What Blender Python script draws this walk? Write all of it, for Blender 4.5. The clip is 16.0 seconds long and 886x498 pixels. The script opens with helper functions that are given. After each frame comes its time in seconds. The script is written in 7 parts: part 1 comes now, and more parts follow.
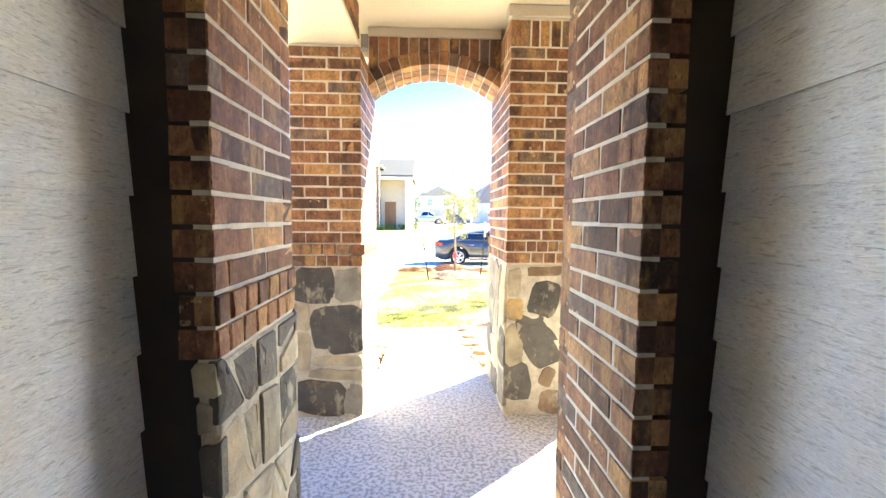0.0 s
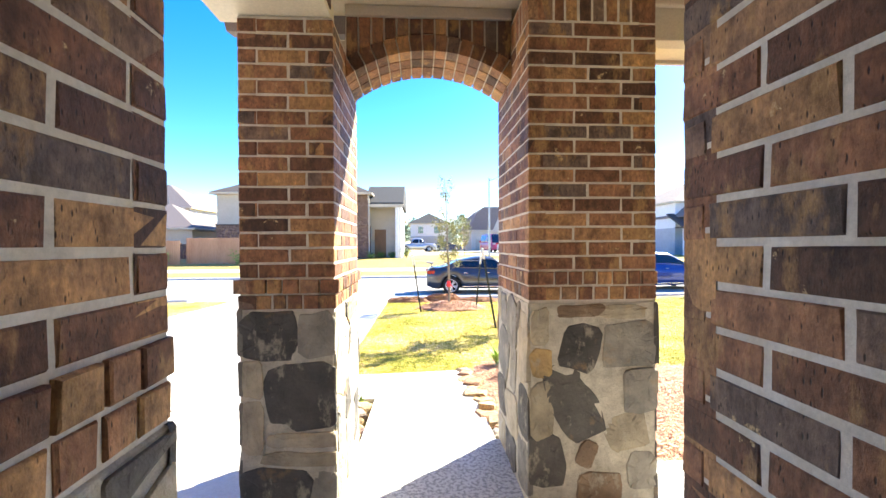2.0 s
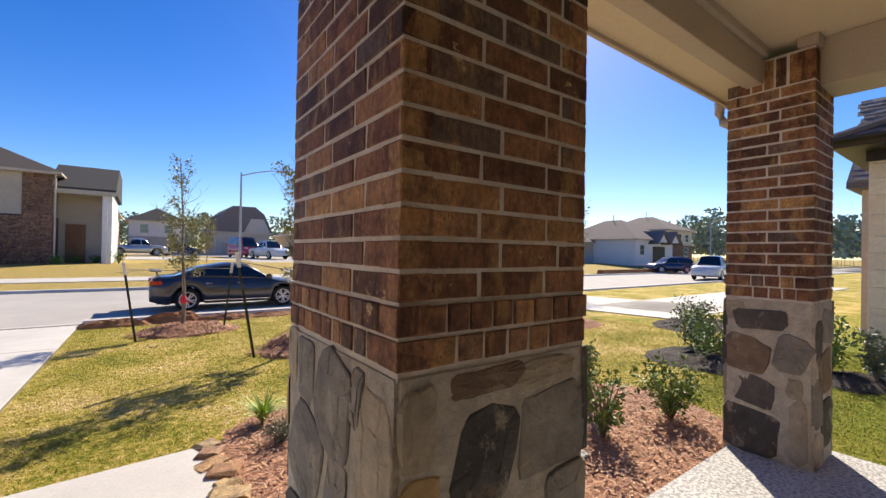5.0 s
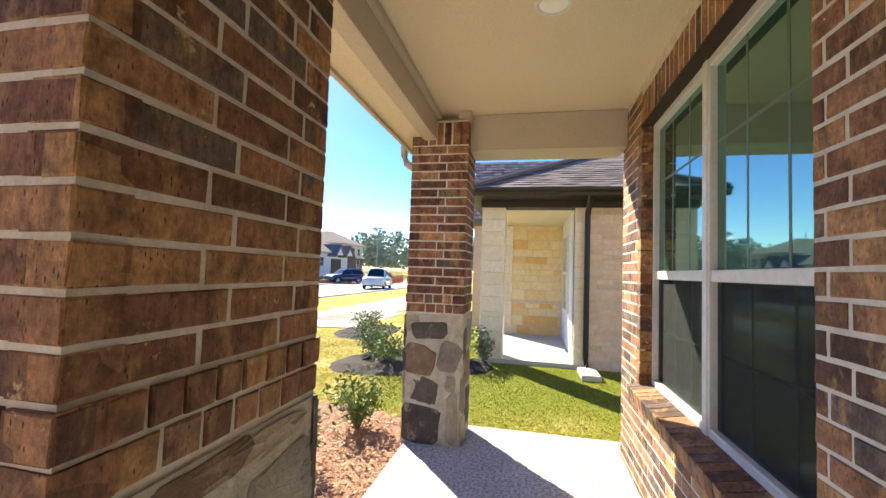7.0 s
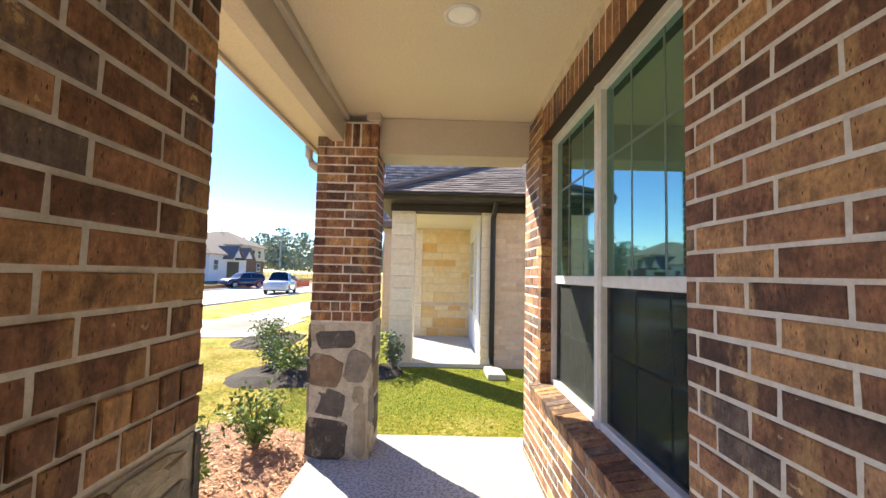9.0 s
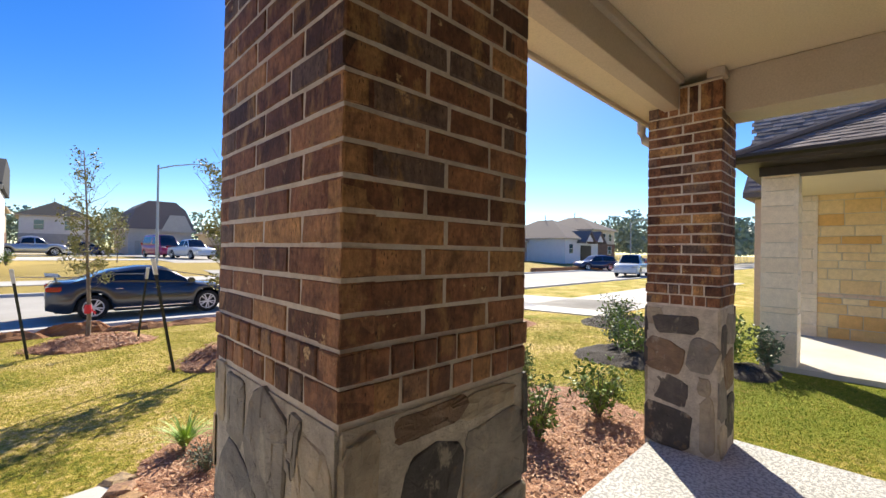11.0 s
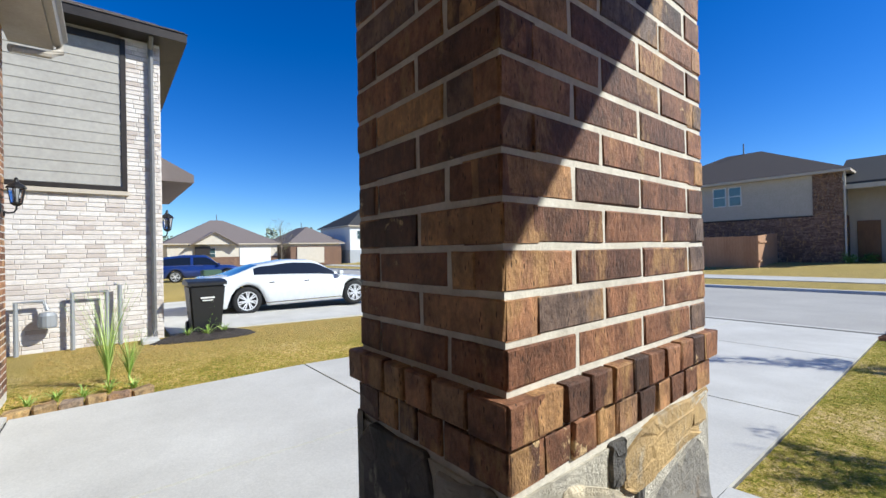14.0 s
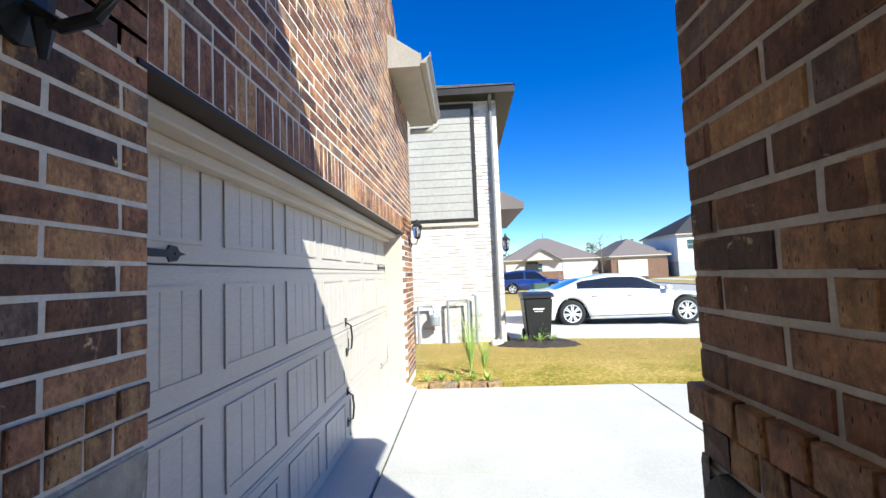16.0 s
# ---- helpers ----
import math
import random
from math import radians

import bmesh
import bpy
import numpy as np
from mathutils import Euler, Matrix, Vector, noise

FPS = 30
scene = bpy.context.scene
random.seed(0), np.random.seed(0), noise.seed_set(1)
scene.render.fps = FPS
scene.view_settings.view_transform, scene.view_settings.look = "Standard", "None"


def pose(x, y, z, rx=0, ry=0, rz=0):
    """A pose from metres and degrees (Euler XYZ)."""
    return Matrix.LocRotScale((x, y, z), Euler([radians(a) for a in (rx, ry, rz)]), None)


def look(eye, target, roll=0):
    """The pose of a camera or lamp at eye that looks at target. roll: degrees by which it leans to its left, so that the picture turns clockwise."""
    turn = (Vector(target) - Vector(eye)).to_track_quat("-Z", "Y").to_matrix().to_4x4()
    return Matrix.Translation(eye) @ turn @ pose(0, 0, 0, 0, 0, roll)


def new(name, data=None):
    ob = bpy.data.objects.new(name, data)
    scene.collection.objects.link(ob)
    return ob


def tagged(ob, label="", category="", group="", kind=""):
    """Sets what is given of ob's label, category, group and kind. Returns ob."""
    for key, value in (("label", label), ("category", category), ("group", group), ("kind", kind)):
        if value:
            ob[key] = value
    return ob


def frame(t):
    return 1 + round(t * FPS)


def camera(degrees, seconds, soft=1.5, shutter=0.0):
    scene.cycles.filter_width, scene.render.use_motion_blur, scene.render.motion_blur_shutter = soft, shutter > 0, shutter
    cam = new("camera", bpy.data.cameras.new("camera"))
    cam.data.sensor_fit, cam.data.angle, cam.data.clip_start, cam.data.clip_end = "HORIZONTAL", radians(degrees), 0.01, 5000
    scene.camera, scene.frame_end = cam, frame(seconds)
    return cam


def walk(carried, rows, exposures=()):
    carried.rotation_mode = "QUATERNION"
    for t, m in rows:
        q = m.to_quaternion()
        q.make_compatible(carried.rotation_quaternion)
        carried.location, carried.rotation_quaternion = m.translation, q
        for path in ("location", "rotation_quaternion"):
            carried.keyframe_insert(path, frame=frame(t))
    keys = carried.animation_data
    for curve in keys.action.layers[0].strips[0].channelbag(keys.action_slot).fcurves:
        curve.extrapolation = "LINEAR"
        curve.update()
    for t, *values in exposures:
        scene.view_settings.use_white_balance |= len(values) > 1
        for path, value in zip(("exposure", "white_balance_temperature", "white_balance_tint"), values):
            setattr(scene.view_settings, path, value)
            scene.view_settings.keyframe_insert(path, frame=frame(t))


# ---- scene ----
cam = camera(93.53, 16.0)
PATH = [
    (0.0, look((-0.097, 0.091, 1.384), (-0.020, 2.084, 1.233), 0.5)),
    (0.5, look((-0.090, 0.140, 1.416), (0.012, 2.138, 1.396), 0.4)),
    (1.0, look((-0.108, 0.335, 1.408), (0.018, 2.331, 1.434), 0.1)),
    (1.5, look((-0.146, 0.551, 1.400), (-0.013, 2.546, 1.426), -0.2)),
    (2.0, look((-0.123, 0.803, 1.366), (-0.001, 2.800, 1.346), -0.3)),
    (2.5, look((-0.080, 1.117, 1.350), (0.038, 3.113, 1.304), -0.6)),
    (3.0, look((-0.090, 1.417, 1.328), (0.077, 3.409, 1.259), -0.7)),
    (3.2, look((-0.100, 1.530, 1.329), (0.108, 3.518, 1.258), -0.7)),
    (5.3, look((-0.014, 2.172, 1.359), (1.347, 3.637, 1.395), 1.3)),
    (5.5, look((-0.018, 2.211, 1.368), (1.456, 3.562, 1.415), 1.5)),
    (6.0, look((-0.028, 2.278, 1.395), (1.676, 3.323, 1.463), 2.0)),
    (6.5, look((-0.014, 2.309, 1.414), (1.846, 3.038, 1.503), 2.1)),
    (7.0, look((0.012, 2.318, 1.427), (1.965, 2.736, 1.532), 2.0)),
    (7.5, look((0.042, 2.334, 1.436), (2.033, 2.467, 1.559), 1.8)),
    (8.0, look((0.055, 2.342, 1.444), (2.048, 2.248, 1.586), 1.4)),
    (8.2, look((0.058, 2.342, 1.451), (2.045, 2.176, 1.597), 1.2)),
    (10.3, look((0.037, 2.196, 1.462), (1.846, 3.048, 1.516), 1.4)),
    (10.5, look((0.027, 2.171, 1.454), (1.741, 3.200, 1.497), 1.3)),
    (11.0, look((-0.014, 2.142, 1.446), (1.388, 3.567, 1.458), 0.9)),
    (11.5, look((-0.057, 2.165, 1.418), (0.912, 3.916, 1.433), 0.4)),
    (12.0, look((-0.090, 2.249, 1.402), (0.389, 4.189, 1.419), 0.5)),
    (12.5, look((-0.117, 2.310, 1.412), (-0.186, 4.309, 1.424), 0.3)),
    (13.0, look((-0.133, 2.357, 1.415), (-0.758, 4.256, 1.427), -0.3)),
    (13.5, look((-0.118, 2.421, 1.416), (-1.263, 4.060, 1.424), -0.6)),
    (14.0, look((-0.101, 2.445, 1.426), (-1.655, 3.704, 1.437), -1.2)),
    (14.5, look((-0.089, 2.450, 1.432), (-1.906, 3.286, 1.450), -1.8)),
    (15.0, look((-0.082, 2.452, 1.438), (-2.028, 2.908, 1.479), -2.1)),
    (15.5, look((-0.081, 2.441, 1.445), (-2.074, 2.585, 1.523), -2.2)),
    (16.0, look((-0.077, 2.427, 1.450), (-2.070, 2.324, 1.572), -2.3)),
]
EXPOSURES = [(0.0, 3.85, 7700, -3), (0.5, 3.85, 7600, -3), (1.0, 3.65, 7600, -3), (1.5, 3.55, 7300, -3), (2.0, 2.5, 7000, 3), (2.5, 0.90, 6800, -3), (3.0, 0.65, 6600, -4),
             (5.5, 0.82, 7500, 13), (6.0, 1.05, 7500, 9), (6.5, 1.40, 7450, 4), (7.0, 1.62, 7450, 4), (8.0, 1.72, 7450, 4), (10.5, 1.35, 7500, 7), (11.5, 0.72, 7000, 5), (12.0, 0.92, 7000, 9),
             (12.5, 1.08, 7200, 6), (13.0, 0.80, 6700, 1), (13.5, 0.42, 6150, 3), (14.8, 0.58, 6000, 2), (16.0, 1.0, 6000, 1)]
walk(cam, PATH, EXPOSURES)

# ---- world and sun ----
SUN_DIR = Vector((0.609, 0.521, 0.598)).normalized()
world = bpy.data.worlds.new("sky")
scene.world = world
world.use_nodes = True
wt = world.node_tree
sky = wt.nodes.new("ShaderNodeTexSky")
sky.sky_type = "NISHITA"
sky.sun_disc = False
sky.sun_elevation = math.asin(SUN_DIR.z)
sky.sun_rotation = math.atan2(SUN_DIR.x, SUN_DIR.y)
sky.altitude = 1200
sky.air_density, sky.dust_density, sky.ozone_density = 1.0, 0.5, 4.0
wt.nodes["Background"].inputs["Strength"].default_value = 0.11
deep = wt.nodes.new("ShaderNodeHueSaturation")
deep.inputs["Saturation"].default_value = 1.36
deep.inputs["Hue"].default_value = 0.516
wt.links.new(sky.outputs[0], deep.inputs["Color"])
wt.links.new(deep.outputs[0], wt.nodes["Background"].inputs["Color"])
sun_data = bpy.data.lights.new("sun", "SUN")
sun_data.energy, sun_data.angle, sun_data.color = 5.0, radians(0.5), (1.0, 0.94, 0.85)
sun = new("sun", sun_data)
sun.matrix_world = look((30, 30, 30), Vector((30, 30, 30)) - SUN_DIR)


# ---- materials ----
def nodes_of(name, rough=0.7, metal=0.0, spec=0.5):
    m = bpy.data.materials.new(name)
    m.use_nodes = True
    nt = m.node_tree
    b = nt.nodes["Principled BSDF"]
    b.inputs["Roughness"].default_value = rough
    b.inputs["Metallic"].default_value = metal
    b.inputs["Specular IOR Level"].default_value = spec
    return m, nt, b


def mapped(nt, scale=(1, 1, 1), local=False):
    mp = nt.nodes.new("ShaderNodeMapping")
    mp.inputs["Scale"].default_value = scale
    if local:
        src = nt.nodes.new("ShaderNodeTexCoord").outputs["Object"]
    else:
        src = nt.nodes.new("ShaderNodeNewGeometry").outputs["Position"]
    nt.links.new(src, mp.inputs["Vector"])
    return mp.outputs["Vector"]


def noisy(nt, vec, scale, detail=4.0, rough=0.6):
    n = nt.nodes.new("ShaderNodeTexNoise")
    n.inputs["Scale"].default_value = scale
    n.inputs["Detail"].default_value = detail
    n.inputs["Roughness"].default_value = rough
    nt.links.new(vec, n.inputs["Vector"])
    return n.outputs["Fac"]


def ramp(nt, fac, stops):
    r = nt.nodes.new("ShaderNodeValToRGB")
    e = r.color_ramp.elements
    while len(e) < len(stops):
        e.new(0.5)
    for k, (p, c) in enumerate(stops):
        e[k].position, e[k].color = p, (*c, 1)
    nt.links.new(fac, r.inputs["Fac"])
    return r.outputs["Color"]


def blend(nt, fac, a, b, mode="MIX"):
    x = nt.nodes.new("ShaderNodeMix")
    x.data_type, x.blend_type = "RGBA", mode
    for s, v in ((x.inputs[0], fac), (x.inputs[6], a), (x.inputs[7], b)):
        if isinstance(v, (int, float)):
            s.default_value = v
        elif isinstance(v, tuple):
            s.default_value = (*v, 1)
        else:
            nt.links.new(v, s)
    return x.outputs[2]


def bumped(nt, bsdf, height, strength, dist=0.01):
    b = nt.nodes.new("ShaderNodeBump")
    b.inputs["Strength"].default_value = strength
    b.inputs["Distance"].default_value = dist
    nt.links.new(height, b.inputs["Height"])
    nt.links.new(b.outputs["Normal"], bsdf.inputs["Normal"])


def simple(name, c1, c2, scale=8.0, rough=0.7, bump=0.2, metal=0.0, stretch=(1, 1, 1), fine=6.0, spec=0.5, dist=0.004, local=False):
    """A surface with patches between two colours and a fine grain."""
    m, nt, b = nodes_of(name, rough, metal, spec)
    vec = mapped(nt, stretch, local)
    big = noisy(nt, vec, scale, 5)
    small = noisy(nt, vec, scale * fine, 6, 0.7)
    col = ramp(nt, big, [(0.3, c1), (0.7, c2)])
    grain = ramp(nt, small, [(0.25, (0.82, 0.82, 0.82)), (0.75, (1.1, 1.1, 1.1))])
    nt.links.new(blend(nt, 1.0, col, grain, "MULTIPLY"), b.inputs["Base Color"])
    if bump:
        bumped(nt, b, small, bump, dist)
    return m


def per_piece(nt):
    return nt.nodes.new("ShaderNodeObjectInfo").outputs["Random"]


def brick_material(name, palette, pits=1.0, joined=False, rough_face=True):
    m, nt, b = nodes_of(name, 0.7 if rough_face else 0.75, 0.0, 0.4 if rough_face else 0.35)
    rnd = nt.nodes.new("ShaderNodeNewGeometry").outputs["Random Per Island"] if joined else per_piece(nt)
    base = ramp(nt, rnd, palette)
    if not joined:
        nt.nodes[-1].color_ramp.interpolation = "LINEAR"
    vec = mapped(nt, (1, 1, 0.6))
    iso = mapped(nt)
    drag = noisy(nt, vec, 80, 6, 0.7)
    cloud = noisy(nt, iso, 13, 6, 0.68)
    if not rough_face:
        col = blend(nt, 1.0, base, ramp(nt, drag, [(0.28, (0.86, 0.85, 0.84)), (0.70, (1.1, 1.09, 1.08))]), "MULTIPLY")
        col = blend(nt, 1.0, col, ramp(nt, cloud, [(0.3, (0.88, 0.87, 0.86)), (0.7, (1.08, 1.08, 1.07))]), "MULTIPLY")
        nt.links.new(col, b.inputs["Base Color"])
        bumped(nt, b, drag, pits, 0.006)
        return m
    col = blend(nt, 1.0, base, ramp(nt, drag, [(0.28, (0.5, 0.46, 0.43)), (0.70, (1.3, 1.27, 1.2))]), "MULTIPLY")
    col = blend(nt, 1.0, col, ramp(nt, cloud, [(0.34, (0.48, 0.45, 0.44)), (0.5, (1.0, 0.98, 0.95)), (0.68, (1.45, 1.42, 1.3))]), "MULTIPLY")
    streak = noisy(nt, mapped(nt, (1, 1, 0.12)), 38, 4, 0.6)
    col = blend(nt, 1.0, col, ramp(nt, streak, [(0.36, (0.8, 0.79, 0.79)), (0.5, (1, 1, 1)), (0.66, (1.12, 1.1, 1.07))]), "MULTIPLY")
    chips = nt.nodes.new("ShaderNodeTexNoise")
    chips.inputs["Scale"].default_value = 7.0
    chips.inputs["Detail"].default_value = 8.0
    chips.inputs["Roughness"].default_value = 0.75
    nt.links.new(iso, chips.inputs["Vector"])
    col = blend(nt, ramp(nt, chips.outputs["Fac"], [(0.635, (0, 0, 0)), (0.665, (1, 1, 1))]), col, (0.62, 0.44, 0.235))
    ochre = ramp(nt, noisy(nt, mapped(nt, (1, 1, 0.45)), 9.0, 7, 0.68), [(0.54, (0, 0, 0)), (0.63, (0.75, 0.75, 0.75))])
    col = blend(nt, ochre, col, blend(nt, 1.0, (0.46, 0.27, 0.115), ramp(nt, drag, [(0.28, (0.55, 0.5, 0.48)), (0.7, (1.2, 1.2, 1.15))]), "MULTIPLY"))
    vor = nt.nodes.new("ShaderNodeTexVoronoi")
    vor.inputs["Scale"].default_value = 125
    nt.links.new(mapped(nt, (1, 1, 0.30)), vor.inputs["Vector"])
    pit = ramp(nt, vor.outputs["Distance"], [(0.13, (0, 0, 0)), (0.24, (1, 1, 1))])
    spotmask = ramp(nt, noisy(nt, iso, 26, 3), [(0.46, (1, 1, 1)), (0.54, (0, 0, 0))])
    pit = blend(nt, 1.0, pit, spotmask, "LIGHTEN")
    col = blend(nt, 1.0, col, blend(nt, 0.85, (1, 1, 1), pit, "MULTIPLY"), "MULTIPLY")
    nt.links.new(col, b.inputs["Base Color"])
    h = blend(nt, 0.5, drag, pit, "MULTIPLY")
    bumped(nt, b, h, 0.8 * pits, 0.007)
    return m


BROWNS = [(0.0, (0.075, 0.041, 0.031)), (0.12, (0.135, 0.064, 0.042)), (0.32, (0.215, 0.100, 0.058)), (0.55, (0.295, 0.142, 0.081)), (0.70, (0.37, 0.195, 0.110)),
          (0.80, (0.50, 0.295, 0.135)), (0.86, (0.40, 0.225, 0.115)), (0.91, (0.215, 0.145, 0.118)), (1.0, (0.13, 0.098, 0.09))]
BRICK = brick_material("brown brick", BROWNS)
BRICK_FAR = brick_material("brown brick courses", BROWNS, joined=True)
PALE_BRICK = brick_material("whitewashed brick", [(0, (0.50, 0.43, 0.39)), (0.35, (0.66, 0.61, 0.575)), (0.7, (0.72, 0.68, 0.65)), (1, (0.60, 0.53, 0.485))], 0.4, True, False)
PINK_BRICK = brick_material("blush brick", [(0, (0.66, 0.47, 0.36)), (0.5, (0.80, 0.62, 0.49)), (1, (0.70, 0.53, 0.43))], 0.4, True, False)
RED_BRICK = brick_material("dark mixed brick", [(0, (0.12, 0.07, 0.055)), (0.5, (0.2, 0.12, 0.09)), (1, (0.3, 0.2, 0.16))], 0.4, joined=True)
LIMESTONE = brick_material("cream limestone", [(0, (0.80, 0.69, 0.57)), (0.6, (0.87, 0.77, 0.65)), (1, (0.83, 0.69, 0.54))], 0.5, False, False)
TAN_LIMESTONE = brick_material("tan limestone", [(0, (0.82, 0.66, 0.40)), (0.5, (0.86, 0.71, 0.45)), (0.85, (0.80, 0.58, 0.29)), (1, (0.76, 0.44, 0.15))], 0.5, False, False)
MORTAR = simple("light mortar", (0.56, 0.505, 0.425), (0.77, 0.72, 0.635), 12, 0.85, 0.5, fine=9, spec=0.4)
STONE_MORTAR = simple("smeared buff mortar", (0.42, 0.38, 0.31), (0.70, 0.645, 0.54), 14, 0.9, 1.0, fine=5, dist=0.012)


def stone_material(name, palette):
    m, nt, b = nodes_of(name, 0.7, 0.0, 0.4)
    rnd = per_piece(nt)
    base = ramp(nt, rnd, palette)
    iso = mapped(nt)
    n1, n2 = noisy(nt, iso, 7, 6, 0.65), noisy(nt, iso, 45, 5, 0.7)
    col = blend(nt, 1.0, base, ramp(nt, n1, [(0.3, (0.6, 0.6, 0.62)), (0.7, (1.4, 1.36, 1.28))]), "MULTIPLY")
    smear = ramp(nt, noisy(nt, mapped(nt, (1, 1, 0.6)), 9, 8, 0.74), [(0.55, (0, 0, 0)), (0.63, (0.7, 0.7, 0.7))])
    col = blend(nt, smear, col, blend(nt, n2, (0.30, 0.265, 0.205), (0.50, 0.45, 0.36)))
    rust = ramp(nt, noisy(nt, iso, 5, 5, 0.7), [(0.60, (0, 0, 0)), (0.72, (0.5, 0.5, 0.5))])
    col = blend(nt, rust, col, (0.36, 0.22, 0.10))
    nt.links.new(col, b.inputs["Base Color"])
    bumped(nt, b, blend(nt, 0.5, n1, n2), 0.9, 0.02)
    return m


STONE = stone_material("grey fieldstone", [(0.0, (0.06, 0.055, 0.052)), (0.40, (0.13, 0.12, 0.11)), (0.47, (0.27, 0.25, 0.215)), (0.6, (0.37, 0.34, 0.28)), (0.72, (0.22, 0.19, 0.15)), (0.88, (0.45, 0.39, 0.29)), (1.0, (0.50, 0.34, 0.17))])
SLATE = stone_material("dark slate fieldstone", [(0.0, (0.06, 0.057, 0.056)), (1.0, (0.115, 0.107, 0.10))])
OCHRE = stone_material("ochre fieldstone", [(0.0, (0.42, 0.28, 0.12)), (1.0, (0.50, 0.36, 0.18))])
GREYSTONE = stone_material("mid grey fieldstone", [(0.0, (0.20, 0.19, 0.175)), (1.0, (0.31, 0.29, 0.255))])
BUFF = stone_material("buff fieldstone", [(0.0, (0.33, 0.285, 0.21)), (1.0, (0.45, 0.395, 0.30))])
BROWNSTONE = stone_material("brown fieldstone", [(0.0, (0.17, 0.115, 0.075)), (1.0, (0.24, 0.17, 0.115))])
CONCRETE = simple("broom-finished concrete", (0.46, 0.44, 0.405), (0.58, 0.56, 0.52), 1.1, 0.85, 0.25, fine=60, dist=0.002)
STREET = simple("pale concrete street", (0.35, 0.33, 0.305), (0.43, 0.41, 0.375), 0.5, 0.9, 0.2, fine=40)
JOINT = simple("dark joint filler", (0.1, 0.095, 0.085), (0.16, 0.15, 0.13), 10, 0.9, 0.2)


def slab_material():
    """Sprayed knock-down concrete coating: raised flat islands with a speckle."""
    m, nt, b = nodes_of("textured porch concrete", 0.8, 0.0, 0.35)
    vec = mapped(nt)
    n1 = noisy(nt, vec, 45, 4, 0.6)
    lift = ramp(nt, n1, [(0.44, (0, 0, 0)), (0.53, (1, 1, 1))])
    col = blend(nt, lift, (0.31, 0.31, 0.305), (0.56, 0.555, 0.535))
    col = blend(nt, 1.0, col, ramp(nt, noisy(nt, vec, 2.2, 4), [(0.3, (0.88, 0.88, 0.88)), (0.7, (1.1, 1.1, 1.1))]), "MULTIPLY")
    nt.links.new(col, b.inputs["Base Color"])
    bumped(nt, b, lift, 0.6, 0.004)
    return m


PORCH = slab_material()
TAUPE = simple("taupe painted trim", (0.50, 0.43, 0.34), (0.55, 0.475, 0.385), 3, 0.55, 0.08, fine=30)
CEIL = simple("painted porch ceiling board", (0.68, 0.59, 0.435), (0.72, 0.63, 0.47), 1.2, 0.6, 0.05, fine=80)
DOORPAINT = simple("taupe steel garage door", (0.50, 0.45, 0.385), (0.54, 0.485, 0.42), 2, 0.45, 0.06, fine=60, stretch=(0.25, 1, 1.0))
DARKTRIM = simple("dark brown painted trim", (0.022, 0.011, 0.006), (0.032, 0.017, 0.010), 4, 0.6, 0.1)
BLACKMETAL = simple("black painted metal", (0.012, 0.012, 0.014), (0.02, 0.02, 0.022), 20, 0.45, 0.05, metal=0.3)
WHITE = simple("white vinyl", (0.68, 0.67, 0.64), (0.74, 0.73, 0.70), 3, 0.4, 0.03)


def siding_material(name, c1, c2):
    """Embossed cedar grain in long wavering lines along y, under satin paint."""
    m, nt, b = nodes_of(name, 0.24, 0.0, 1.0)
    warp = nt.nodes.new("ShaderNodeTexNoise")
    warp.inputs["Scale"].default_value = 1.0
    warp.inputs["Detail"].default_value = 5
    warp.inputs["Distortion"].default_value = 1.1
    nt.links.new(mapped(nt, (20, 16, 150)), warp.inputs["Vector"])
    grain = ramp(nt, warp.outputs["Fac"], [(0.34, (0.0, 0.0, 0.0)), (0.42, (0.9, 0.9, 0.9)), (0.50, (0.5, 0.5, 0.5)), (0.56, (1, 1, 1)), (0.66, (0.55, 0.55, 0.55))])
    fleck = ramp(nt, noisy(nt, mapped(nt, (40, 60, 300)), 1.0, 3, 0.7), [(0.34, (0, 0, 0)), (0.44, (1, 1, 1))])
    h = blend(nt, 0.35, grain, fleck)
    col = blend(nt, h, c1, c2)
    col = blend(nt, 1.0, col, ramp(nt, noisy(nt, mapped(nt, (1, 0.8, 2)), 4, 3), [(0.3, (0.92, 0.92, 0.93)), (0.7, (1.05, 1.05, 1.05))]), "MULTIPLY")
    nt.links.new(col, b.inputs["Base Color"])
    bumped(nt, b, h, 0.5, 0.003)
    return m


SIDING = siding_material("grey embossed lap siding", (0.44, 0.435, 0.42), (0.97, 0.965, 0.95))


def glass(name, tint, rough=0.02):
    m, nt, b = nodes_of(name, rough, 0.0, 0.5)
    b.inputs["Base Color"].default_value = (*tint, 1)
    b.inputs["Transmission Weight"].default_value = 1.0
    b.inputs["IOR"].default_value = 1.5
    return m


def plain(name, c, rough=0.5, metal=0.0, coat=0.0):
    m, nt, b = nodes_of(name, rough, metal)
    n = noisy(nt, mapped(nt), 6, 4)
    nt.links.new(blend(nt, 1.0, c, ramp(nt, n, [(0.3, (0.93, 0.93, 0.93)), (0.7, (1.05, 1.05, 1.05))]), "MULTIPLY"), b.inputs["Base Color"])
    b.inputs["Coat Weight"].default_value = coat
    b.inputs["Coat Roughness"].default_value = 0.05
    return m


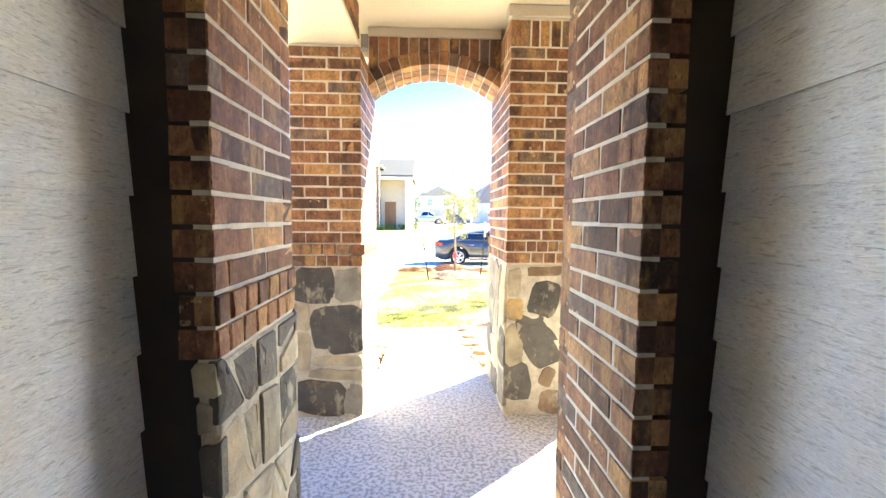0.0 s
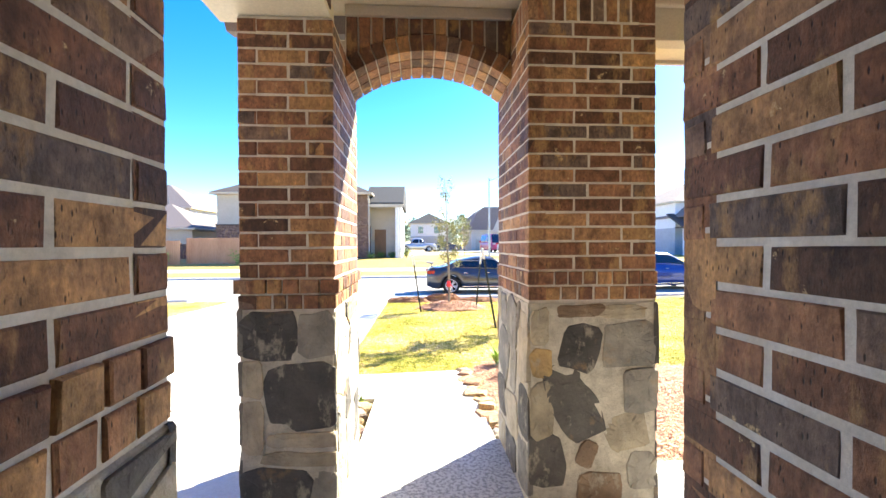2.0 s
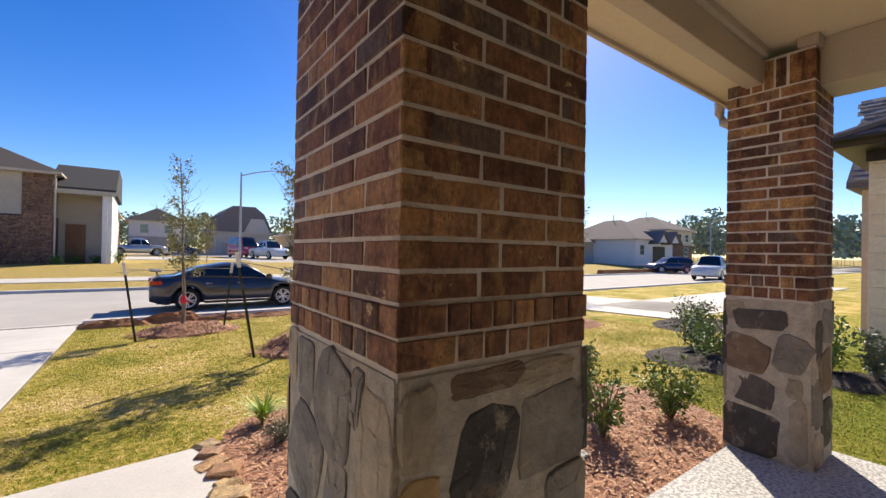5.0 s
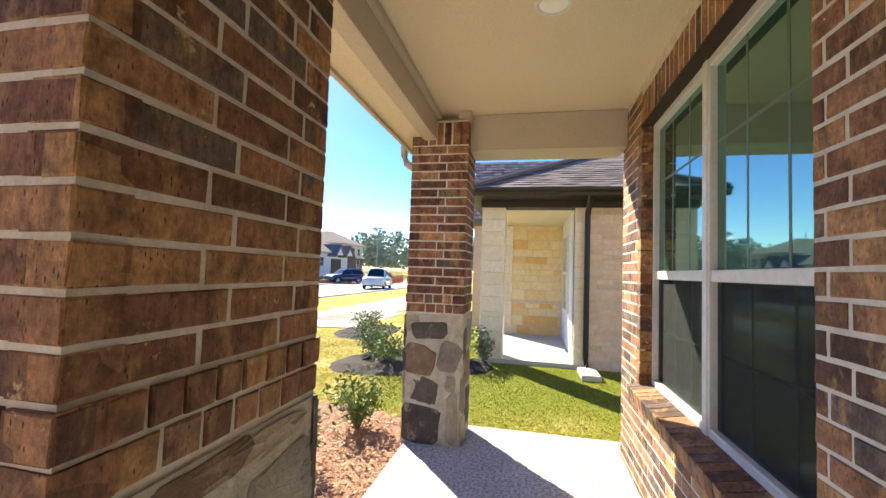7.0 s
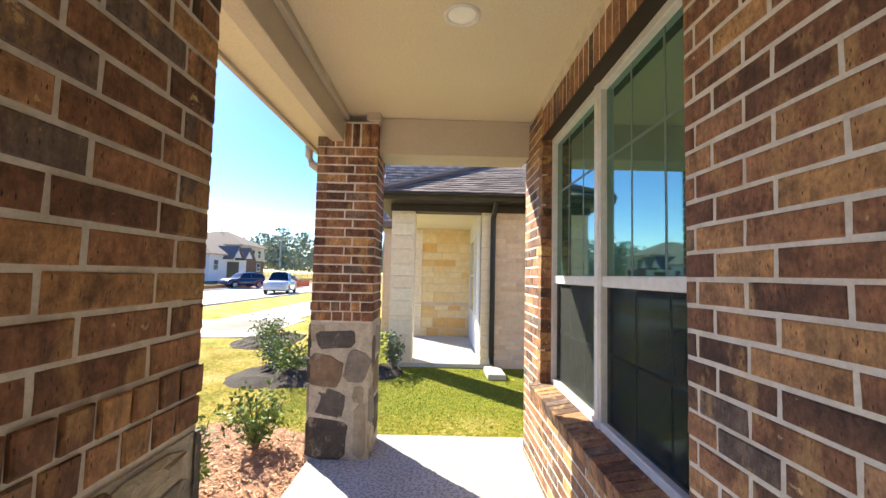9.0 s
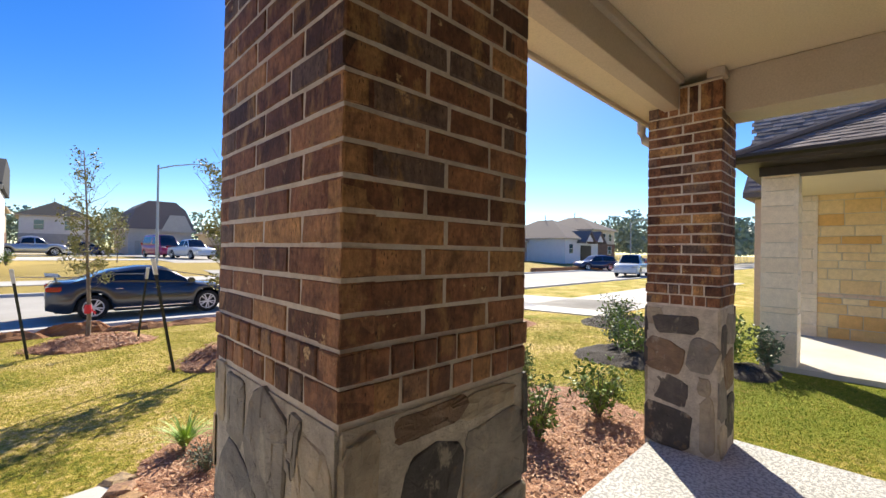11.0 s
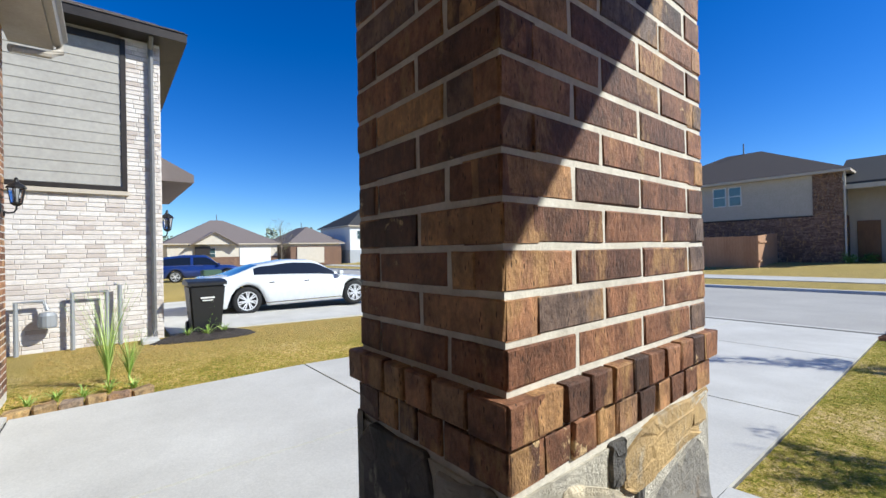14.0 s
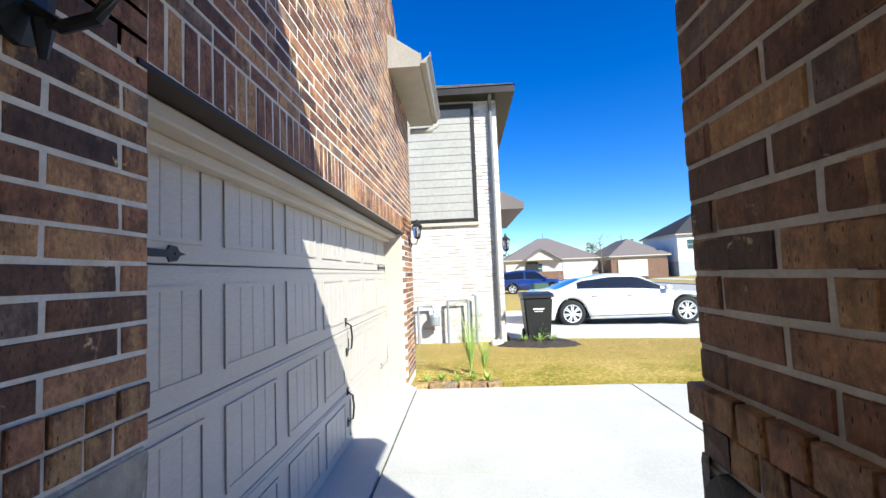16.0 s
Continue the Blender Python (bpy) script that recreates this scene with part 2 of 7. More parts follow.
GLASS = plain("reflective coated window glass", (0.02, 0.055, 0.04), 0.03, 0.0, 1.0)
GLASS.node_tree.nodes["Principled BSDF"].inputs["IOR"].default_value = 3.0
GLASS.node_tree.nodes["Principled BSDF"].inputs["Specular Tint"].default_value = (0.6, 1.0, 0.92, 1)
GLASS.node_tree.nodes["Principled BSDF"].inputs["Coat Tint"].default_value = (0.7, 1.0, 0.9, 1)
GLASS.node_tree.nodes["Principled BSDF"].inputs["Coat Weight"].default_value = 0.3
CARGLASS = plain("tinted car glass", (0.01, 0.012, 0.016), 0.04, 0.0, 0.6)


def lawn_material():
    m, nt, b = nodes_of("patchy winter lawn", 0.95, 0.0, 0.15)
    vec = mapped(nt, (1, 1, 0))
    patch = noisy(nt, vec, 0.9, 6, 0.62)
    mid = noisy(nt, vec, 14, 6, 0.8)
    fine = noisy(nt, vec, 60, 5, 0.85)
    mixf = blend(nt, 0.6, patch, mid)
    col = ramp(nt, mixf, [(0.40, (0.13, 0.16, 0.015)), (0.47, (0.31, 0.28, 0.04)), (0.52, (0.52, 0.39, 0.10)), (0.59, (0.70, 0.52, 0.27))])
    sep = nt.nodes.new("ShaderNodeSeparateXYZ")
    nt.links.new(mapped(nt), sep.inputs[0])
    far = nt.nodes.new("ShaderNodeMapRange")
    far.inputs["From Min"].default_value, far.inputs["From Max"].default_value = 14.0, 26.0
    nt.links.new(sep.outputs["Y"], far.inputs["Value"])
    dry = blend(nt, noisy(nt, vec, 0.5, 4), (0.46, 0.33, 0.135), (0.34, 0.27, 0.075))
    west = nt.nodes.new("ShaderNodeMapRange")
    west.inputs["From Min"].default_value, west.inputs["From Max"].default_value = -6.5, -8.5
    nt.links.new(sep.outputs["X"], west.inputs["Value"])
    col = blend(nt, blend(nt, 1.0, far.outputs[0], west.outputs[0], "LIGHTEN"), col, dry)
    east = nt.nodes.new("ShaderNodeMapRange")
    east.inputs["From Min"].default_value, east.inputs["From Max"].default_value = 3.9, 5.0
    nt.links.new(sep.outputs["X"], east.inputs["Value"])
    near = nt.nodes.new("ShaderNodeMapRange")
    near.inputs["From Min"].default_value, near.inputs["From Max"].default_value = 5.0, 3.8
    nt.links.new(sep.outputs["Y"], near.inputs["Value"])
    col = blend(nt, blend(nt, 1.0, east.outputs[0], near.outputs[0], "DARKEN"), col, blend(nt, mid, (0.07, 0.13, 0.01), (0.36, 0.35, 0.05)))
    col = blend(nt, 1.0, col, ramp(nt, fine, [(0.32, (0.28, 0.30, 0.26)), (0.68, (1.6, 1.58, 1.5))]), "MULTIPLY")
    nt.links.new(col, b.inputs["Base Color"])
    bumped(nt, b, fine, 0.9, 0.03)
    return m


def blade_material(name, stops):
    m, nt, b = nodes_of(name, 0.9, 0.0, 0.15)
    rnd = nt.nodes.new("ShaderNodeNewGeometry").outputs["Random Per Island"]
    patch = noisy(nt, mapped(nt, (1, 1, 0)), 1.4, 5, 0.65)
    clump = ramp(nt, noisy(nt, mapped(nt, (1, 1, 0)), 11, 5, 0.8), [(0.36, (0, 0, 0)), (0.64, (1, 1, 1))])
    f = blend(nt, 0.6, blend(nt, 0.4, rnd, ramp(nt, patch, [(0.36, (0, 0, 0)), (0.64, (1, 1, 1))])), clump)
    nt.links.new(ramp(nt, f, stops), b.inputs["Base Color"])
    return m


LAWN = lawn_material()
GRASS = blade_material("patchy grass blades", [(0.15, (0.085, 0.13, 0.012)), (0.4, (0.27, 0.28, 0.03)), (0.58, (0.52, 0.41, 0.09)), (0.85, (0.85, 0.66, 0.36))])
GRASS_GREEN = blade_material("green grass blades", [(0.15, (0.04, 0.11, 0.008)), (0.42, (0.14, 0.23, 0.018)), (0.60, (0.33, 0.33, 0.04)), (0.85, (0.62, 0.46, 0.18))])
GRASS_STRAW = blade_material("straw grass blades", [(0.15, (0.18, 0.16, 0.03)), (0.4, (0.44, 0.30, 0.08)), (0.6, (0.62, 0.40, 0.13)), (0.9, (0.80, 0.55, 0.26))])
SOIL = simple("clay soil", (0.27, 0.11, 0.045), (0.40, 0.20, 0.095), 6, 0.95, 0.8, fine=8, dist=0.03)
MULCH = simple("shredded brown mulch", (0.32, 0.145, 0.08), (0.52, 0.28, 0.165), 30, 0.95, 0.8, fine=6, dist=0.02)
CHIP = brick_material("mulch chips", [(0, (0.16, 0.07, 0.04)), (0.5, (0.44, 0.22, 0.125)), (1, (0.70, 0.44, 0.28))], 0.2, True, False)
DARKMULCH = simple("dark mulch", (0.03, 0.024, 0.02), (0.07, 0.055, 0.045), 30, 0.95, 0.8, fine=6, dist=0.02)


def shingle_material(name, c):
    m, nt, b = nodes_of(name, 0.9, 0.0, 0.2)
    rnd = nt.nodes.new("ShaderNodeNewGeometry").outputs["Random Per Island"]
    base = ramp(nt, rnd, [(0, tuple(v * 0.55 for v in c)), (0.5, c), (1, tuple(min(1, v * 1.35) for v in c))])
    g = noisy(nt, mapped(nt), 120, 4, 0.8)
    nt.links.new(blend(nt, 1.0, base, ramp(nt, g, [(0.3, (0.7, 0.7, 0.7)), (0.7, (1.25, 1.25, 1.25))]), "MULTIPLY"), b.inputs["Base Color"])
    bumped(nt, b, g, 0.5, 0.004)
    return m


SHINGLE = shingle_material("grey-brown asphalt shingles", (0.21, 0.175, 0.165))
SHINGLE_BROWN = shingle_material("dark brown asphalt shingles", (0.105, 0.088, 0.08))
SHINGLE_DARK = shingle_material("charcoal asphalt shingles", (0.06, 0.06, 0.062))


# ---- mesh helpers ----
def box(bm, x0, x1, y0, y1, z0, z1):
    v = [bm.verts.new(p) for p in ((x0, y0, z0), (x1, y0, z0), (x1, y1, z0), (x0, y1, z0), (x0, y0, z1), (x1, y0, z1), (x1, y1, z1), (x0, y1, z1))]
    for f in ((0, 3, 2, 1), (4, 5, 6, 7), (0, 1, 5, 4), (1, 2, 6, 5), (2, 3, 7, 6), (3, 0, 4, 7)):
        bm.faces.new([v[k] for k in f])
    return v


def soft_box(x0, x1, y0, y1, z0, z1, r=0.004, seg=1):
    bm = bmesh.new()
    box(bm, x0, x1, y0, y1, z0, z1)
    bmesh.ops.bevel(bm, geom=bm.edges[:], offset=r, segments=seg, affect="EDGES")
    return bm


def tube(bm, pts, radii, sides=8, caps=True):
    """A round bar along points, with a radius at each."""
    rings = []
    pts = [Vector(p) for p in pts]
    for k, p in enumerate(pts):
        d = (pts[min(k + 1, len(pts) - 1)] - pts[max(k - 1, 0)]).normalized()
        a = d.orthogonal().normalized()
        if abs(d.z) > 0.9:
            a = (Vector((1, 0, 0)) - d * d.x).normalized()
        b = d.cross(a)
        r = radii[k] if isinstance(radii, (list, tuple)) else radii
        rings.append([bm.verts.new(p + (a * math.cos(2 * math.pi * j / sides) + b * math.sin(2 * math.pi * j / sides)) * r) for j in range(sides)])
    for r0, r1 in zip(rings, rings[1:]):
        for j in range(sides):
            bm.faces.new((r0[j], r0[(j + 1) % sides], r1[(j + 1) % sides], r1[j]))
    if caps:
        bm.faces.new(rings[0][::-1])
        bm.faces.new(rings[-1])
    return rings


def lathe(bm, profile, sides=20, axis="z", at=(0, 0, 0), caps=True):
    rings = []
    at = Vector(at)
    for r, h in profile:
        ring = []
        for j in range(sides):
            a = 2 * math.pi * j / sides
            c, s = math.cos(a) * r, math.sin(a) * r
            ring.append(bm.verts.new(at + Vector({"z": (c, s, h), "y": (c, h, s), "x": (h, c, s)}[axis])))
        rings.append(ring)
    for r0, r1 in zip(rings, rings[1:]):
        for j in range(sides):
            bm.faces.new((r0[j], r0[(j + 1) % sides], r1[(j + 1) % sides], r1[j]))
    if caps:
        bm.faces.new(rings[0])
        bm.faces.new(rings[-1])
    bmesh.ops.recalc_face_normals(bm, faces=bm.faces[:])


def prism(bm, poly, axis, a0, a1):
    """A polygon pushed along an axis. poly is in the two other axes, in the order xyz."""
    def place(p, a):
        return {"x": (a, p[0], p[1]), "y": (p[0], a, p[1]), "z": (p[0], p[1], a)}[axis]
    lo = [bm.verts.new(place(p, a0)) for p in poly]
    hi = [bm.verts.new(place(p, a1)) for p in poly]
    fs = [bm.faces.new(lo), bm.faces.new(hi[::-1])]
    n = len(poly)
    for k in range(n):
        fs.append(bm.faces.new((lo[k], hi[k], hi[(k + 1) % n], lo[(k + 1) % n])))
    bmesh.ops.recalc_face_normals(bm, faces=fs)


def part(name, bm, material, parent=None, label="", smooth=False):
    me = bpy.data.meshes.new(name)
    bm.to_mesh(me)
    bm.free()
    me.materials.append(material)
    if smooth:
        for p in me.polygons:
            p.use_smooth = True
    ob = new(name, me)
    if parent is not None:
        ob.parent = parent
    if label:
        ob["label"] = label
    return ob


def thing(name, label, category, at=(0, 0, 0), group="", kind="", turn=0):
    ob = new(name)
    ob.matrix_world = pose(*at, 0, 0, turn)
    ob.empty_display_size = 0.2
    return tagged(ob, label, category, group, kind)


def structure(name, bm, material, label="", category=""):
    return tagged(part(name, bm, material), label, category, "", "structure")


# ---- brickwork ----
COURSE, JOINT_W, STRETCH, DEPTH = 0.0756, 0.0115, 0.242, 0.09
PIECES = {}


def brick_mesh(w, h, d=DEPTH, mat=BRICK, rough=0.0015):
    key = (round(w, 2), round(h, 3), round(d, 2), mat.name, random.randrange(3))
    if key not in PIECES:
        w, h, d = key[0], key[1], key[2]
        c = 0.0035
        j = lambda: random.uniform(-rough, rough)
        vs = []
        for y, i in ((0.0, c), (c, 0.0), (d, 0.0)):
            for x, z in ((i, i), (w - i, i), (w - i, h - i), (i, h - i)):
                vs.append((x + j(), y + (j() if y < d else 0), z + j()))
        fs = [(0, 1, 2, 3)]
        for a in (0, 4):
            for k in range(4):
                fs.append((a + k, a + 4 + k, a + 4 + (k + 1) % 4, a + (k + 1) % 4))
        me = bpy.data.meshes.new("brick")
        me.from_pydata(vs, [], fs)
        me.materials.append(mat)
        PIECES[key] = me
    return PIECES[key], key


def cut_row(s0, s1, length, joint=JOINT_W, first=None):
    """The pieces of one course from s0 to s1, as (start, width)."""
    out, s, k = [], s0, 0
    while s < s1 - 0.012:
        w = length if k or first is None else first
        w *= random.uniform(0.985, 1.015)
        w = min(w, s1 - s)
        left = s1 - s - w - joint
        if 0 < left < 0.045:
            w = s1 - s if w + left < length * 1.25 else (s1 - s - joint) / 2
        out.append((s, w))
        s += w + joint
        k += 1
    return out


def lay(parent, origin, u, s, w, z, h, out=0.0, name="brick", mat=BRICK, depth=DEPTH):
    """One piece on a face. u runs to the right as seen from outside."""
    me, key = brick_mesh(w, h, depth, mat)
    ob = new(name, me)
    u3 = Vector((u[0], u[1], 0))
    v3 = Vector((-u[1], u[0], 0))
    o = Vector((origin[0], origin[1], 0)) + u3 * s - v3 * (out + random.uniform(0, 0.0025)) + Vector((0, 0, z))
    m = Matrix((( u3.x, v3.x, 0, o.x), (u3.y, v3.y, 0, o.y), (0, 0, 1, o.z), (0, 0, 0, 1)))
    ob.matrix_world = m @ Matrix.Diagonal((w / key[0], 1, h / key[1], 1))
    ob.parent = parent
    return ob


def lay_joined(parent, origin, u, rows, mat, name="brickwork", depth=0.03, proud=0.0):
    """Many pieces of a far face in one part: rows of (s, w, z, h)."""
    u3, v3 = Vector((u[0], u[1], 0)), Vector((-u[1], u[0], 0))
    o = Vector((origin[0], origin[1], 0))
    vs, fs = [], []
    for s, w, z, h in rows:
        b = len(vs)
        e = random.uniform(0, 0.003) + proud
        for d, i in ((-e, 0.004), (0.004 - e, 0.0), (depth, 0.0)):
            for x, zz in ((i, i), (w - i, i), (w - i, h - i), (i, h - i)):
                p = o + u3 * (s + x) + v3 * d
                vs.append((p.x, p.y, z + zz))
        fs.append((b, b + 1, b + 2, b + 3))
        for a in (0, 4):
            for k in range(4):
                fs.append((b + a + k, b + a + 4 + k, b + a + 4 + (k + 1) % 4, b + a + (k + 1) % 4))
    me = bpy.data.meshes.new(name)
    me.from_pydata(vs, [], fs)
    me.materials.append(mat)
    ob = new(name, me)
    ob.parent = parent
    ob["kind"] = "stuff"
    return ob


def bond_row(length, joints):
    """The pieces of one course between joints at the given places."""
    cuts = [-JOINT_W / 2]
    for j in sorted(joints):
        if cuts[-1] + 0.04 < j < length - 0.04:
            cuts.append(j + random.uniform(-0.004, 0.004))
    cuts.append(length + JOINT_W / 2)
    return [(p + JOINT_W / 2, q - p - JOINT_W) for p, q in zip(cuts, cuts[1:])]


def sides_of(x0, x1, y0, y1):
    return {"S": ((x0, y0), (1, 0), x1 - x0), "E": ((x1, y0), (0, 1), y1 - y0), "N": ((x1, y1), (-1, 0), x1 - x0), "W": ((x0, y1), (0, -1), y1 - y0)}


def column_courses(parent, x0, x1, y0, y1, z0, n, course=COURSE, faces="SENW", bonds=None):
    """Running bond round a pier, woven at the corners: even and odd courses have their own joints."""
    for k in range(n):
        z = z0 + k * course
        for f in faces:
            o, u, length = sides_of(x0, x1, y0, y1)[f]
            if bonds and f in bonds:
                joints = bonds[f][k % 2]
            else:
                first = 0.066 if (k + "SENW".index(f)) % 2 else STRETCH
                joints = [first + STRETCH * e for e in range(6)]
                joints = [j for j in joints if j < length - 0.05] + ([length - 0.066] if first > 0.1 else [])
            for s, w in bond_row(length, joints):
                lay(parent, o, u, s, w, z, course - JOINT_W)


def column_small(parent, x0, x1, y0, y1, z0, rows, size, h, proud, faces="SENW"):
    """Rows of cut brick ends round a pier."""
    for k in range(rows):
        out = proud[k]
        for f in faces:
            o, u, length = sides_of(x0, x1, y0, y1)[f]
            n = round((length + 2 * out) / size)
            shift = 0.014 * (k % 2)
            joints = [(length + 2 * out) * (e + 1) / n - shift + random.uniform(-0.006, 0.006) for e in range(n - 1)]
            for s, w in bond_row(length + 2 * out, joints):
                lay(parent, o, u, s - out, w, z0 + k * h, h - JOINT_W, out)


# ---- fieldstone ----
def clip(poly, a, b, c):
    """The part of a polygon where a*x + b*y <= c."""
    out = []
    for k, p in enumerate(poly):
        q = poly[(k + 1) % len(poly)]
        dp, dq = a * p[0] + b * p[1] - c, a * q[0] + b * q[1] - c
        if dp <= 0:
            out.append(p)
        if dp * dq < 0:
            t = dp / (dp - dq)
            out.append((p[0] + (q[0] - p[0]) * t, p[1] + (q[1] - p[1]) * t))
    return out


def split_stones(poly, area, rng, out):
    """Cut a face into blocky, uneven stones by slanting cuts."""
    a = abs(sum(p[0] * q[1] - q[0] * p[1] for p, q in zip(poly, poly[1:] + poly[:1]))) / 2
    if a < area * rng.uniform(0.7, 1.9):
        out.append(poly)
        return
    w = max(p[0] for p in poly) - min(p[0] for p in poly)
    h = max(p[1] for p in poly) - min(p[1] for p in poly)
    ang = (0 if w > h * rng.uniform(0.7, 1.25) else math.pi / 2) + rng.gauss(0, 0.2)
    n = (math.cos(ang), math.sin(ang))
    d = [p[0] * n[0] + p[1] * n[1] for p in poly]
    c = min(d) + (max(d) - min(d)) * rng.uniform(0.34, 0.66)
    one, two = clip(poly, n[0], n[1], c), clip(poly, -n[0], -n[1], -c)
    for q in (one, two):
        if len(q) > 2:
            split_stones(q, area, rng, out)


def shrink(poly, gap, rng):
    """The polygon with each side moved in by about half a joint."""
    area = sum(p[0] * q[1] - q[0] * p[1] for p, q in zip(poly, poly[1:] + poly[:1]))
    res = list(poly)
    for p, q in zip(poly, poly[1:] + poly[:1]):
        ln = math.hypot(q[0] - p[0], q[1] - p[1])
        if ln < 1e-5:
            continue
        s = 1 if area > 0 else -1
        a, b = (q[1] - p[1]) / ln * s, -(q[0] - p[0]) / ln * s
        res = clip(res, a, b, a * p[0] + b * p[1] - gap / 2 * rng.uniform(0.0, 2.0))
        if len(res) < 3:
            return []
    return res


def outline(s, z, hw, hh, turn, rng):
    """A blunt, uneven stone outline about a centre."""
    a, out, n = radians(turn), [], 11
    for k in range(n):
        e = 2 * math.pi * (k + rng.uniform(-0.3, 0.3)) / n
        c, q = math.cos(e), math.sin(e)
        x = 1.2 * hw * math.copysign(abs(c) ** 0.45, c) * rng.uniform(0.86, 1.08)
        y = 1.2 * hh * math.copysign(abs(q) ** 0.45, q) * rng.uniform(0.86, 1.08)
        out.append((s + x * math.cos(a) - y * math.sin(a), z + x * math.sin(a) + y * math.cos(a)))
    return out


def fieldstones(parent, origin, u, width, z0, z1, seeds=None, count=9, gap=0.032, proud=0.008, name="stone", seed=1, tones=None, shapes=None):
    rng = random.Random(seed)
    pts = list(seeds) if seeds else []
    u3, v3 = Vector((u[0], u[1], 0)), Vector((-u[1], u[0], 0))
    o = Vector((origin[0], origin[1], 0))
    cells = []
    if shapes:
        tones = {}
        for s, z, hw, hh, turn, tone in shapes:
            cell = outline(s, z, hw, hh, turn, rng)
            for a, b, c in ((-1, 0, 0.006), (1, 0, width + 0.006), (0, -1, -z0), (0, 1, z1 - 0.004)):
                cell = clip(cell, a, b, c)
            if len(cell) > 2:
                tones[len(cells)] = tone
                cells.append(cell)
        pts = [c[0] for c in cells]
    elif not seeds:
        split_stones([(-0.02, z0 - 0.02), (width + 0.02, z0 - 0.02), (width + 0.02, z1 + 0.008), (-0.02, z1 + 0.008)], width * (z1 - z0) / count, rng, cells)
        cells = [shrink(c, gap, rng) for c in cells]
        pts = [c[0] for c in cells if c]
        cells = [c for c in cells if c]
    for i, p in enumerate(pts):
        poly = cells[i] if cells else [(-0.006, z0), (width + 0.006, z0), (width + 0.006, z1 - 0.004), (-0.006, z1 - 0.004)]
        for j, q in enumerate(pts):
            if i == j or cells:
                continue
            a, b = q[0] - p[0], q[1] - p[1]
            ln = math.hypot(a, b)
            c = (a * (q[0] + p[0]) + b * (q[1] + p[1])) / 2 - ln * gap / 2 * rng.uniform(-0.1, 2.1)
            poly = clip(poly, a, b, c)
            if len(poly) < 3:
                break
        if len(poly) < 3:
            continue
        ring = []
        n = len(poly)
        for k in range(n):
            a, b = poly[k], poly[(k + 1) % n]
            ln = math.hypot(b[0] - a[0], b[1] - a[1])
            cutl = min(0.009, ln * 0.12)
            m = max(1, int(ln / 0.09))
            for e in range(m + 1):
                t = cutl / max(ln, 1e-6) + (1 - 2 * cutl / max(ln, 1e-6)) * e / m
                jj = 0.007 if 0 < e < m else 0.003
                ring.append((a[0] + (b[0] - a[0]) * t + rng.uniform(-jj, jj), a[1] + (b[1] - a[1]) * t + rng.uniform(-jj, jj)))
        cx, cz = sum(q[0] for q in ring) / len(ring), sum(q[1] for q in ring) / len(ring)
        edge = lambda x: min(max(x, -0.010), width + 0.010)
        vs, fs, m = [], [], len(ring)
        lift = proud * rng.uniform(0.2, 1.3)
        tilt = (rng.uniform(-0.03, 0.03), rng.uniform(-0.03, 0.03))
        for sc, dep in ((1.0, 0.02), (0.99, -lift * 0.5), (0.95, -lift), (0.5, -lift - 0.003)):
            for x, z in ring:
                xx, zz = cx + (x - cx) * sc, cz + (z - cz) * sc
                dd = dep + ((xx - cx) * tilt[0] + (zz - cz) * tilt[1] + rng.uniform(-0.003, 0.003) if dep < 0 else 0)
                w = o + u3 * edge(xx) + v3 * dd
                vs.append((w.x, w.y, zz))
        for r in range(3):
            for k in range(m):
                fs.append((r * m + k, r * m + (k + 1) % m, (r + 1) * m + (k + 1) % m, (r + 1) * m + k))
        fs.append(tuple(range(3 * m, 4 * m)))
        me = bpy.data.meshes.new(name)
        me.from_pydata(vs, [], fs)
        me.materials.append((tones or {}).get(i, STONE))
        ob = new(name, me)
        ob.parent = parent


# ---- ground ----
def gz(x, y):
    """Height of the lot: level by the house, falling to the street, rising beyond it."""
    pts = [(-60, -0.10), (4.5, -0.10), (14.0, -0.36), (14.4, -0.42), (23.4, -0.46), (24.0, -0.40), (34, 0.25), (70, 0.5), (900, 0.6)]
    for (a, za), (b, zb) in zip(pts, pts[1:]):
        if y <= b:
            t = max(0.0, (y - a) / (b - a))
            return za + (zb - za) * t
    return 0.6


def sheet(name, xs, ys, material, lift, label, category, edge=0.0):
    """A sheet that follows the ground, with its rim turned down by edge."""
    bm = bmesh.new()
    g = [[bm.verts.new((x, y, gz(x, y) + lift)) for x in xs] for y in ys]
    for j in range(len(ys) - 1):
        for i in range(len(xs) - 1):
            bm.faces.new((g[j][i], g[j][i + 1], g[j + 1][i + 1], g[j + 1][i]))
    if edge:
        rim = [e for e in bm.edges if e.is_boundary]
        ext = bmesh.ops.extrude_edge_only(bm, edges=rim)
        for v in ext["geom"]:
            if isinstance(v, bmesh.types.BMVert):
                v.co.z -= edge
        bmesh.ops.recalc_face_normals(bm, faces=bm.faces[:])
    return structure(name, bm, material, label, category)


def steps(a, b, n):
    return [a + (b - a) * k / n for k in range(n + 1)]


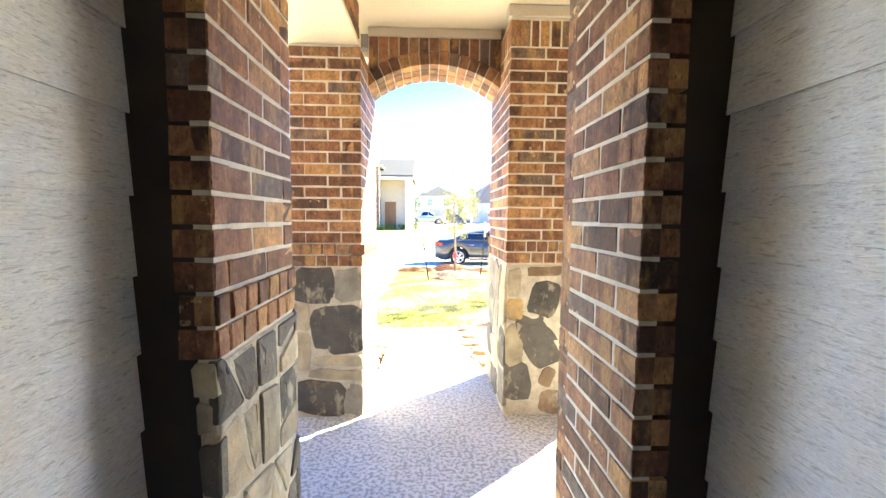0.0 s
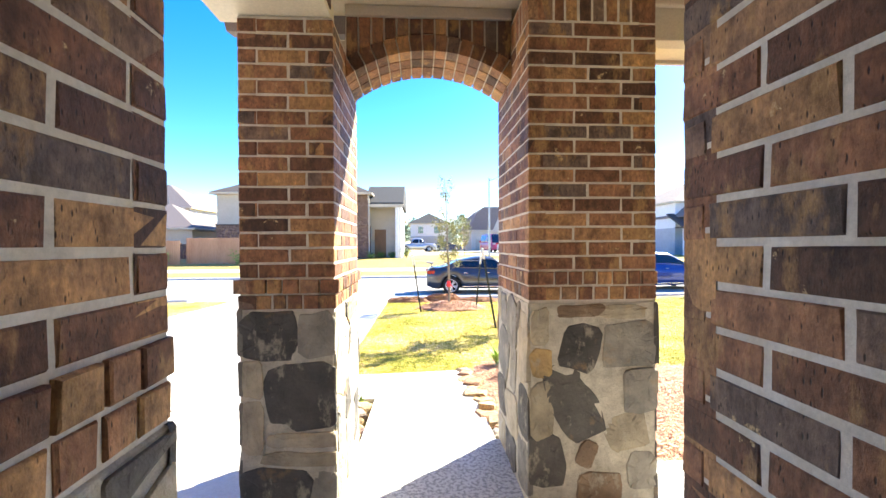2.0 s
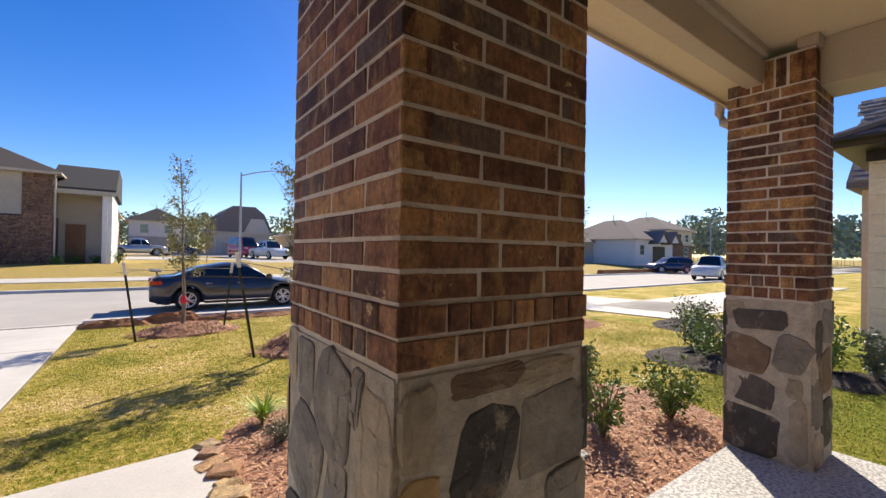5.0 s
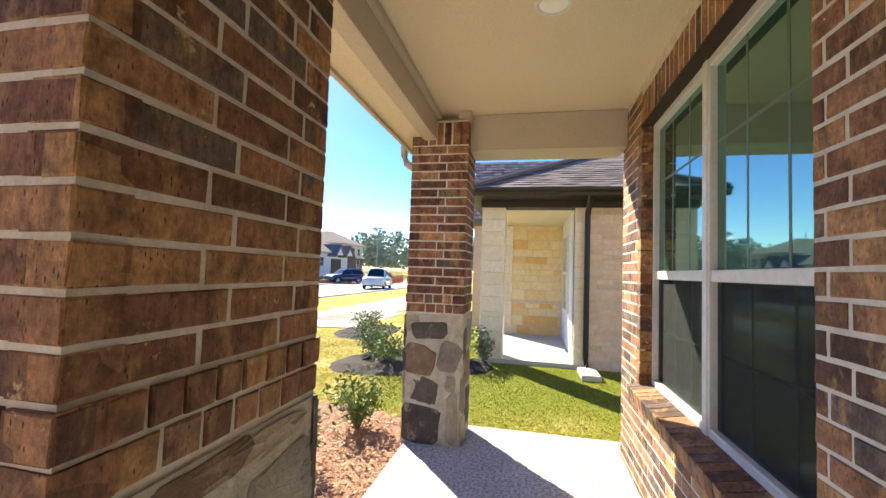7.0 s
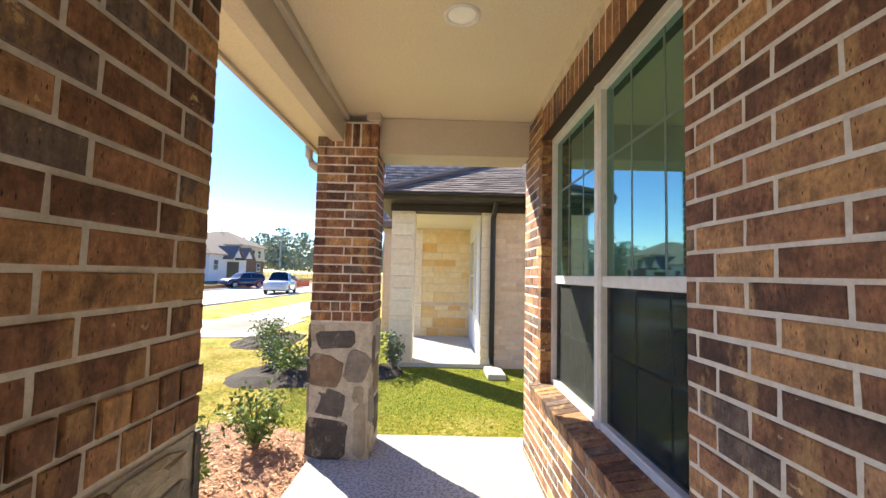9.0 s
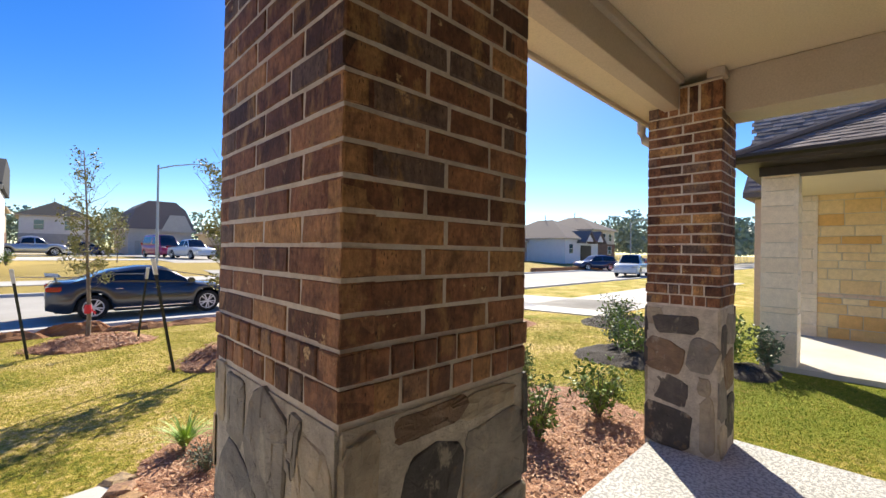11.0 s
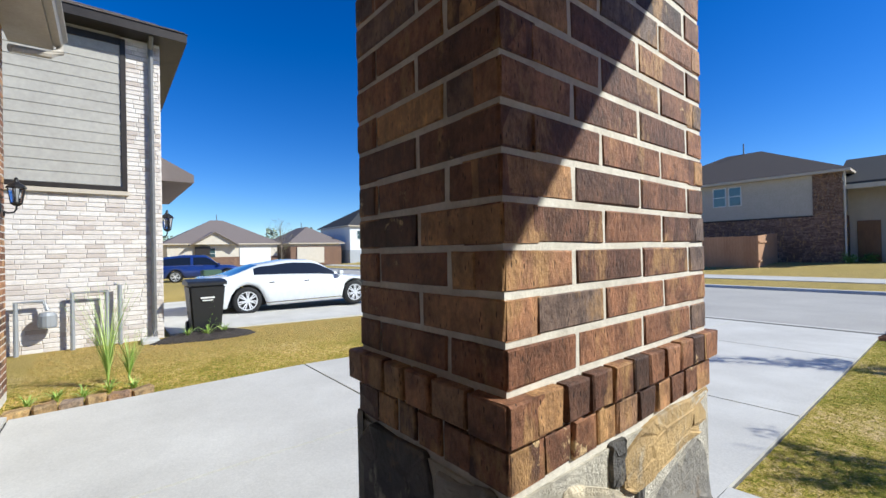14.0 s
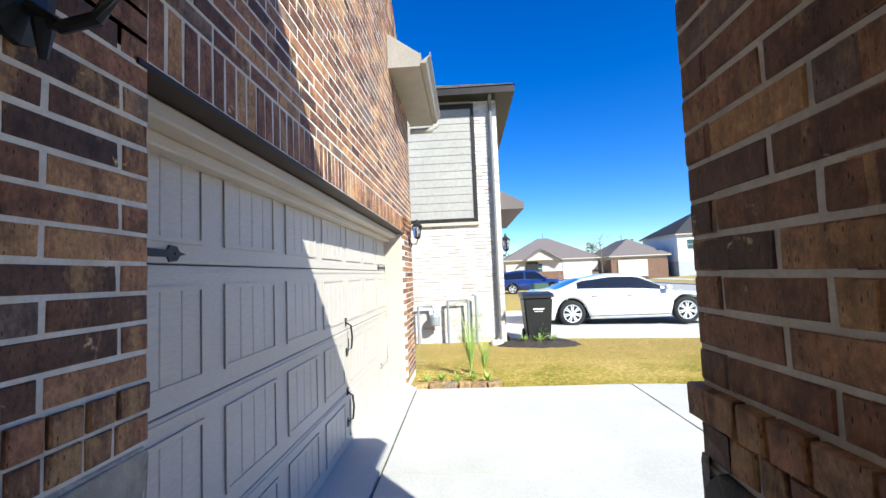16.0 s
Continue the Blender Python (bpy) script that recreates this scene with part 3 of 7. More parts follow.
YS = [-900, -200, -60, -20, 0, 3, 4.5] + steps(5.5, 14.0, 10) + [14.4, 18, 23.4, 24.0, 26, 28, 30, 32, 34, 45, 70, 200, 900]
sheet("ground", [-900, -200, -60, -30, -15, -8, -4, 0, 4, 8, 15, 30, 60, 200, 900], YS, LAWN, 0.0, "patchy green and straw-coloured winter lawn", "lawn")
sheet("road", steps(-150, 200, 14), [14.4, 16, 20, 23.4], STREET, 0.03, "pale concrete residential street", "road", 0.03)
for name, y0, y1 in (("kerb_near", 14.05, 14.42), ("kerb_far", 23.38, 23.8)):
    bm = bmesh.new()
    for xa, xb in (((-150, -7.2), (-1.0, 10.2), (14.5, 200)) if name == "kerb_near" else ((-150, 200),)):
        zc = gz(0, 14.2) if y0 < 20 else gz(0, 23.8)
        prism(bm, [(y0, zc - 0.1), (y1, zc - 0.1), (y1, zc + 0.03), (y1 - 0.06, zc + 0.10), (y0 + 0.06, zc + 0.10), (y0, zc + 0.03)], "x", xa, xb)
    structure(name, bm, CONCRETE, "low rolled concrete kerb along the street", "kerb")
sheet("pavement", steps(-150, 9.0, 8), [26.4, 27.8], CONCRETE, 0.03, "narrow concrete sidewalk across the lawn", "sidewalk", 0.05)

# driveway in cast panels
sheet("driveway_base", [-5.70, -1.02], [1.2, 3, 4.5] + steps(5.5, 14.0, 6) + [14.5], JOINT, 0.02, "dark joints between the driveway panels", "joint", 0.05)
driveway = thing("driveway", "broom-finished pale concrete driveway in cast panels", "driveway", kind="structure")
for ya, yb in ((1.725, 4.49), (4.515, 7.28), (7.305, 10.7), (10.725, 14.55)):
    for xa, xb in ((-5.66, -3.345), (-3.32, -1.025)):
        bm = bmesh.new()
        n = 3
        top = [[bm.verts.new((xa + (xb - xa) * i / n, ya + (yb - ya) * j / n, gz(0, ya + (yb - ya) * j / n) + 0.048 - (0.02 if yb > 14.4 and j == n else 0))) for i in range(n + 1)] for j in range(n + 1)]
        for j in range(n):
            for i in range(n):
                bm.faces.new((top[j][i], top[j][i + 1], top[j + 1][i + 1], top[j + 1][i]))
        ext = bmesh.ops.extrude_edge_only(bm, edges=[e for e in bm.edges if e.is_boundary])
        for v in ext["geom"]:
            if isinstance(v, bmesh.types.BMVert):
                v.co.z -= 0.06
        bmesh.ops.recalc_face_normals(bm, faces=bm.faces[:])
        part("panel", bm, CONCRETE, driveway)
# sloped apron under the garage door
bm = bmesh.new()
prism(bm, [(1.2, -0.12), (1.70, -0.12), (1.70, -0.05), (1.2, -0.035)], "x", -5.85, -1.03)
structure("apron", bm, CONCRETE, "pale concrete sill under the garage door", "sill")

# porch slab: passage and the covered part to the east
bm = bmesh.new()
for x0, x1, y0, y1 in ((-1.02, 1.15, -1.4, 3.69), (1.15, 3.95, 1.5, 3.32)):
    box(bm, x0, x1, y0, y1, -0.25, 0.0)
floor = structure("floor", bm, PORCH, "grey concrete porch slab with a knock-down texture", "porch floor")
# front walk
walkway = thing("walkway", "smooth pale concrete front walk in two panels", "walkway", kind="structure")
for poly, z0, z1 in (([(-0.54, 3.70), (0.43, 3.70), (0.41, 4.64), (-0.52, 4.64)], -0.025, -0.045), ([(-1.015, 4.655), (0.41, 4.655), (0.36, 5.54), (-1.015, 5.42)], -0.047, -0.07)):
    bm = bmesh.new()
    prism(bm, poly, "z", -0.25, 0.0)
    for v in bm.verts:
        if v.co.z > -0.1:
            v.co.z = z0 + (z1 - z0) * (v.co.y - poly[0][1]) / (poly[2][1] - poly[0][1])
    part("panel", bm, CONCRETE, walkway)

# ---- house: passage walls, garage front, window wall ----
STONE_TOP = 1.072
SMALL_H = 0.0785
CEIL_Z = 2.78
PIER_X, PIER_Y, EAST_X, EAST_Y = -0.575, 1.04, 0.395, 1.026
# west pier of the passage and the garage front, one mortar core
bm = bmesh.new()
i = 0.0015
box(bm, -1.14 + i, -0.618, 1.075, 1.585 - i, -0.2, 2.62)
box(bm, -0.618, PIER_X - i, PIER_Y + i, 1.585 - i, -0.2, 2.62)
wall_garage = structure("wall_garage", bm, MORTAR, "brown brick garage front with a soldier course over the door", "brick wall")
bm = bmesh.new()
box(bm, -6.68 + i, -5.80 - i, 1.0, 1.585 - i, -0.2, 2.3)
prism(bm, [(-6.68 + i, 2.06), (PIER_X - i, 2.06), (PIER_X - i, 4.6), (-3.6, 6.6), (-6.68 + i, 4.2)], "y", 1.25, 1.585 - i)
part("backing", bm, MORTAR, wall_garage)
# east wall of the passage and the window wall
WX0, WX1, WZ0, WZ1 = 1.30, 3.10, 0.70, 2.49
WALL_E = 3.68
bm = bmesh.new()
box(bm, EAST_X + i, 0.44, EAST_Y + i, 1.585 - i, -0.2, CEIL_Z)
box(bm, 0.44, WX0 - i, 1.085, 1.585 - i, -0.2, CEIL_Z)
box(bm, WX1 + i, WALL_E - i, 1.02 + i, 1.585 - i, -0.2, CEIL_Z)
box(bm, WX0 - i, WX1 + i, 1.2, 1.585 - i, -0.2, WZ0 - 0.10)
box(bm, WX0 - i, WX1 + i, 1.2, 1.585 - i, WZ1 + i, CEIL_Z)
wall_window = structure("wall_window", bm, MORTAR, "brown brick porch wall with a wide window opening", "brick wall")
# side walls of the entry, sided with lap boards, and the end wall behind
def lap_wall(name, x, side, y0, y1, z0, z1, pitch, thick=0.015):
    """Lap boards on a wall along y; side is +1 when the boards face +x."""
    bm = bmesh.new()
    box(bm, min(x, x - side * 0.12), max(x, x - side * 0.12), y0, y1, z0, z1)
    w = structure(name, bm, SIDING, "grey wood-grained lap siding on the entry wall", "siding wall")
    z = z0
    while z < z1:
        bm = bmesh.new()
        zt = min(z + pitch + 0.02, z1)
        prism(bm, [(x - side * 0.004, z + 0.008), (x + side * (thick - 0.006), z + 0.008), (x + side * (thick - 0.004), z), (x + side * thick, z), (x + side * thick, z + 0.004), (x + side * 0.003, zt), (x - side * 0.004, zt)], "y", y0, y1)
        part("board", bm, SIDING, w)
        z += pitch
    return w


lap_wall("wall_entry_west", -0.765, 1, -1.4, 1.05, -0.014, CEIL_Z, 0.18)
lap_wall("wall_entry_east", 0.615, -1, -1.4, 1.06, 0.025, CEIL_Z, 0.178)
for name, x0, x1, y0, y1 in (("trim_west", -0.80, -0.619, 1.05, 1.074), ("trim_east", 0.441, 0.64, 1.06, 1.084)):
    structure(name, soft_box(x0, x1, y0, y1, 0.0, CEIL_Z, 0.004), DARKTRIM, "dark brown corner board between siding and brick", "trim")
# never in view; dark colour keeps bounced light off the south-facing brick
bm = bmesh.new()
box(bm, -0.9, 0.9, -1.55, -1.4, 0, CEIL_Z)
structure("wall_entry_end", bm, DARKTRIM, "unseen entry end wall, coloured dark to cut bounced light", "wall")
# ceiling
bm = bmesh.new()
box(bm, -1.1, 4.0, -1.5, 3.74, CEIL_Z, CEIL_Z + 0.08)
structure("ceiling", bm, CEIL, "smooth beige porch ceiling", "ceiling")


def beam(name, x0, x1, y0, y1, z0, z1, label, mat=TAUPE):
    return structure(name, soft_box(x0, x1, y0, y1, z0, z1, 0.004), mat, label, "beam")


beam("beam_north", 1.06, 3.428, 3.137, 3.24, 2.54, CEIL_Z - 0.002, "taupe boxed porch beam")
beam("trim_beam_north", 1.13, 3.428, 3.10, 3.137, 2.725, CEIL_Z - 0.002, "taupe moulding along the beam")
beam("beam_east", 3.52, 3.86, 1.59, 2.86, 2.47, CEIL_Z - 0.002, "taupe boxed porch beam")
beam("trim_column_middle", 0.43, 1.15, 2.90, 3.0, 2.703, CEIL_Z - 0.002, "taupe frieze board over the brick column")
beam("trim_column_east", 3.40, 3.9, 2.84, 2.95, 2.715, CEIL_Z - 0.002, "taupe frieze board over the brick column")
beam("trim_arch", -0.54, 0.45, 3.28, 3.32, 2.715, CEIL_Z - 0.002, "taupe frieze board over the arch")
beam("soffit_west", -1.12, -0.548, 1.59, 3.0, 2.505, 2.60, "beige boxed soffit over the side opening", CEIL)
# porch roof above, falling to the north
bm = bmesh.new()
prism(bm, [(0.5, 3.9), (3.60, 3.0), (3.60, 2.72), (3.48, 2.70), (3.40, 2.80), (0.5, 3.6)], "x", -1.30, 4.10)
roof = structure("roof_porch", bm, SHINGLE, "grey-brown shingle porch roof", "roof")
bm = bmesh.new()
box(bm, 1.13, 3.428, 3.262, 3.468, 2.578, 2.61)
box(bm, 3.428, 4.05, 3.36, 3.468, 2.578, 2.61)
structure("soffit_north", bm, CEIL, "beige eave soffit", "soffit")
beam("trim_soffit_north", 1.13, 3.428, 3.24, 3.262, 2.556, 2.62, "pale bead between beam and eave soffit")
beam("fascia_north", 1.06, 4.05, 3.468, 3.498, 2.552, 2.75, "taupe fascia board under the porch gutter")
bm = bmesh.new()
box(bm, -1.0, 4.0, -1.5, 1.25, CEIL_Z + 0.08, 6.0)
structure("wall_house_upper", bm, TAUPE, "plain upper house wall", "wall")


# ---- brick columns and arch ----
def brick_column(label, x0, x1, y0, y1, top, faces, stone_faces, shapes=None, seed=1, soldier=None, stone_top=STONE_TOP, proud=(0.002, 0.007), bonds=None):
    bm = bmesh.new()
    c = 0.0018
    box(bm, x0 + c, x1 - c, y0 + c, y1 - c, stone_top - 0.02, top)
    t = thing("porch_column", label, "brick column", (0, 0, 0), "columns of the porch")
    part("mortar_core", bm, MORTAR, t)
    base = part("stone_base", soft_box(x0 - 0.004, x1 + 0.004, y0 - 0.004, y1 + 0.004, -0.15, stone_top, 0.012, 2), STONE_MORTAR, t, "buff mortar between grey fieldstones")
    sides = {"S": ((x0, y0 - 0.004), (1, 0), x1 - x0), "E": ((x1 + 0.004, y0), (0, 1), y1 - y0), "N": ((x1, y1 + 0.004), (-1, 0), x1 - x0), "W": ((x0 - 0.004, y1), (0, -1), y1 - y0)}
    for k, f in enumerate(stone_faces):
        o, u, w = sides[f]
        fieldstones(base, o, u, w, 0.0, stone_top, None, int(w * 11) + 3, 0.032, seed=seed * 10 + k, shapes=(shapes or {}).get(f))
    column_small(t, x0, x1, y0, y1, stone_top + 0.006, 2, 0.08, SMALL_H, proud, faces)
    z = stone_top + 0.006 + 2 * SMALL_H
    end = soldier if soldier else top
    n = round((end - z) / COURSE)
    column_courses(t, x0, x1, y0, y1, z, n, (end - z) / n, faces, bonds)
    if soldier:
        column_small(t, x0, x1, y0, y1, soldier, 1, 0.066, top - soldier - 0.003, (0.0,), faces)
    return t


COL_Y0, COL_Y1 = 2.92, 3.72
# stones of the faces that the path passes: place, half width, half height, tilt, tone
brick_column("brown brick column on a grey fieldstone base beside the driveway", -1.003, -0.54, COL_Y0, COL_Y1, 2.50, "SENW", "SENW", {
    "S": [(0.145, 0.92, 0.13, 0.11, 0, SLATE), (0.38, 0.92, 0.085, 0.10, 4, GREYSTONE), (0.06, 0.70, 0.045, 0.085, 0, BUFF), (0.31, 0.605, 0.165, 0.155, 3, SLATE), (0.06, 0.46, 0.05, 0.115, 0, BUFF),
          (0.31, 0.395, 0.165, 0.035, 0, BUFF), (0.30, 0.30, 0.17, 0.034, -3, BUFF), (0.17, 0.13, 0.155, 0.11, -6, SLATE), (0.40, 0.12, 0.065, 0.10, 0, GREYSTONE)],
    "E": [(0.19, 0.78, 0.15, 0.19, -25, BUFF), (0.315, 1.00, 0.025, 0.045, 0, SLATE), (0.57, 0.985, 0.20, 0.055, 4, OCHRE), (0.60, 0.80, 0.15, 0.10, 12, GREYSTONE), (0.385, 0.82, 0.02, 0.09, -10, SLATE),
          (0.30, 0.50, 0.09, 0.10, 20, SLATE), (0.12, 0.42, 0.09, 0.12, 0, GREYSTONE), (0.58, 0.55, 0.14, 0.10, 0, BUFF), (0.42, 0.27, 0.13, 0.10, 10, GREYSTONE), (0.66, 0.25, 0.10, 0.14, 0, SLATE), (0.15, 0.15, 0.12, 0.11, 0, BUFF), (0.42, 0.08, 0.12, 0.06, 0, BUFF)]},
             3, stone_top=1.045, proud=(0.006, 0.022), bonds={"S": ([0.087, 0.331, 0.406], [0.243]), "E": ([0.19, 0.445, 0.70], [0.07, 0.29, 0.55, 0.74])})
brick_column("brown brick column on a grey fieldstone base beside the walk", 0.45, 1.126, COL_Y0, COL_Y1, 2.70, "SENW", "SENW", {
    "S": [(0.27, 0.83, 0.095, 0.105, -12, SLATE), (0.237, 0.55, 0.105, 0.185, 22, SLATE), (0.08, 0.25, 0.10, 0.12, 10, SLATE), (0.53, 0.835, 0.135, 0.11, 0, GREYSTONE), (0.585, 0.60, 0.085, 0.105, 0, GREYSTONE), (0.055, 0.94, 0.045, 0.085, 0, BUFF),
          (0.06, 0.75, 0.05, 0.065, 0, OCHRE), (0.062, 0.51, 0.055, 0.13, 0, BUFF), (0.27, 1.02, 0.12, 0.03, 2, BROWNSTONE), (0.50, 1.01, 0.11, 0.03, 0, BUFF), (0.30, 0.27, 0.04, 0.065, -20, BROWNSTONE), (0.52, 0.38, 0.10, 0.085, 15, BUFF), (0.60, 0.17, 0.07, 0.09, 0, GREYSTONE), (0.37, 0.09, 0.11, 0.075, 0, BROWNSTONE)],
    "W": [(0.05, 0.97, 0.04, 0.09, 0, BUFF), (0.20, 0.95, 0.07, 0.10, 0, GREYSTONE), (0.43, 0.90, 0.12, 0.13, -14, GREYSTONE), (0.60, 0.97, 0.03, 0.07, -15, GREYSTONE), (0.70, 0.82, 0.085, 0.18, 4, BUFF), (0.20, 0.66, 0.13, 0.14, -18, GREYSTONE), (0.46, 0.62, 0.07, 0.13, -12, GREYSTONE),
          (0.70, 0.46, 0.09, 0.13, 0, SLATE), (0.42, 0.34, 0.13, 0.11, 8, BUFF), (0.14, 0.36, 0.11, 0.12, 0, SLATE), (0.68, 0.17, 0.11, 0.12, 0, GREYSTONE), (0.38, 0.11, 0.13, 0.09, 0, SLATE), (0.12, 0.11, 0.10, 0.09, 0, BUFF)]},
             5, soldier=2.52, bonds={"S": ([0.238, 0.490], [0.072, 0.314, 0.55, 0.612]), "W": ([0.07, 0.31, 0.545, 0.737], [0.137, 0.377, 0.618])})
brick_column("slim brown brick column on a grey fieldstone base at the porch corner", 3.43, 3.87, 2.86, 3.35, 2.71, "SENW", "SENW", {
    "W": [(0.21, 0.93, 0.135, 0.065, 3, SLATE), (0.385, 0.72, 0.085, 0.11, -15, GREYSTONE), (0.125, 0.68, 0.12, 0.105, -14, BROWNSTONE), (0.18, 0.43, 0.10, 0.095, -10, SLATE), (0.145, 0.16, 0.15, 0.14, -8, SLATE), (0.40, 0.50, 0.035, 0.06, 0, BUFF), (0.42, 0.22, 0.045, 0.18, 0, BUFF), (0.06, 0.98, 0.05, 0.06, 0, BUFF)],
    "S": [(0.10, 0.80, 0.07, 0.13, 0, SLATE), (0.30, 0.90, 0.10, 0.10, 0, GREYSTONE), (0.28, 0.60, 0.13, 0.13, 10, BROWNSTONE), (0.10, 0.42, 0.09, 0.14, 0, GREYSTONE), (0.30, 0.25, 0.12, 0.14, 0, SLATE), (0.10, 0.12, 0.08, 0.10, 0, BUFF)]},
             7, soldier=2.50)

# arch between the two columns
ARCH_C, ARCH_HALF = -0.045, 0.495
ARCH_Y0, ARCH_Y1 = 3.30, 3.70
SPRING, RISE, RING = 2.355, 0.168, 0.095
ARCH_R = (ARCH_HALF ** 2 + RISE ** 2) / (2 * RISE)
ARCH_Z = SPRING + RISE - ARCH_R
arch = thing("brick_arch", "shallow brown brick arch over the front walk", "arch")
half_angle = math.asin(ARCH_HALF / ARCH_R)
bm = bmesh.new()
arc = [(ARCH_C + math.sin(a) * (ARCH_R + 0.012), ARCH_Z + math.cos(a) * (ARCH_R + 0.012)) for a in steps(-half_angle, half_angle, 18)]
prism(bm, arc + [(ARCH_C + ARCH_HALF, 2.72), (ARCH_C - ARCH_HALF, 2.72)], "y", ARCH_Y0 + 0.012, ARCH_Y1 - 0.012)
part("mortar_core", bm, MORTAR, arch)
count = 15
for k in range(count):
    a0 = -half_angle + 2 * half_angle * k / count
    a1 = -half_angle + 2 * half_angle * (k + 1) / count - 0.009 / ARCH_R
    for ya, yb in ((ARCH_Y0 - 0.006, ARCH_Y0 + 0.10), (ARCH_Y0 + 0.11, ARCH_Y0 + 0.22), (ARCH_Y0 + 0.23, ARCH_Y1 + 0.006)):
        bm = bmesh.new()
        prism(bm, [(ARCH_C + math.sin(a) * r, ARCH_Z + math.cos(a) * r) for a, r in ((a0, ARCH_R), (a1, ARCH_R), (a1, ARCH_R + RING), (a0, ARCH_R + RING))], "y", ya, yb)
        part("brick", bm, BRICK, arch)
for s, w in cut_row(0.004, 2 * ARCH_HALF - 0.004, 0.064):
    x = ARCH_C - ARCH_HALF + s + w / 2
    d = min(abs(x - ARCH_C) + w / 2, ARCH_HALF)
    zb = ARCH_Z + math.sqrt((ARCH_R + RING + 0.01) ** 2 - d ** 2)
    if 2.715 - zb > 0.03:
        lay(arch, (ARCH_C - ARCH_HALF, ARCH_Y0), (1, 0), s, w, zb, 2.713 - zb)
        lay(arch, (ARCH_C + ARCH_HALF, ARCH_Y1), (-1, 0), 2 * ARCH_HALF - s - w, w, zb, 2.713 - zb)

# boxed eave over the arch, out of view, added to shadow the driveway column
structure("eave_shadow_caster", soft_box(-1.06, 1.15, 3.735, 4.08, 2.72, 2.86, 0.004), TAUPE, "unseen taupe eave over the entry arch, added to cast shadow", "eave")


# ---- things by the porch ----
# garage door
def garage_door():
    x0, x1, z0, zt, y = -5.80, -1.14, -0.06, 2.08, 1.317
    d = thing("garage_door", "closed taupe steel garage door with grooved panels", "garage door")
    joints = [z0, 0.43, 0.98, 1.53, zt]
    n = 7
    pw = 0.66
    handle_x = -3.845
    for r in range(4):
        za = joints[r] + 0.003
        zb = joints[r + 1] - 0.003
        bm = soft_box(x0 + 0.02, x1 - 0.02, y - 0.05, y, za, zb, 0.004)
        s = part("section", bm, DOORPAINT, d)
        for c in range(n):
            xb = x1 - 0.155 - c * pw
            xa = xb - 0.47
            zc, zd = za + 0.10, zb - 0.10
            bm = bmesh.new()
            # raised rim and a field of four boards
            for a, b, lo, hi in ((xa, xb, zd, zd + 0.02), (xa, xb, zc - 0.02, zc), (xa - 0.02, xa, zc - 0.02, zd + 0.02), (xb, xb + 0.02, zc - 0.02, zd + 0.02)):
                prism(bm, [(a, lo), (b, lo), (b, hi), (a, hi)], "y", y + 0.002, y + 0.010)
            w4 = (xb - xa) / 4
            for e in range(4):
                prism(bm, [(xa + e * w4, y + 0.0005), (xa + e * w4 + 0.006, y + 0.004), (xa + (e + 1) * w4 - 0.006, y + 0.004), (xa + (e + 1) * w4, y + 0.0005)], "z", zc, zd)
            part("panel", bm, DOORPAINT, s)
        bm = bmesh.new()
        box(bm, x0 + 0.02, x1 - 0.02, y - 0.002, y + 0.005, zb - 0.028, zb - 0.018)
        part("rib", bm, DOORPAINT, s)
    # straps and handles
    for zz in (1.57, 0.33):
        for xe, sgn in ((x1 - 0.02, -1), (x0 + 0.02, 1)):
            bm = bmesh.new()
            L = 0.51
            prism(bm, [(xe, zz - 0.018), (xe + sgn * L * 0.8, zz - 0.014), (xe + sgn * L * 0.82, zz - 0.032), (xe + sgn * L * 0.9, zz - 0.028), (xe + sgn * L * 0.93, zz - 0.008), (xe + sgn * L, zz),
                       (xe + sgn * L * 0.93, zz + 0.008), (xe + sgn * L * 0.9, zz + 0.028), (xe + sgn * L * 0.82, zz + 0.032), (xe + sgn * L * 0.8, zz + 0.014), (xe, zz + 0.018)], "y", y + 0.001, y + 0.008)
            strap = part("strap_hinge", bm, BLACKMETAL, d, "black decorative strap hinge")
            bm = bmesh.new()
            lathe(bm, [(0.006, y + 0.008), (0.005, y + 0.011), (0.001, y + 0.012)], 8, "y", (xe + sgn * L * 0.88, 0, zz))
            part("bolt", bm, BLACKMETAL, strap)
    for hz in (0.92, 0.30):
        for hx in (handle_x,):
            bm = bmesh.new()
            tube(bm, [(hx, y + 0.006, hz + 0.13), (hx, y + 0.05, hz + 0.10), (hx, y + 0.06, hz), (hx, y + 0.05, hz - 0.10), (hx, y + 0.006, hz - 0.13)], 0.009, 6)
            box(bm, hx - 0.018, hx + 0.018, y + 0.001, y + 0.009, hz + 0.10, hz + 0.17)
            box(bm, hx - 0.018, hx + 0.018, y + 0.001, y + 0.009, hz - 0.17, hz - 0.10)
            part("handle", bm, BLACKMETAL, d, "black pull handle")
    return d


garage_door()
bm = bmesh.new()
box(bm, -6.2, -0.9, 0.4, 1.2, -0.2, 2.3)
structure("wall_garage_inside", bm, DARKTRIM, "closed wall behind the garage door", "wall")
for name, x0, x1, y0, y1, z0, z1 in (("trim_garage_head", -5.80, -1.14, 1.33, 1.49, 1.975, 2.035), ("trim_garage_stop", -5.80, -1.14, 1.325, 1.40, 1.925, 1.975), ("trim_garage_west", -5.80, -5.765, 1.32, 1.56, -0.05, 2.035),
                                     ("trim_garage_east", -1.175, -1.14, 1.32, 1.5, -0.05, 2.035)):
    structure(name, soft_box(x0, x1, y0, y1, z0, z1, 0.006), TAUPE, "taupe painted garage door jamb", "trim")
bm = bmesh.new()
box(bm, -5.86, -1.10, 1.48, 1.592, 2.04, 2.055)
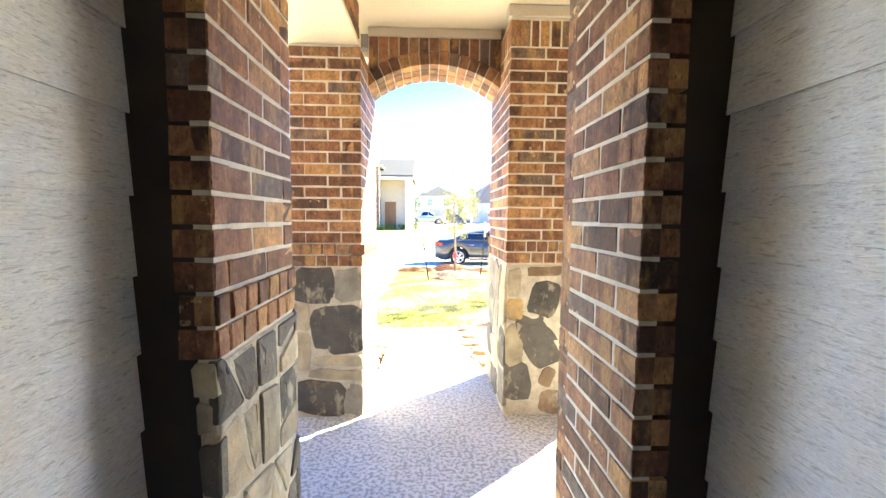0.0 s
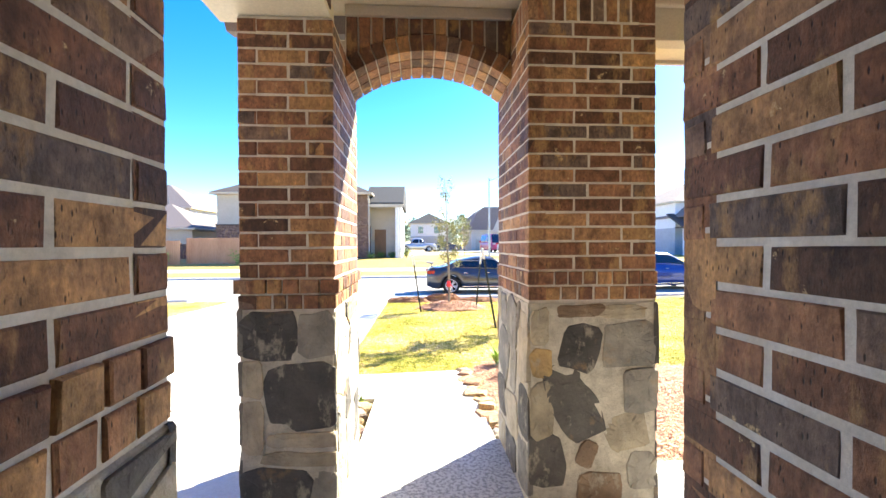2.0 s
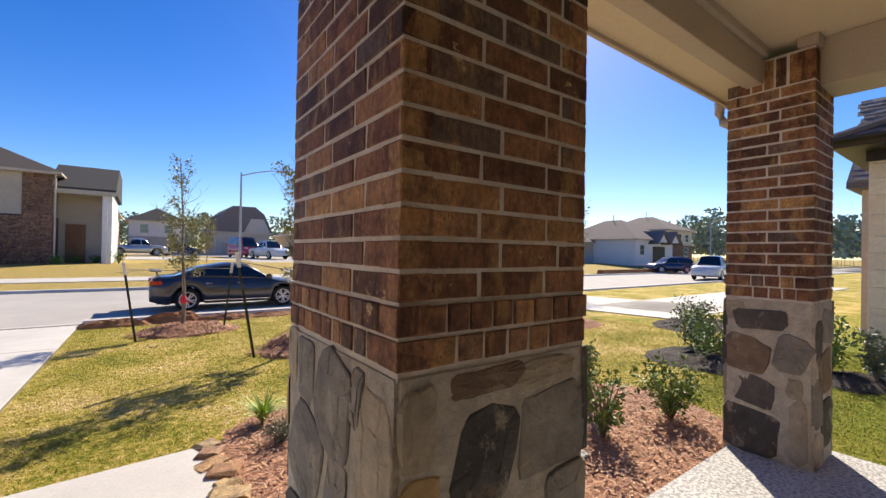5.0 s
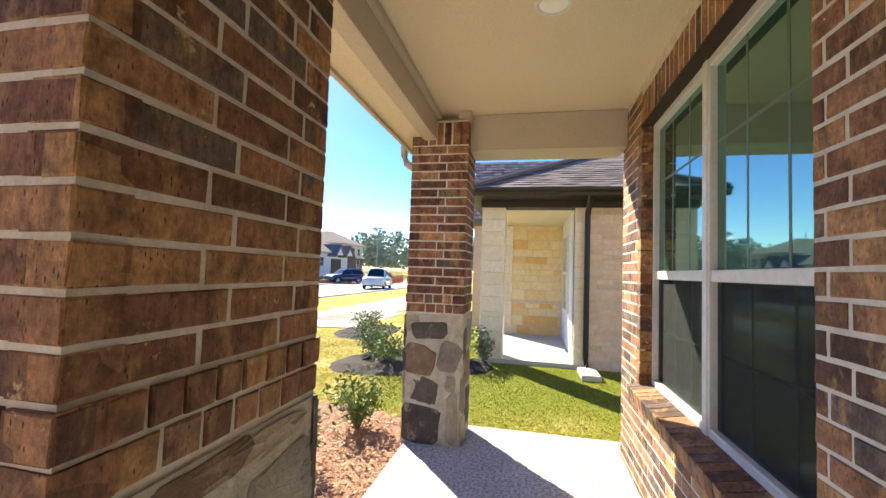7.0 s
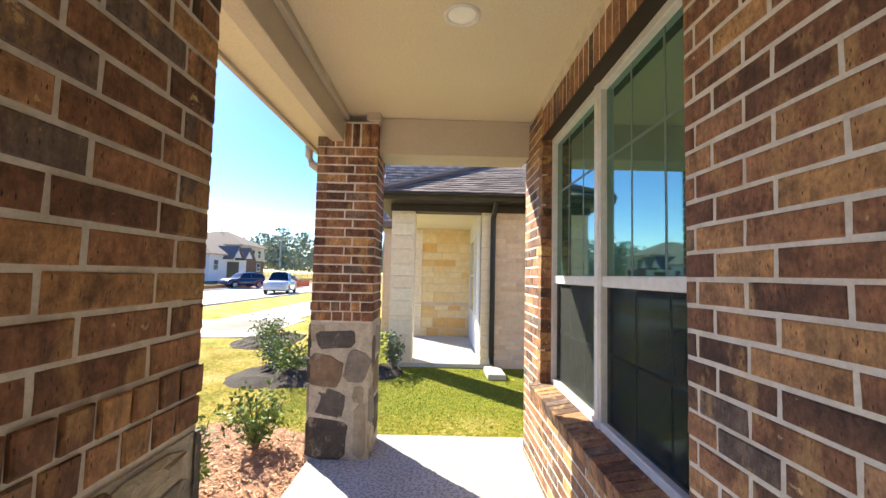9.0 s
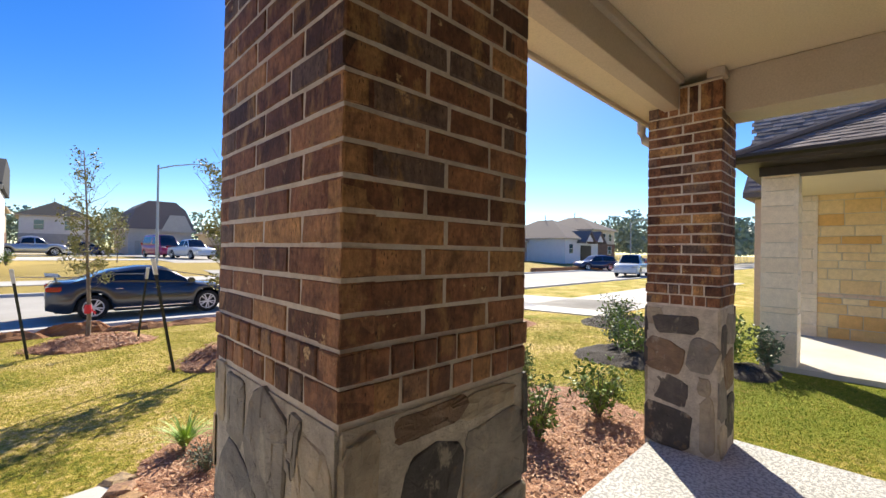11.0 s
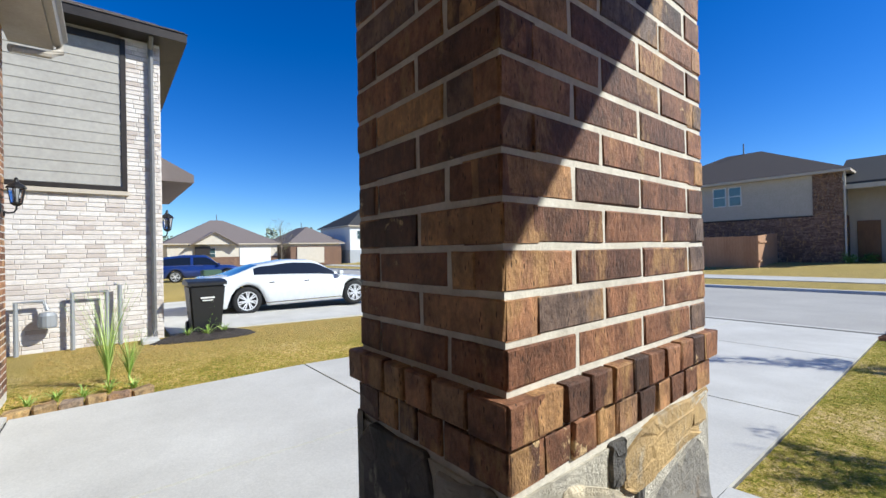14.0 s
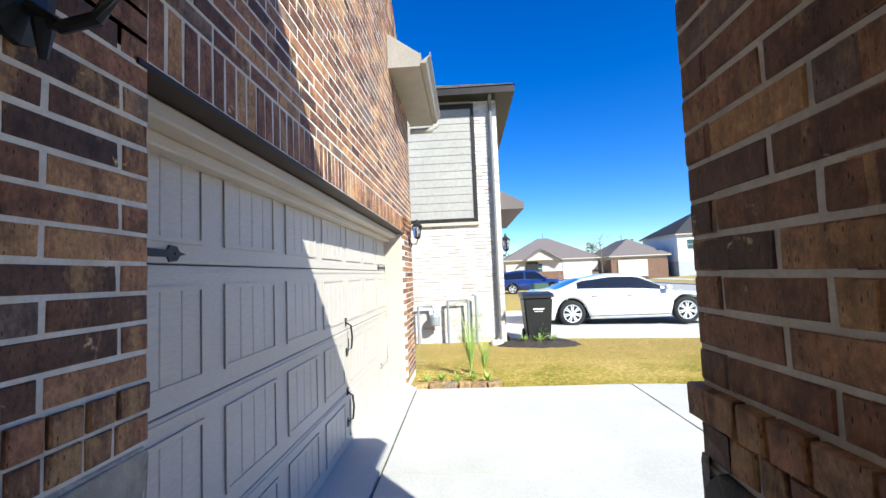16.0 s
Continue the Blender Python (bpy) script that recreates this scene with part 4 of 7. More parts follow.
structure("lintel_garage", bm, DARKTRIM, "dark steel lintel over the garage door", "lintel")


# wall lanterns
LAMPGLASS = glass("seeded lantern glass", (0.85, 0.9, 0.95), 0.05)


def lantern(at, turn, label, size=1.0):
    t = thing("wall_lantern", label, "wall lamp", at, "lanterns by the garages", turn=turn)
    t.matrix_world = t.matrix_world @ Matrix.Scale(size, 4)
    # local: the wall is at y = 0 and the lamp stands out along +y
    bm = bmesh.new()
    lathe(bm, [(0.0, 0.0), (0.055, 0.0), (0.055, 0.012), (0.03, 0.025), (0.0, 0.028)], 16, "y")
    for v in bm.verts:
        v.co.z *= 1.7
    part("back_plate", bm, BLACKMETAL, t)
    bm = bmesh.new()
    tube(bm, [(0, 0.02, -0.03), (0, 0.08, -0.07), (0, 0.14, -0.06), (0, 0.165, -0.02), (0, 0.165, 0.02)], 0.011, 8)
    tube(bm, [(0, 0.05, -0.06), (0, 0.05, -0.12)], [0.016, 0.006], 8)
    part("arm", bm, BLACKMETAL, t)
    bm = bmesh.new()
    lathe(bm, [(0.0, 0.0), (0.03, 0.005), (0.055, 0.03), (0.062, 0.045), (0.0, 0.05)], 12, "z", (0, 0.165, 0.02))
    part("base_cup", bm, BLACKMETAL, t)
    bm = bmesh.new()
    lathe(bm, [(0.056, 0.07), (0.085, 0.25)], 6, "z", (0, 0.165, 0.0))
    g = part("glass", bm, LAMPGLASS, t)
    for k in range(6):
        a = math.pi / 3 * k
        bm = bmesh.new()
        tube(bm, [(math.cos(a) * 0.06, 0.165 + math.sin(a) * 0.06, 0.06), (math.cos(a) * 0.09, 0.165 + math.sin(a) * 0.09, 0.26)], 0.006, 5)
        part("cage_bar", bm, BLACKMETAL, t)
    bm = bmesh.new()
    lathe(bm, [(0.10, 0.255), (0.103, 0.27), (0.07, 0.31), (0.03, 0.34), (0.018, 0.37), (0.022, 0.385), (0.0, 0.41)], 12, "z", (0, 0.165, 0))
    part("roof", bm, BLACKMETAL, t)
    return t


lantern((-0.80, 1.588, 2.03), 0, "black cast lantern on the brick beside the garage door", 1.2)
lantern((-6.35, 1.588, 1.98), 0, "black cast lantern on the far brick pier of the garage", 0.8)

# recessed ceiling light
t = thing("ceiling_light", "round white recessed ceiling light, switched off", "ceiling light", (2.09, 2.24, CEIL_Z))
bm = bmesh.new()
lathe(bm, [(0.095, 0.0), (0.095, -0.006), (0.085, -0.012), (0.072, -0.006), (0.072, 0.0)], 28)
part("trim_ring", bm, WHITE, t)
bm = bmesh.new()
lathe(bm, [(0.071, -0.004), (0.05, -0.008), (0.001, -0.009)], 28)
part("lens", bm, plain("white lamp lens", (0.9, 0.9, 0.88), 0.4), t)

# window in the porch wall: two double-hung units with a wide mullion
WY = 1.49
SCREEN, nt, b = nodes_of("dark insect mesh", 0.8)
b.inputs["Base Color"].default_value = (0.004, 0.006, 0.006, 1)
b.inputs["Alpha"].default_value = 0.5
win = thing("window_1", "white vinyl twin window with coated glass and drawn blinds", "window", kind="structure")
frames = [(1.30, 2.195), (2.215, 3.10)]
for xa, xb in frames:
    for x0, x1, z0, z1, y0, y1 in ((xa, xa + 0.028, WZ0, WZ1, WY - 0.06, WY + 0.02), (xb - 0.028, xb, WZ0, WZ1, WY - 0.06, WY + 0.02), (xa + 0.028, xb - 0.028, WZ1 - 0.045, WZ1, WY - 0.06, WY + 0.02),
                                   (xa + 0.028, xb - 0.028, WZ0, WZ0 + 0.05, WY - 0.06, WY + 0.02), (xa + 0.028, xb - 0.028, 1.42, 1.475, WY - 0.05, WY + 0.012)):
        part("window_frame", soft_box(x0, x1, y0, y1, z0, z1, 0.004), WHITE, win)
    for z0, z1, y in ((WZ0 + 0.05, 1.42, WY - 0.03), (1.475, WZ1 - 0.045, WY - 0.015)):
        bm = bmesh.new()
        box(bm, xa + 0.028, xb - 0.028, y - 0.004, y, z0, z1)
        part("pane", bm, GLASS, win, "green-tinted reflective pane")
    bm = bmesh.new()
    box(bm, xa + 0.03, xb - 0.03, WY - 0.016, WY - 0.0145, WZ0 + 0.05, 1.42)
    part("insect_screen", bm, SCREEN, win, "dark fine-mesh insect screen")
    GRILLE = bpy.data.materials.get("pale grille bars") or plain("pale grille bars", (0.10, 0.15, 0.12), 0.4)
    for z0, z1, y in ((WZ0 + 0.05, 1.42, WY - 0.03), (1.475, WZ1 - 0.045, WY - 0.015)):
        for f in (1 / 3, 2 / 3):
            xm = xa + 0.028 + (xb - xa - 0.056) * f
            part("grille_bar", soft_box(xm - 0.008, xm + 0.008, y - 0.002, y + 0.0012, z0, z1, 0.0005), GRILLE, win, "pale grille bar between the panes")
        zm = z0 + (z1 - z0) * (0.62 if z0 > 1 else 0.5)
        part("grille_bar", soft_box(xa + 0.03, xb - 0.03, y - 0.002, y + 0.001, zm - 0.008, zm + 0.008, 0.0005), GRILLE, win, "pale grille bar between the panes")
part("mullion", soft_box(2.178, 2.232, WY - 0.06, WY + 0.028, WZ0, WZ1, 0.004), WHITE, win)
part("window_sill", soft_box(1.30, 3.10, WY - 0.02, WY + 0.05, WZ0 - 0.035, WZ0, 0.006), WHITE, win)
# solid box, coloured dark to stand for the unlit room
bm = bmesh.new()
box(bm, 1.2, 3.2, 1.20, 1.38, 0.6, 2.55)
structure("wall_behind_window", bm, DARKTRIM, "dark box in place of the unlit room behind the window", "wall")
bm = bmesh.new()
box(bm, 1.28, 3.12, 1.50, 1.59, WZ1 - 0.003, WZ1 + 0.006)
structure("lintel_window", bm, DARKTRIM, "dark steel lintel over the window", "lintel")


# eave, gutter and downpipe elbow on the porch
def gutter(name, a, b, out, label, mat, size=0.11):
    """An ogee gutter from a to b; out is the way it faces."""
    a, b, out = Vector(a), Vector(b), Vector(out)
    prof = [(0, 0), (0, -size), (size * 0.55, -size), (size * 0.7, -size * 0.6), (size, -size * 0.3), (size, 0), (size * 0.93, 0), (size * 0.93, -size * 0.25), (size * 0.1, -size * 0.85), (size * 0.08, 0)]
    bm = bmesh.new()
    lo = [bm.verts.new(a + out * p + Vector((0, 0, q))) for p, q in prof]
    hi = [bm.verts.new(b + out * p + Vector((0, 0, q))) for p, q in prof]
    for k in range(len(prof)):
        bm.faces.new((lo[k], hi[k], hi[(k + 1) % len(prof)], lo[(k + 1) % len(prof)]))
    bm.faces.new(lo)
    bm.faces.new(hi[::-1])
    bmesh.ops.recalc_face_normals(bm, faces=bm.faces[:])
    return structure(name, bm, mat, label, "gutter")


gutter("gutter_porch", (1.1, 3.50, 2.72), (4.05, 3.50, 2.72), (0, 1, 0), "taupe eave gutter on the porch", TAUPE)
t = thing("downpipe", "taupe downpipe elbow at the porch corner", "downpipe", (3.82, 3.50, 2.45))
bm = bmesh.new()
tube(bm, [(0, 0.05, 0.17), (0, 0.05, 0.08), (0, 0.02, 0.0), (0, -0.06, -0.06), (0, -0.10, -0.14), (0, -0.11, -0.5), (0, -0.11, -2.4)], 0.036, 10)
part("pipe", bm, TAUPE, t)

# garage eave return
EAVE = simple("weathered taupe metal", (0.30, 0.265, 0.22), (0.35, 0.31, 0.26), 5, 0.5, 0.05)
bm = bmesh.new()
prism(bm, [(1.585, 4.0), (1.98, 4.0), (1.98, 4.16), (1.585, 4.44)], "x", -7.05, -5.0)
structure("eave_garage", bm, EAVE, "taupe boxed eave return with a gutter", "eave")
gutter("gutter_garage", (-7.05, 1.983, 4.17), (-5.0, 1.983, 4.17), (0, 1, 0), "taupe gutter along the garage eave", EAVE, 0.13)
t = thing("downpipe", "taupe downpipe elbow under the garage eave", "downpipe", (-7.02, 1.9, 3.98))
bm = bmesh.new()
tube(bm, [(0, 0.14, 0.12), (0, 0.14, -0.0), (0.1, 0.05, -0.10), (0.3, -0.26, -0.18)], 0.045, 8)
part("pipe", bm, EAVE, t)


# ---- plants ----
def leaf_material(name, c1, c2):
    m, nt, b = nodes_of(name, 0.55, 0.0, 0.35)
    rnd = nt.nodes.new("ShaderNodeNewGeometry").outputs["Random Per Island"]
    nt.links.new(ramp(nt, rnd, [(0.0, c1), (1.0, c2)]), b.inputs["Base Color"])
    return m


LEAF_OAK = leaf_material("dry olive oak leaves", (0.14, 0.165, 0.05), (0.40, 0.37, 0.15))
LEAF_SHRUB = leaf_material("glossy shrub leaves", (0.06, 0.13, 0.018), (0.26, 0.36, 0.08))
LEAF_BRIGHT = leaf_material("bright strap leaves", (0.18, 0.33, 0.04), (0.50, 0.60, 0.18))
LEAF_SPIRE = leaf_material("fresh evergreen leaves", (0.08, 0.15, 0.03), (0.24, 0.34, 0.09))
LEAF_GREY = leaf_material("grey-green needles", (0.08, 0.12, 0.07), (0.2, 0.25, 0.16))
# distance haze is mixed into these pale grey-green leaf colours
LEAF_WOOD_HAZE = leaf_material("far woodland leaves paled by haze", (0.19, 0.25, 0.19), (0.34, 0.40, 0.31))
BARK = simple("grey-brown bark", (0.16, 0.13, 0.10), (0.27, 0.22, 0.17), 30, 0.9, 0.7, stretch=(1, 1, 0.2), fine=4)
STEEL_DARK = simple("dark green steel post", (0.02, 0.025, 0.02), (0.04, 0.045, 0.035), 20, 0.6, 0.1)
WIRE = plain("grey guy wire", (0.3, 0.3, 0.3), 0.4, 0.8)


def leaves(pts, size, rng, mat, parent, name="crown", slim=0.5):
    vs, fs = [], []
    for p in pts:
        d = Vector((rng.gauss(0, 1), rng.gauss(0, 1), rng.gauss(0.2, 0.8))).normalized()
        e = d.orthogonal().normalized()
        e.rotate(Matrix.Rotation(rng.uniform(0, 6.28), 3, d))
        s = size * rng.uniform(0.6, 1.4)
        b = len(vs)
        p = Vector(p)
        n = d.cross(e) * s * 0.12
        vs += [p, p + d * s * 0.5 + e * s * slim * 0.5 + n, p + d * s, p + d * s * 0.5 - e * s * slim * 0.5 + n]
        fs.append((b, b + 1, b + 2, b + 3))
    me = bpy.data.meshes.new(name)
    me.from_pydata(vs, [], fs)
    me.materials.append(mat)
    ob = new(name, me)
    ob.parent = parent
    return ob


def sapling(at, height, spread, label, seed, leafy=900, bare_top=0.35, leaf=0.055, start=0.3, crown_mat=LEAF_OAK, trunk=0.03):
    rng = random.Random(seed)
    t = thing("tree", label, "tree", at, "young trees in the front yards")
    bm = bmesh.new()
    pts = [(rng.uniform(-0.02, 0.02) * k, rng.uniform(-0.02, 0.02) * k, height * k / 6) for k in range(7)]
    tube(bm, pts, [trunk * (1.25 - k / 6 * 1.05) for k in range(7)], 8)
    part("trunk", bm, BARK, t)
    bm = bmesh.new()
    spots = []
    n = int(26 + height * 4)
    for k in range(n):
        f = start + (0.97 - start) * k / n + rng.uniform(-0.02, 0.02)
        z = height * f
        base = Vector((pts[min(6, int(f * 6))][0], pts[min(6, int(f * 6))][1], z))
        a = k * 2.4 + rng.uniform(-0.4, 0.4)
        shape = math.sin(math.pi * min(1, max(0.12, (f - start) / (1 - start) * 0.8 + 0.2)))
        ln = spread * (0.35 + 0.75 * shape) * rng.uniform(0.65, 1.2)
        d = Vector((math.cos(a), math.sin(a), rng.uniform(0.5, 1.1)))
        mid = base + d.normalized() * ln * 0.5 + Vector((0, 0, -0.02))
        tip = base + d.normalized() * ln + Vector((0, 0, ln * 0.2))
        r = trunk * 0.33 * (1.1 - f * 0.6)
        tube(bm, [base, mid, tip], [r, r * 0.65, r * 0.25], 5, False)
        for e in range(3):
            q = base.lerp(tip, rng.uniform(0.35, 0.95))
            tw = q + Vector((rng.uniform(-1, 1), rng.uniform(-1, 1), rng.uniform(0.1, 1))).normalized() * ln * rng.uniform(0.2, 0.45)
            tube(bm, [q, tw], [r * 0.4, r * 0.15], 4, False)
            if f < 1 - bare_top or rng.random() < 0.22:
                for _ in range(max(1, int(leafy / n / 3))):
                    g = q.lerp(tw, rng.uniform(0.1, 1.05)) + Vector((rng.gauss(0, 1), rng.gauss(0, 1), rng.gauss(0, 1))) * 0.045
                    spots.append(g)
    part("branchwork", bm, BARK, t)
    if leafy:
        leaves(spots, leaf, rng, crown_mat, t)
    return t


def mound(name, at, rx, ry, h, mat, label, seed=0):
    rng = random.Random(seed)
    bm = bmesh.new()
    rings = []
    for i in range(7):
        f = i / 6
        r = 1 - f
        ring = []
        for j in range(26):
            a = 2 * math.pi * j / 26
            w = 1 + 0.10 * math.sin(3 * a + seed) + rng.uniform(-0.06, 0.06)
            x, y = math.cos(a) * rx * r * w, math.sin(a) * ry * r * w
            bump = (1 - math.cos(min(1, f * 1.8) * math.pi)) / 2
            z = h * bump * rng.uniform(0.6, 1.3) + (0 if f else -0.05)
            ring.append(bm.verts.new((at[0] + x, at[1] + y, gz(at[0] + x, at[1] + y) + 0.012 + z)))
        rings.append(ring)
    for r0, r1 in zip(rings, rings[1:]):
        for j in range(26):
            bm.faces.new((r0[j], r0[(j + 1) % 26], r1[(j + 1) % 26], r1[j]))
    bm.faces.new(rings[-1])
    return tagged(part(name, bm, mat), label, "mulch", "", "structure")


def chips(name, inside, x0, x1, y0, y1, n, mat, label, seed, size=0.04):
    """Loose shreds lying on the ground, past counting."""
    rng = random.Random(seed)
    vs, fs = [], []
    while len(fs) < n:
        x, y = rng.uniform(x0, x1), rng.uniform(y0, y1)
        if not inside(x, y):
            continue
        a, l, w = rng.uniform(0, 6.28), size * rng.uniform(0.5, 1.6), size * rng.uniform(0.12, 0.3)
        z = gz(x, y) + 0.045 + rng.uniform(0, 0.03)
        ca, sa, ti = math.cos(a), math.sin(a), rng.uniform(-0.35, 0.35)
        b = len(vs)
        for p, q in ((-l / 2, -w / 2), (l / 2, -w / 2), (l / 2, w / 2), (-l / 2, w / 2)):
            vs.append((x + ca * p - sa * q, y + sa * p + ca * q, z + ti * p + rng.uniform(0, 0.004)))
        fs.append((b, b + 1, b + 2, b + 3))
    me = bpy.data.meshes.new(name)
    me.from_pydata(vs, [], fs)
    me.materials.append(mat)
    return tagged(new(name, me), label, "mulch", "", "stuff")


def bed(name, poly, mat, label, lift=0.045):
    bm = bmesh.new()
    lo = [bm.verts.new((x, y, gz(x, y) - 0.08)) for x, y in poly]
    hi = [bm.verts.new((x, y, gz(x, y) + lift)) for x, y in poly]
    n = len(poly)
    for k in range(n):
        bm.faces.new((lo[k], lo[(k + 1) % n], hi[(k + 1) % n], hi[k]))
    bm.faces.new(hi)
    bmesh.ops.recalc_face_normals(bm, faces=bm.faces[:])
    return structure(name, bm, mat, label, "mulch bed")


BED = [(0.46, 3.80), (1.1, 3.80), (1.15, 3.36), (3.95, 3.36), (4.25, 3.9), (4.3, 4.5), (3.9, 5.05), (3.2, 5.5), (2.2, 5.75), (1.5, 6.0), (0.95, 6.15), (0.55, 5.75), (0.42, 5.3), (0.45, 4.4)]


def in_bed(x, y, poly=BED):
    inside = False
    for k in range(len(poly)):
        (x1, y1), (x2, y2) = poly[k], poly[k - 1]
        if (y1 > y) != (y2 > y) and x < (x2 - x1) * (y - y1) / (y2 - y1) + x1:
            inside = not inside
    return inside


bed("mulch_bed_front", BED, MULCH, "planting bed of shredded brown mulch beside the porch")
chips("mulch_shreds", in_bed, 0.4, 4.4, 3.3, 6.2, 9000, CHIP, "loose shreds of brown mulch in the planting bed", 11)


def strap_plant(at, label, seed, n=60, h=0.28):
    rng = random.Random(seed)
    t = thing("lily_turf", label, "plant", at, "plants in the beds")
    vs, fs = [], []
    for _ in range(n):
        a, ln, w = rng.uniform(0, 6.28), h * rng.uniform(0.7, 1.4), rng.uniform(0.008, 0.014)
        out = rng.uniform(0.25, 0.95)
        c, s = math.cos(a), math.sin(a)
        b = len(vs)
        for k in range(5):
            f = k / 4
            r = ln * out * f * (0.5 + 0.5 * f)
            z = ln * (f - 0.55 * out * f * f)
            ww = w * (1 - f * 0.85)
            vs += [(c * r - s * ww, s * r + c * ww, z), (c * r + s * ww, s * r - c * ww, z)]
        for k in range(4):
            fs.append((b + 2 * k, b + 2 * k + 1, b + 2 * k + 3, b + 2 * k + 2))
    me = bpy.data.meshes.new("foliage")
    me.from_pydata(vs, [], fs)
    me.materials.append(LEAF_BRIGHT)
    new("foliage", me).parent = t
    return t


def shrub(at, w, h, label, seed, n=420, mat=LEAF_SHRUB, leaf=0.05, name="shrub", slim=0.55):
    rng = random.Random(seed)
    t = thing(name, label, "shrub", at, "plants in the beds")
    bm = bmesh.new()
    spots = []
    for k in range(16):
        a = k * 2.4
        tip = Vector((math.cos(a) * w * rng.uniform(0.2, 0.5), math.sin(a) * w * rng.uniform(0.2, 0.5), h * rng.uniform(0.5, 1.0)))
        tube(bm, [(0, 0, -0.02), tip * 0.5 + Vector((0, 0, h * 0.08)), tip], [0.007, 0.005, 0.002], 5, False)
        for _ in range(n // 16):
            f = rng.uniform(0.25, 1.05)
            spots.append(tip * f + Vector((rng.gauss(0, 1), rng.gauss(0, 1), rng.gauss(0, 0.8))) * w * 0.10)
    part("branchwork", bm, BARK, t)
    leaves(spots, leaf, rng, mat, t, "foliage", slim)
    return t


def spire(at, w, h, label, seed, n=700, mat=LEAF_SHRUB):
    rng = random.Random(seed)
    t = thing("upright_shrub", label, "shrub", at, "plants in the beds")
    bm = bmesh.new()
    tube(bm, [(0, 0, -0.02), (0, 0, h)], [0.014, 0.003], 6)
    spots = []
    for k in range(40):
        z = h * (0.06 + 0.92 * k / 40)
        a = k * 2.4
        r = w * 0.5 * (1 - (z / h) ** 2) * rng.uniform(0.7, 1.1) + 0.02
        tip = Vector((math.cos(a) * r, math.sin(a) * r, z + r * 0.8))
        tube(bm, [(0, 0, z), tip], [0.004, 0.0015], 4, False)
        for _ in range(n // 40):
            spots.append(Vector((0, 0, z)).lerp(tip, rng.uniform(0.2, 1.1)) + Vector((rng.gauss(0, 1), rng.gauss(0, 1), rng.gauss(0, 1))) * 0.02)
    part("branchwork", bm, BARK, t)
    leaves(spots, 0.035, rng, mat, t, "foliage")
    return t


def on(x, y, up=0.04):
    return (x, y, gz(x, y) + up)


for k, (x, y) in enumerate(((0.83, 5.78), (1.14, 5.66), (3.12, 5.25), (3.42, 5.2), (3.85, 5.1), (2.55, 5.45))):
    strap_plant(on(x, y), "clump of bright green strap-leaved lily turf in mulch", 30 + k, 120, 0.25)
shrub(on(0.86, 5.32), 0.3, 0.2, "low grey-green needle-leaved shrub in mulch", 41, 500, LEAF_GREY, 0.035, "low_shrub", 0.2)
shrub(on(3.05, 5.0), 0.28, 0.17, "low grey-green needle-leaved shrub in mulch", 42, 400, LEAF_GREY, 0.035, "low_shrub", 0.2)
shrub(on(3.6, 4.9), 0.28, 0.17, "low grey-green needle-leaved shrub in mulch", 43, 400, LEAF_GREY, 0.035, "low_shrub", 0.2)
shrub(on(2.9, 3.98), 0.34, 0.5, "glossy green shrub in the mulch bed", 44, 380)
shrub(on(3.72, 3.86), 0.55, 0.48, "rounded glossy green shrub in the mulch bed", 45, 620)
spire(on(3.25, 4.35), 0.24, 0.6, "narrow upright evergreen shrub in the mulch bed", 46, 520, LEAF_SPIRE)
shrub(on(-0.68, 4.6, 0.0), 0.14, 0.10, "small green seedling beside the walk", 47, 60, LEAF_SHRUB, 0.05, "seedling")
# utility cover in the mulch
t = thing("valve_cover", "small round grey utility cover in the mulch", "utility cover", on(2.50, 3.92, 0.05))
bm = bmesh.new()
lathe(bm, [(0.0, -0.03), (0.085, -0.03), (0.085, 0.004), (0.078, 0.008), (0.072, 0.004), (0.0, 0.006)], 22)
part("lid", bm, plain("grey plastic lid", (0.16, 0.17, 0.18), 0.7), t)

# rough edging stones along the walk
EDGE_STONE = brick_material("ochre edging stone", [(0, (0.3, 0.22, 0.13)), (0.4, (0.42, 0.3, 0.15)), (0.7, (0.33, 0.17, 0.09)), (1, (0.26, 0.24, 0.21))], 0.8)


def edging(x, y, w, d, h, turn, seed):
    rng = random.Random(seed)
    bm = soft_box(-w / 2, w / 2, -d / 2, d / 2, -0.06, h, 0.018, 1)
    for v in bm.verts:
        v.co += Vector((rng.uniform(-1, 1), rng.uniform(-1, 1), rng.uniform(-1, 1))) * 0.013
    ob = part("edging_stone", bm, EDGE_STONE)
    ob.matrix_world = pose(x, y, gz(x, y) + 0.02, rng.uniform(-6, 6), rng.uniform(-6, 6), turn)
    return tagged(ob, "rough ochre and grey edging stone beside the walk", "stone", "edging stones along the walk")


for k in range(11):
    edging(0.50 + 0.03 * math.sin(k * 2.1) - 0.012 * k, 3.88 + k * 0.165, 0.15 + 0.03 * (k % 3), 0.15, 0.05 + 0.02 * (k % 2), 25 * math.sin(k * 3.3), 60 + k)
for k in range(5):
    edging(-0.64 + 0.02 * math.sin(k * 2.1), 3.86 + k * 0.16, 0.15, 0.15, 0.045, 30 * math.sin(k * 2.7), 80 + k)
for k in range(6):
    edging(-5.85 - 0.02 * (k % 2), 1.75 + k * 0.2, 0.13, 0.19, 0.06, 10 * math.sin(k * 2.7), 90 + k)

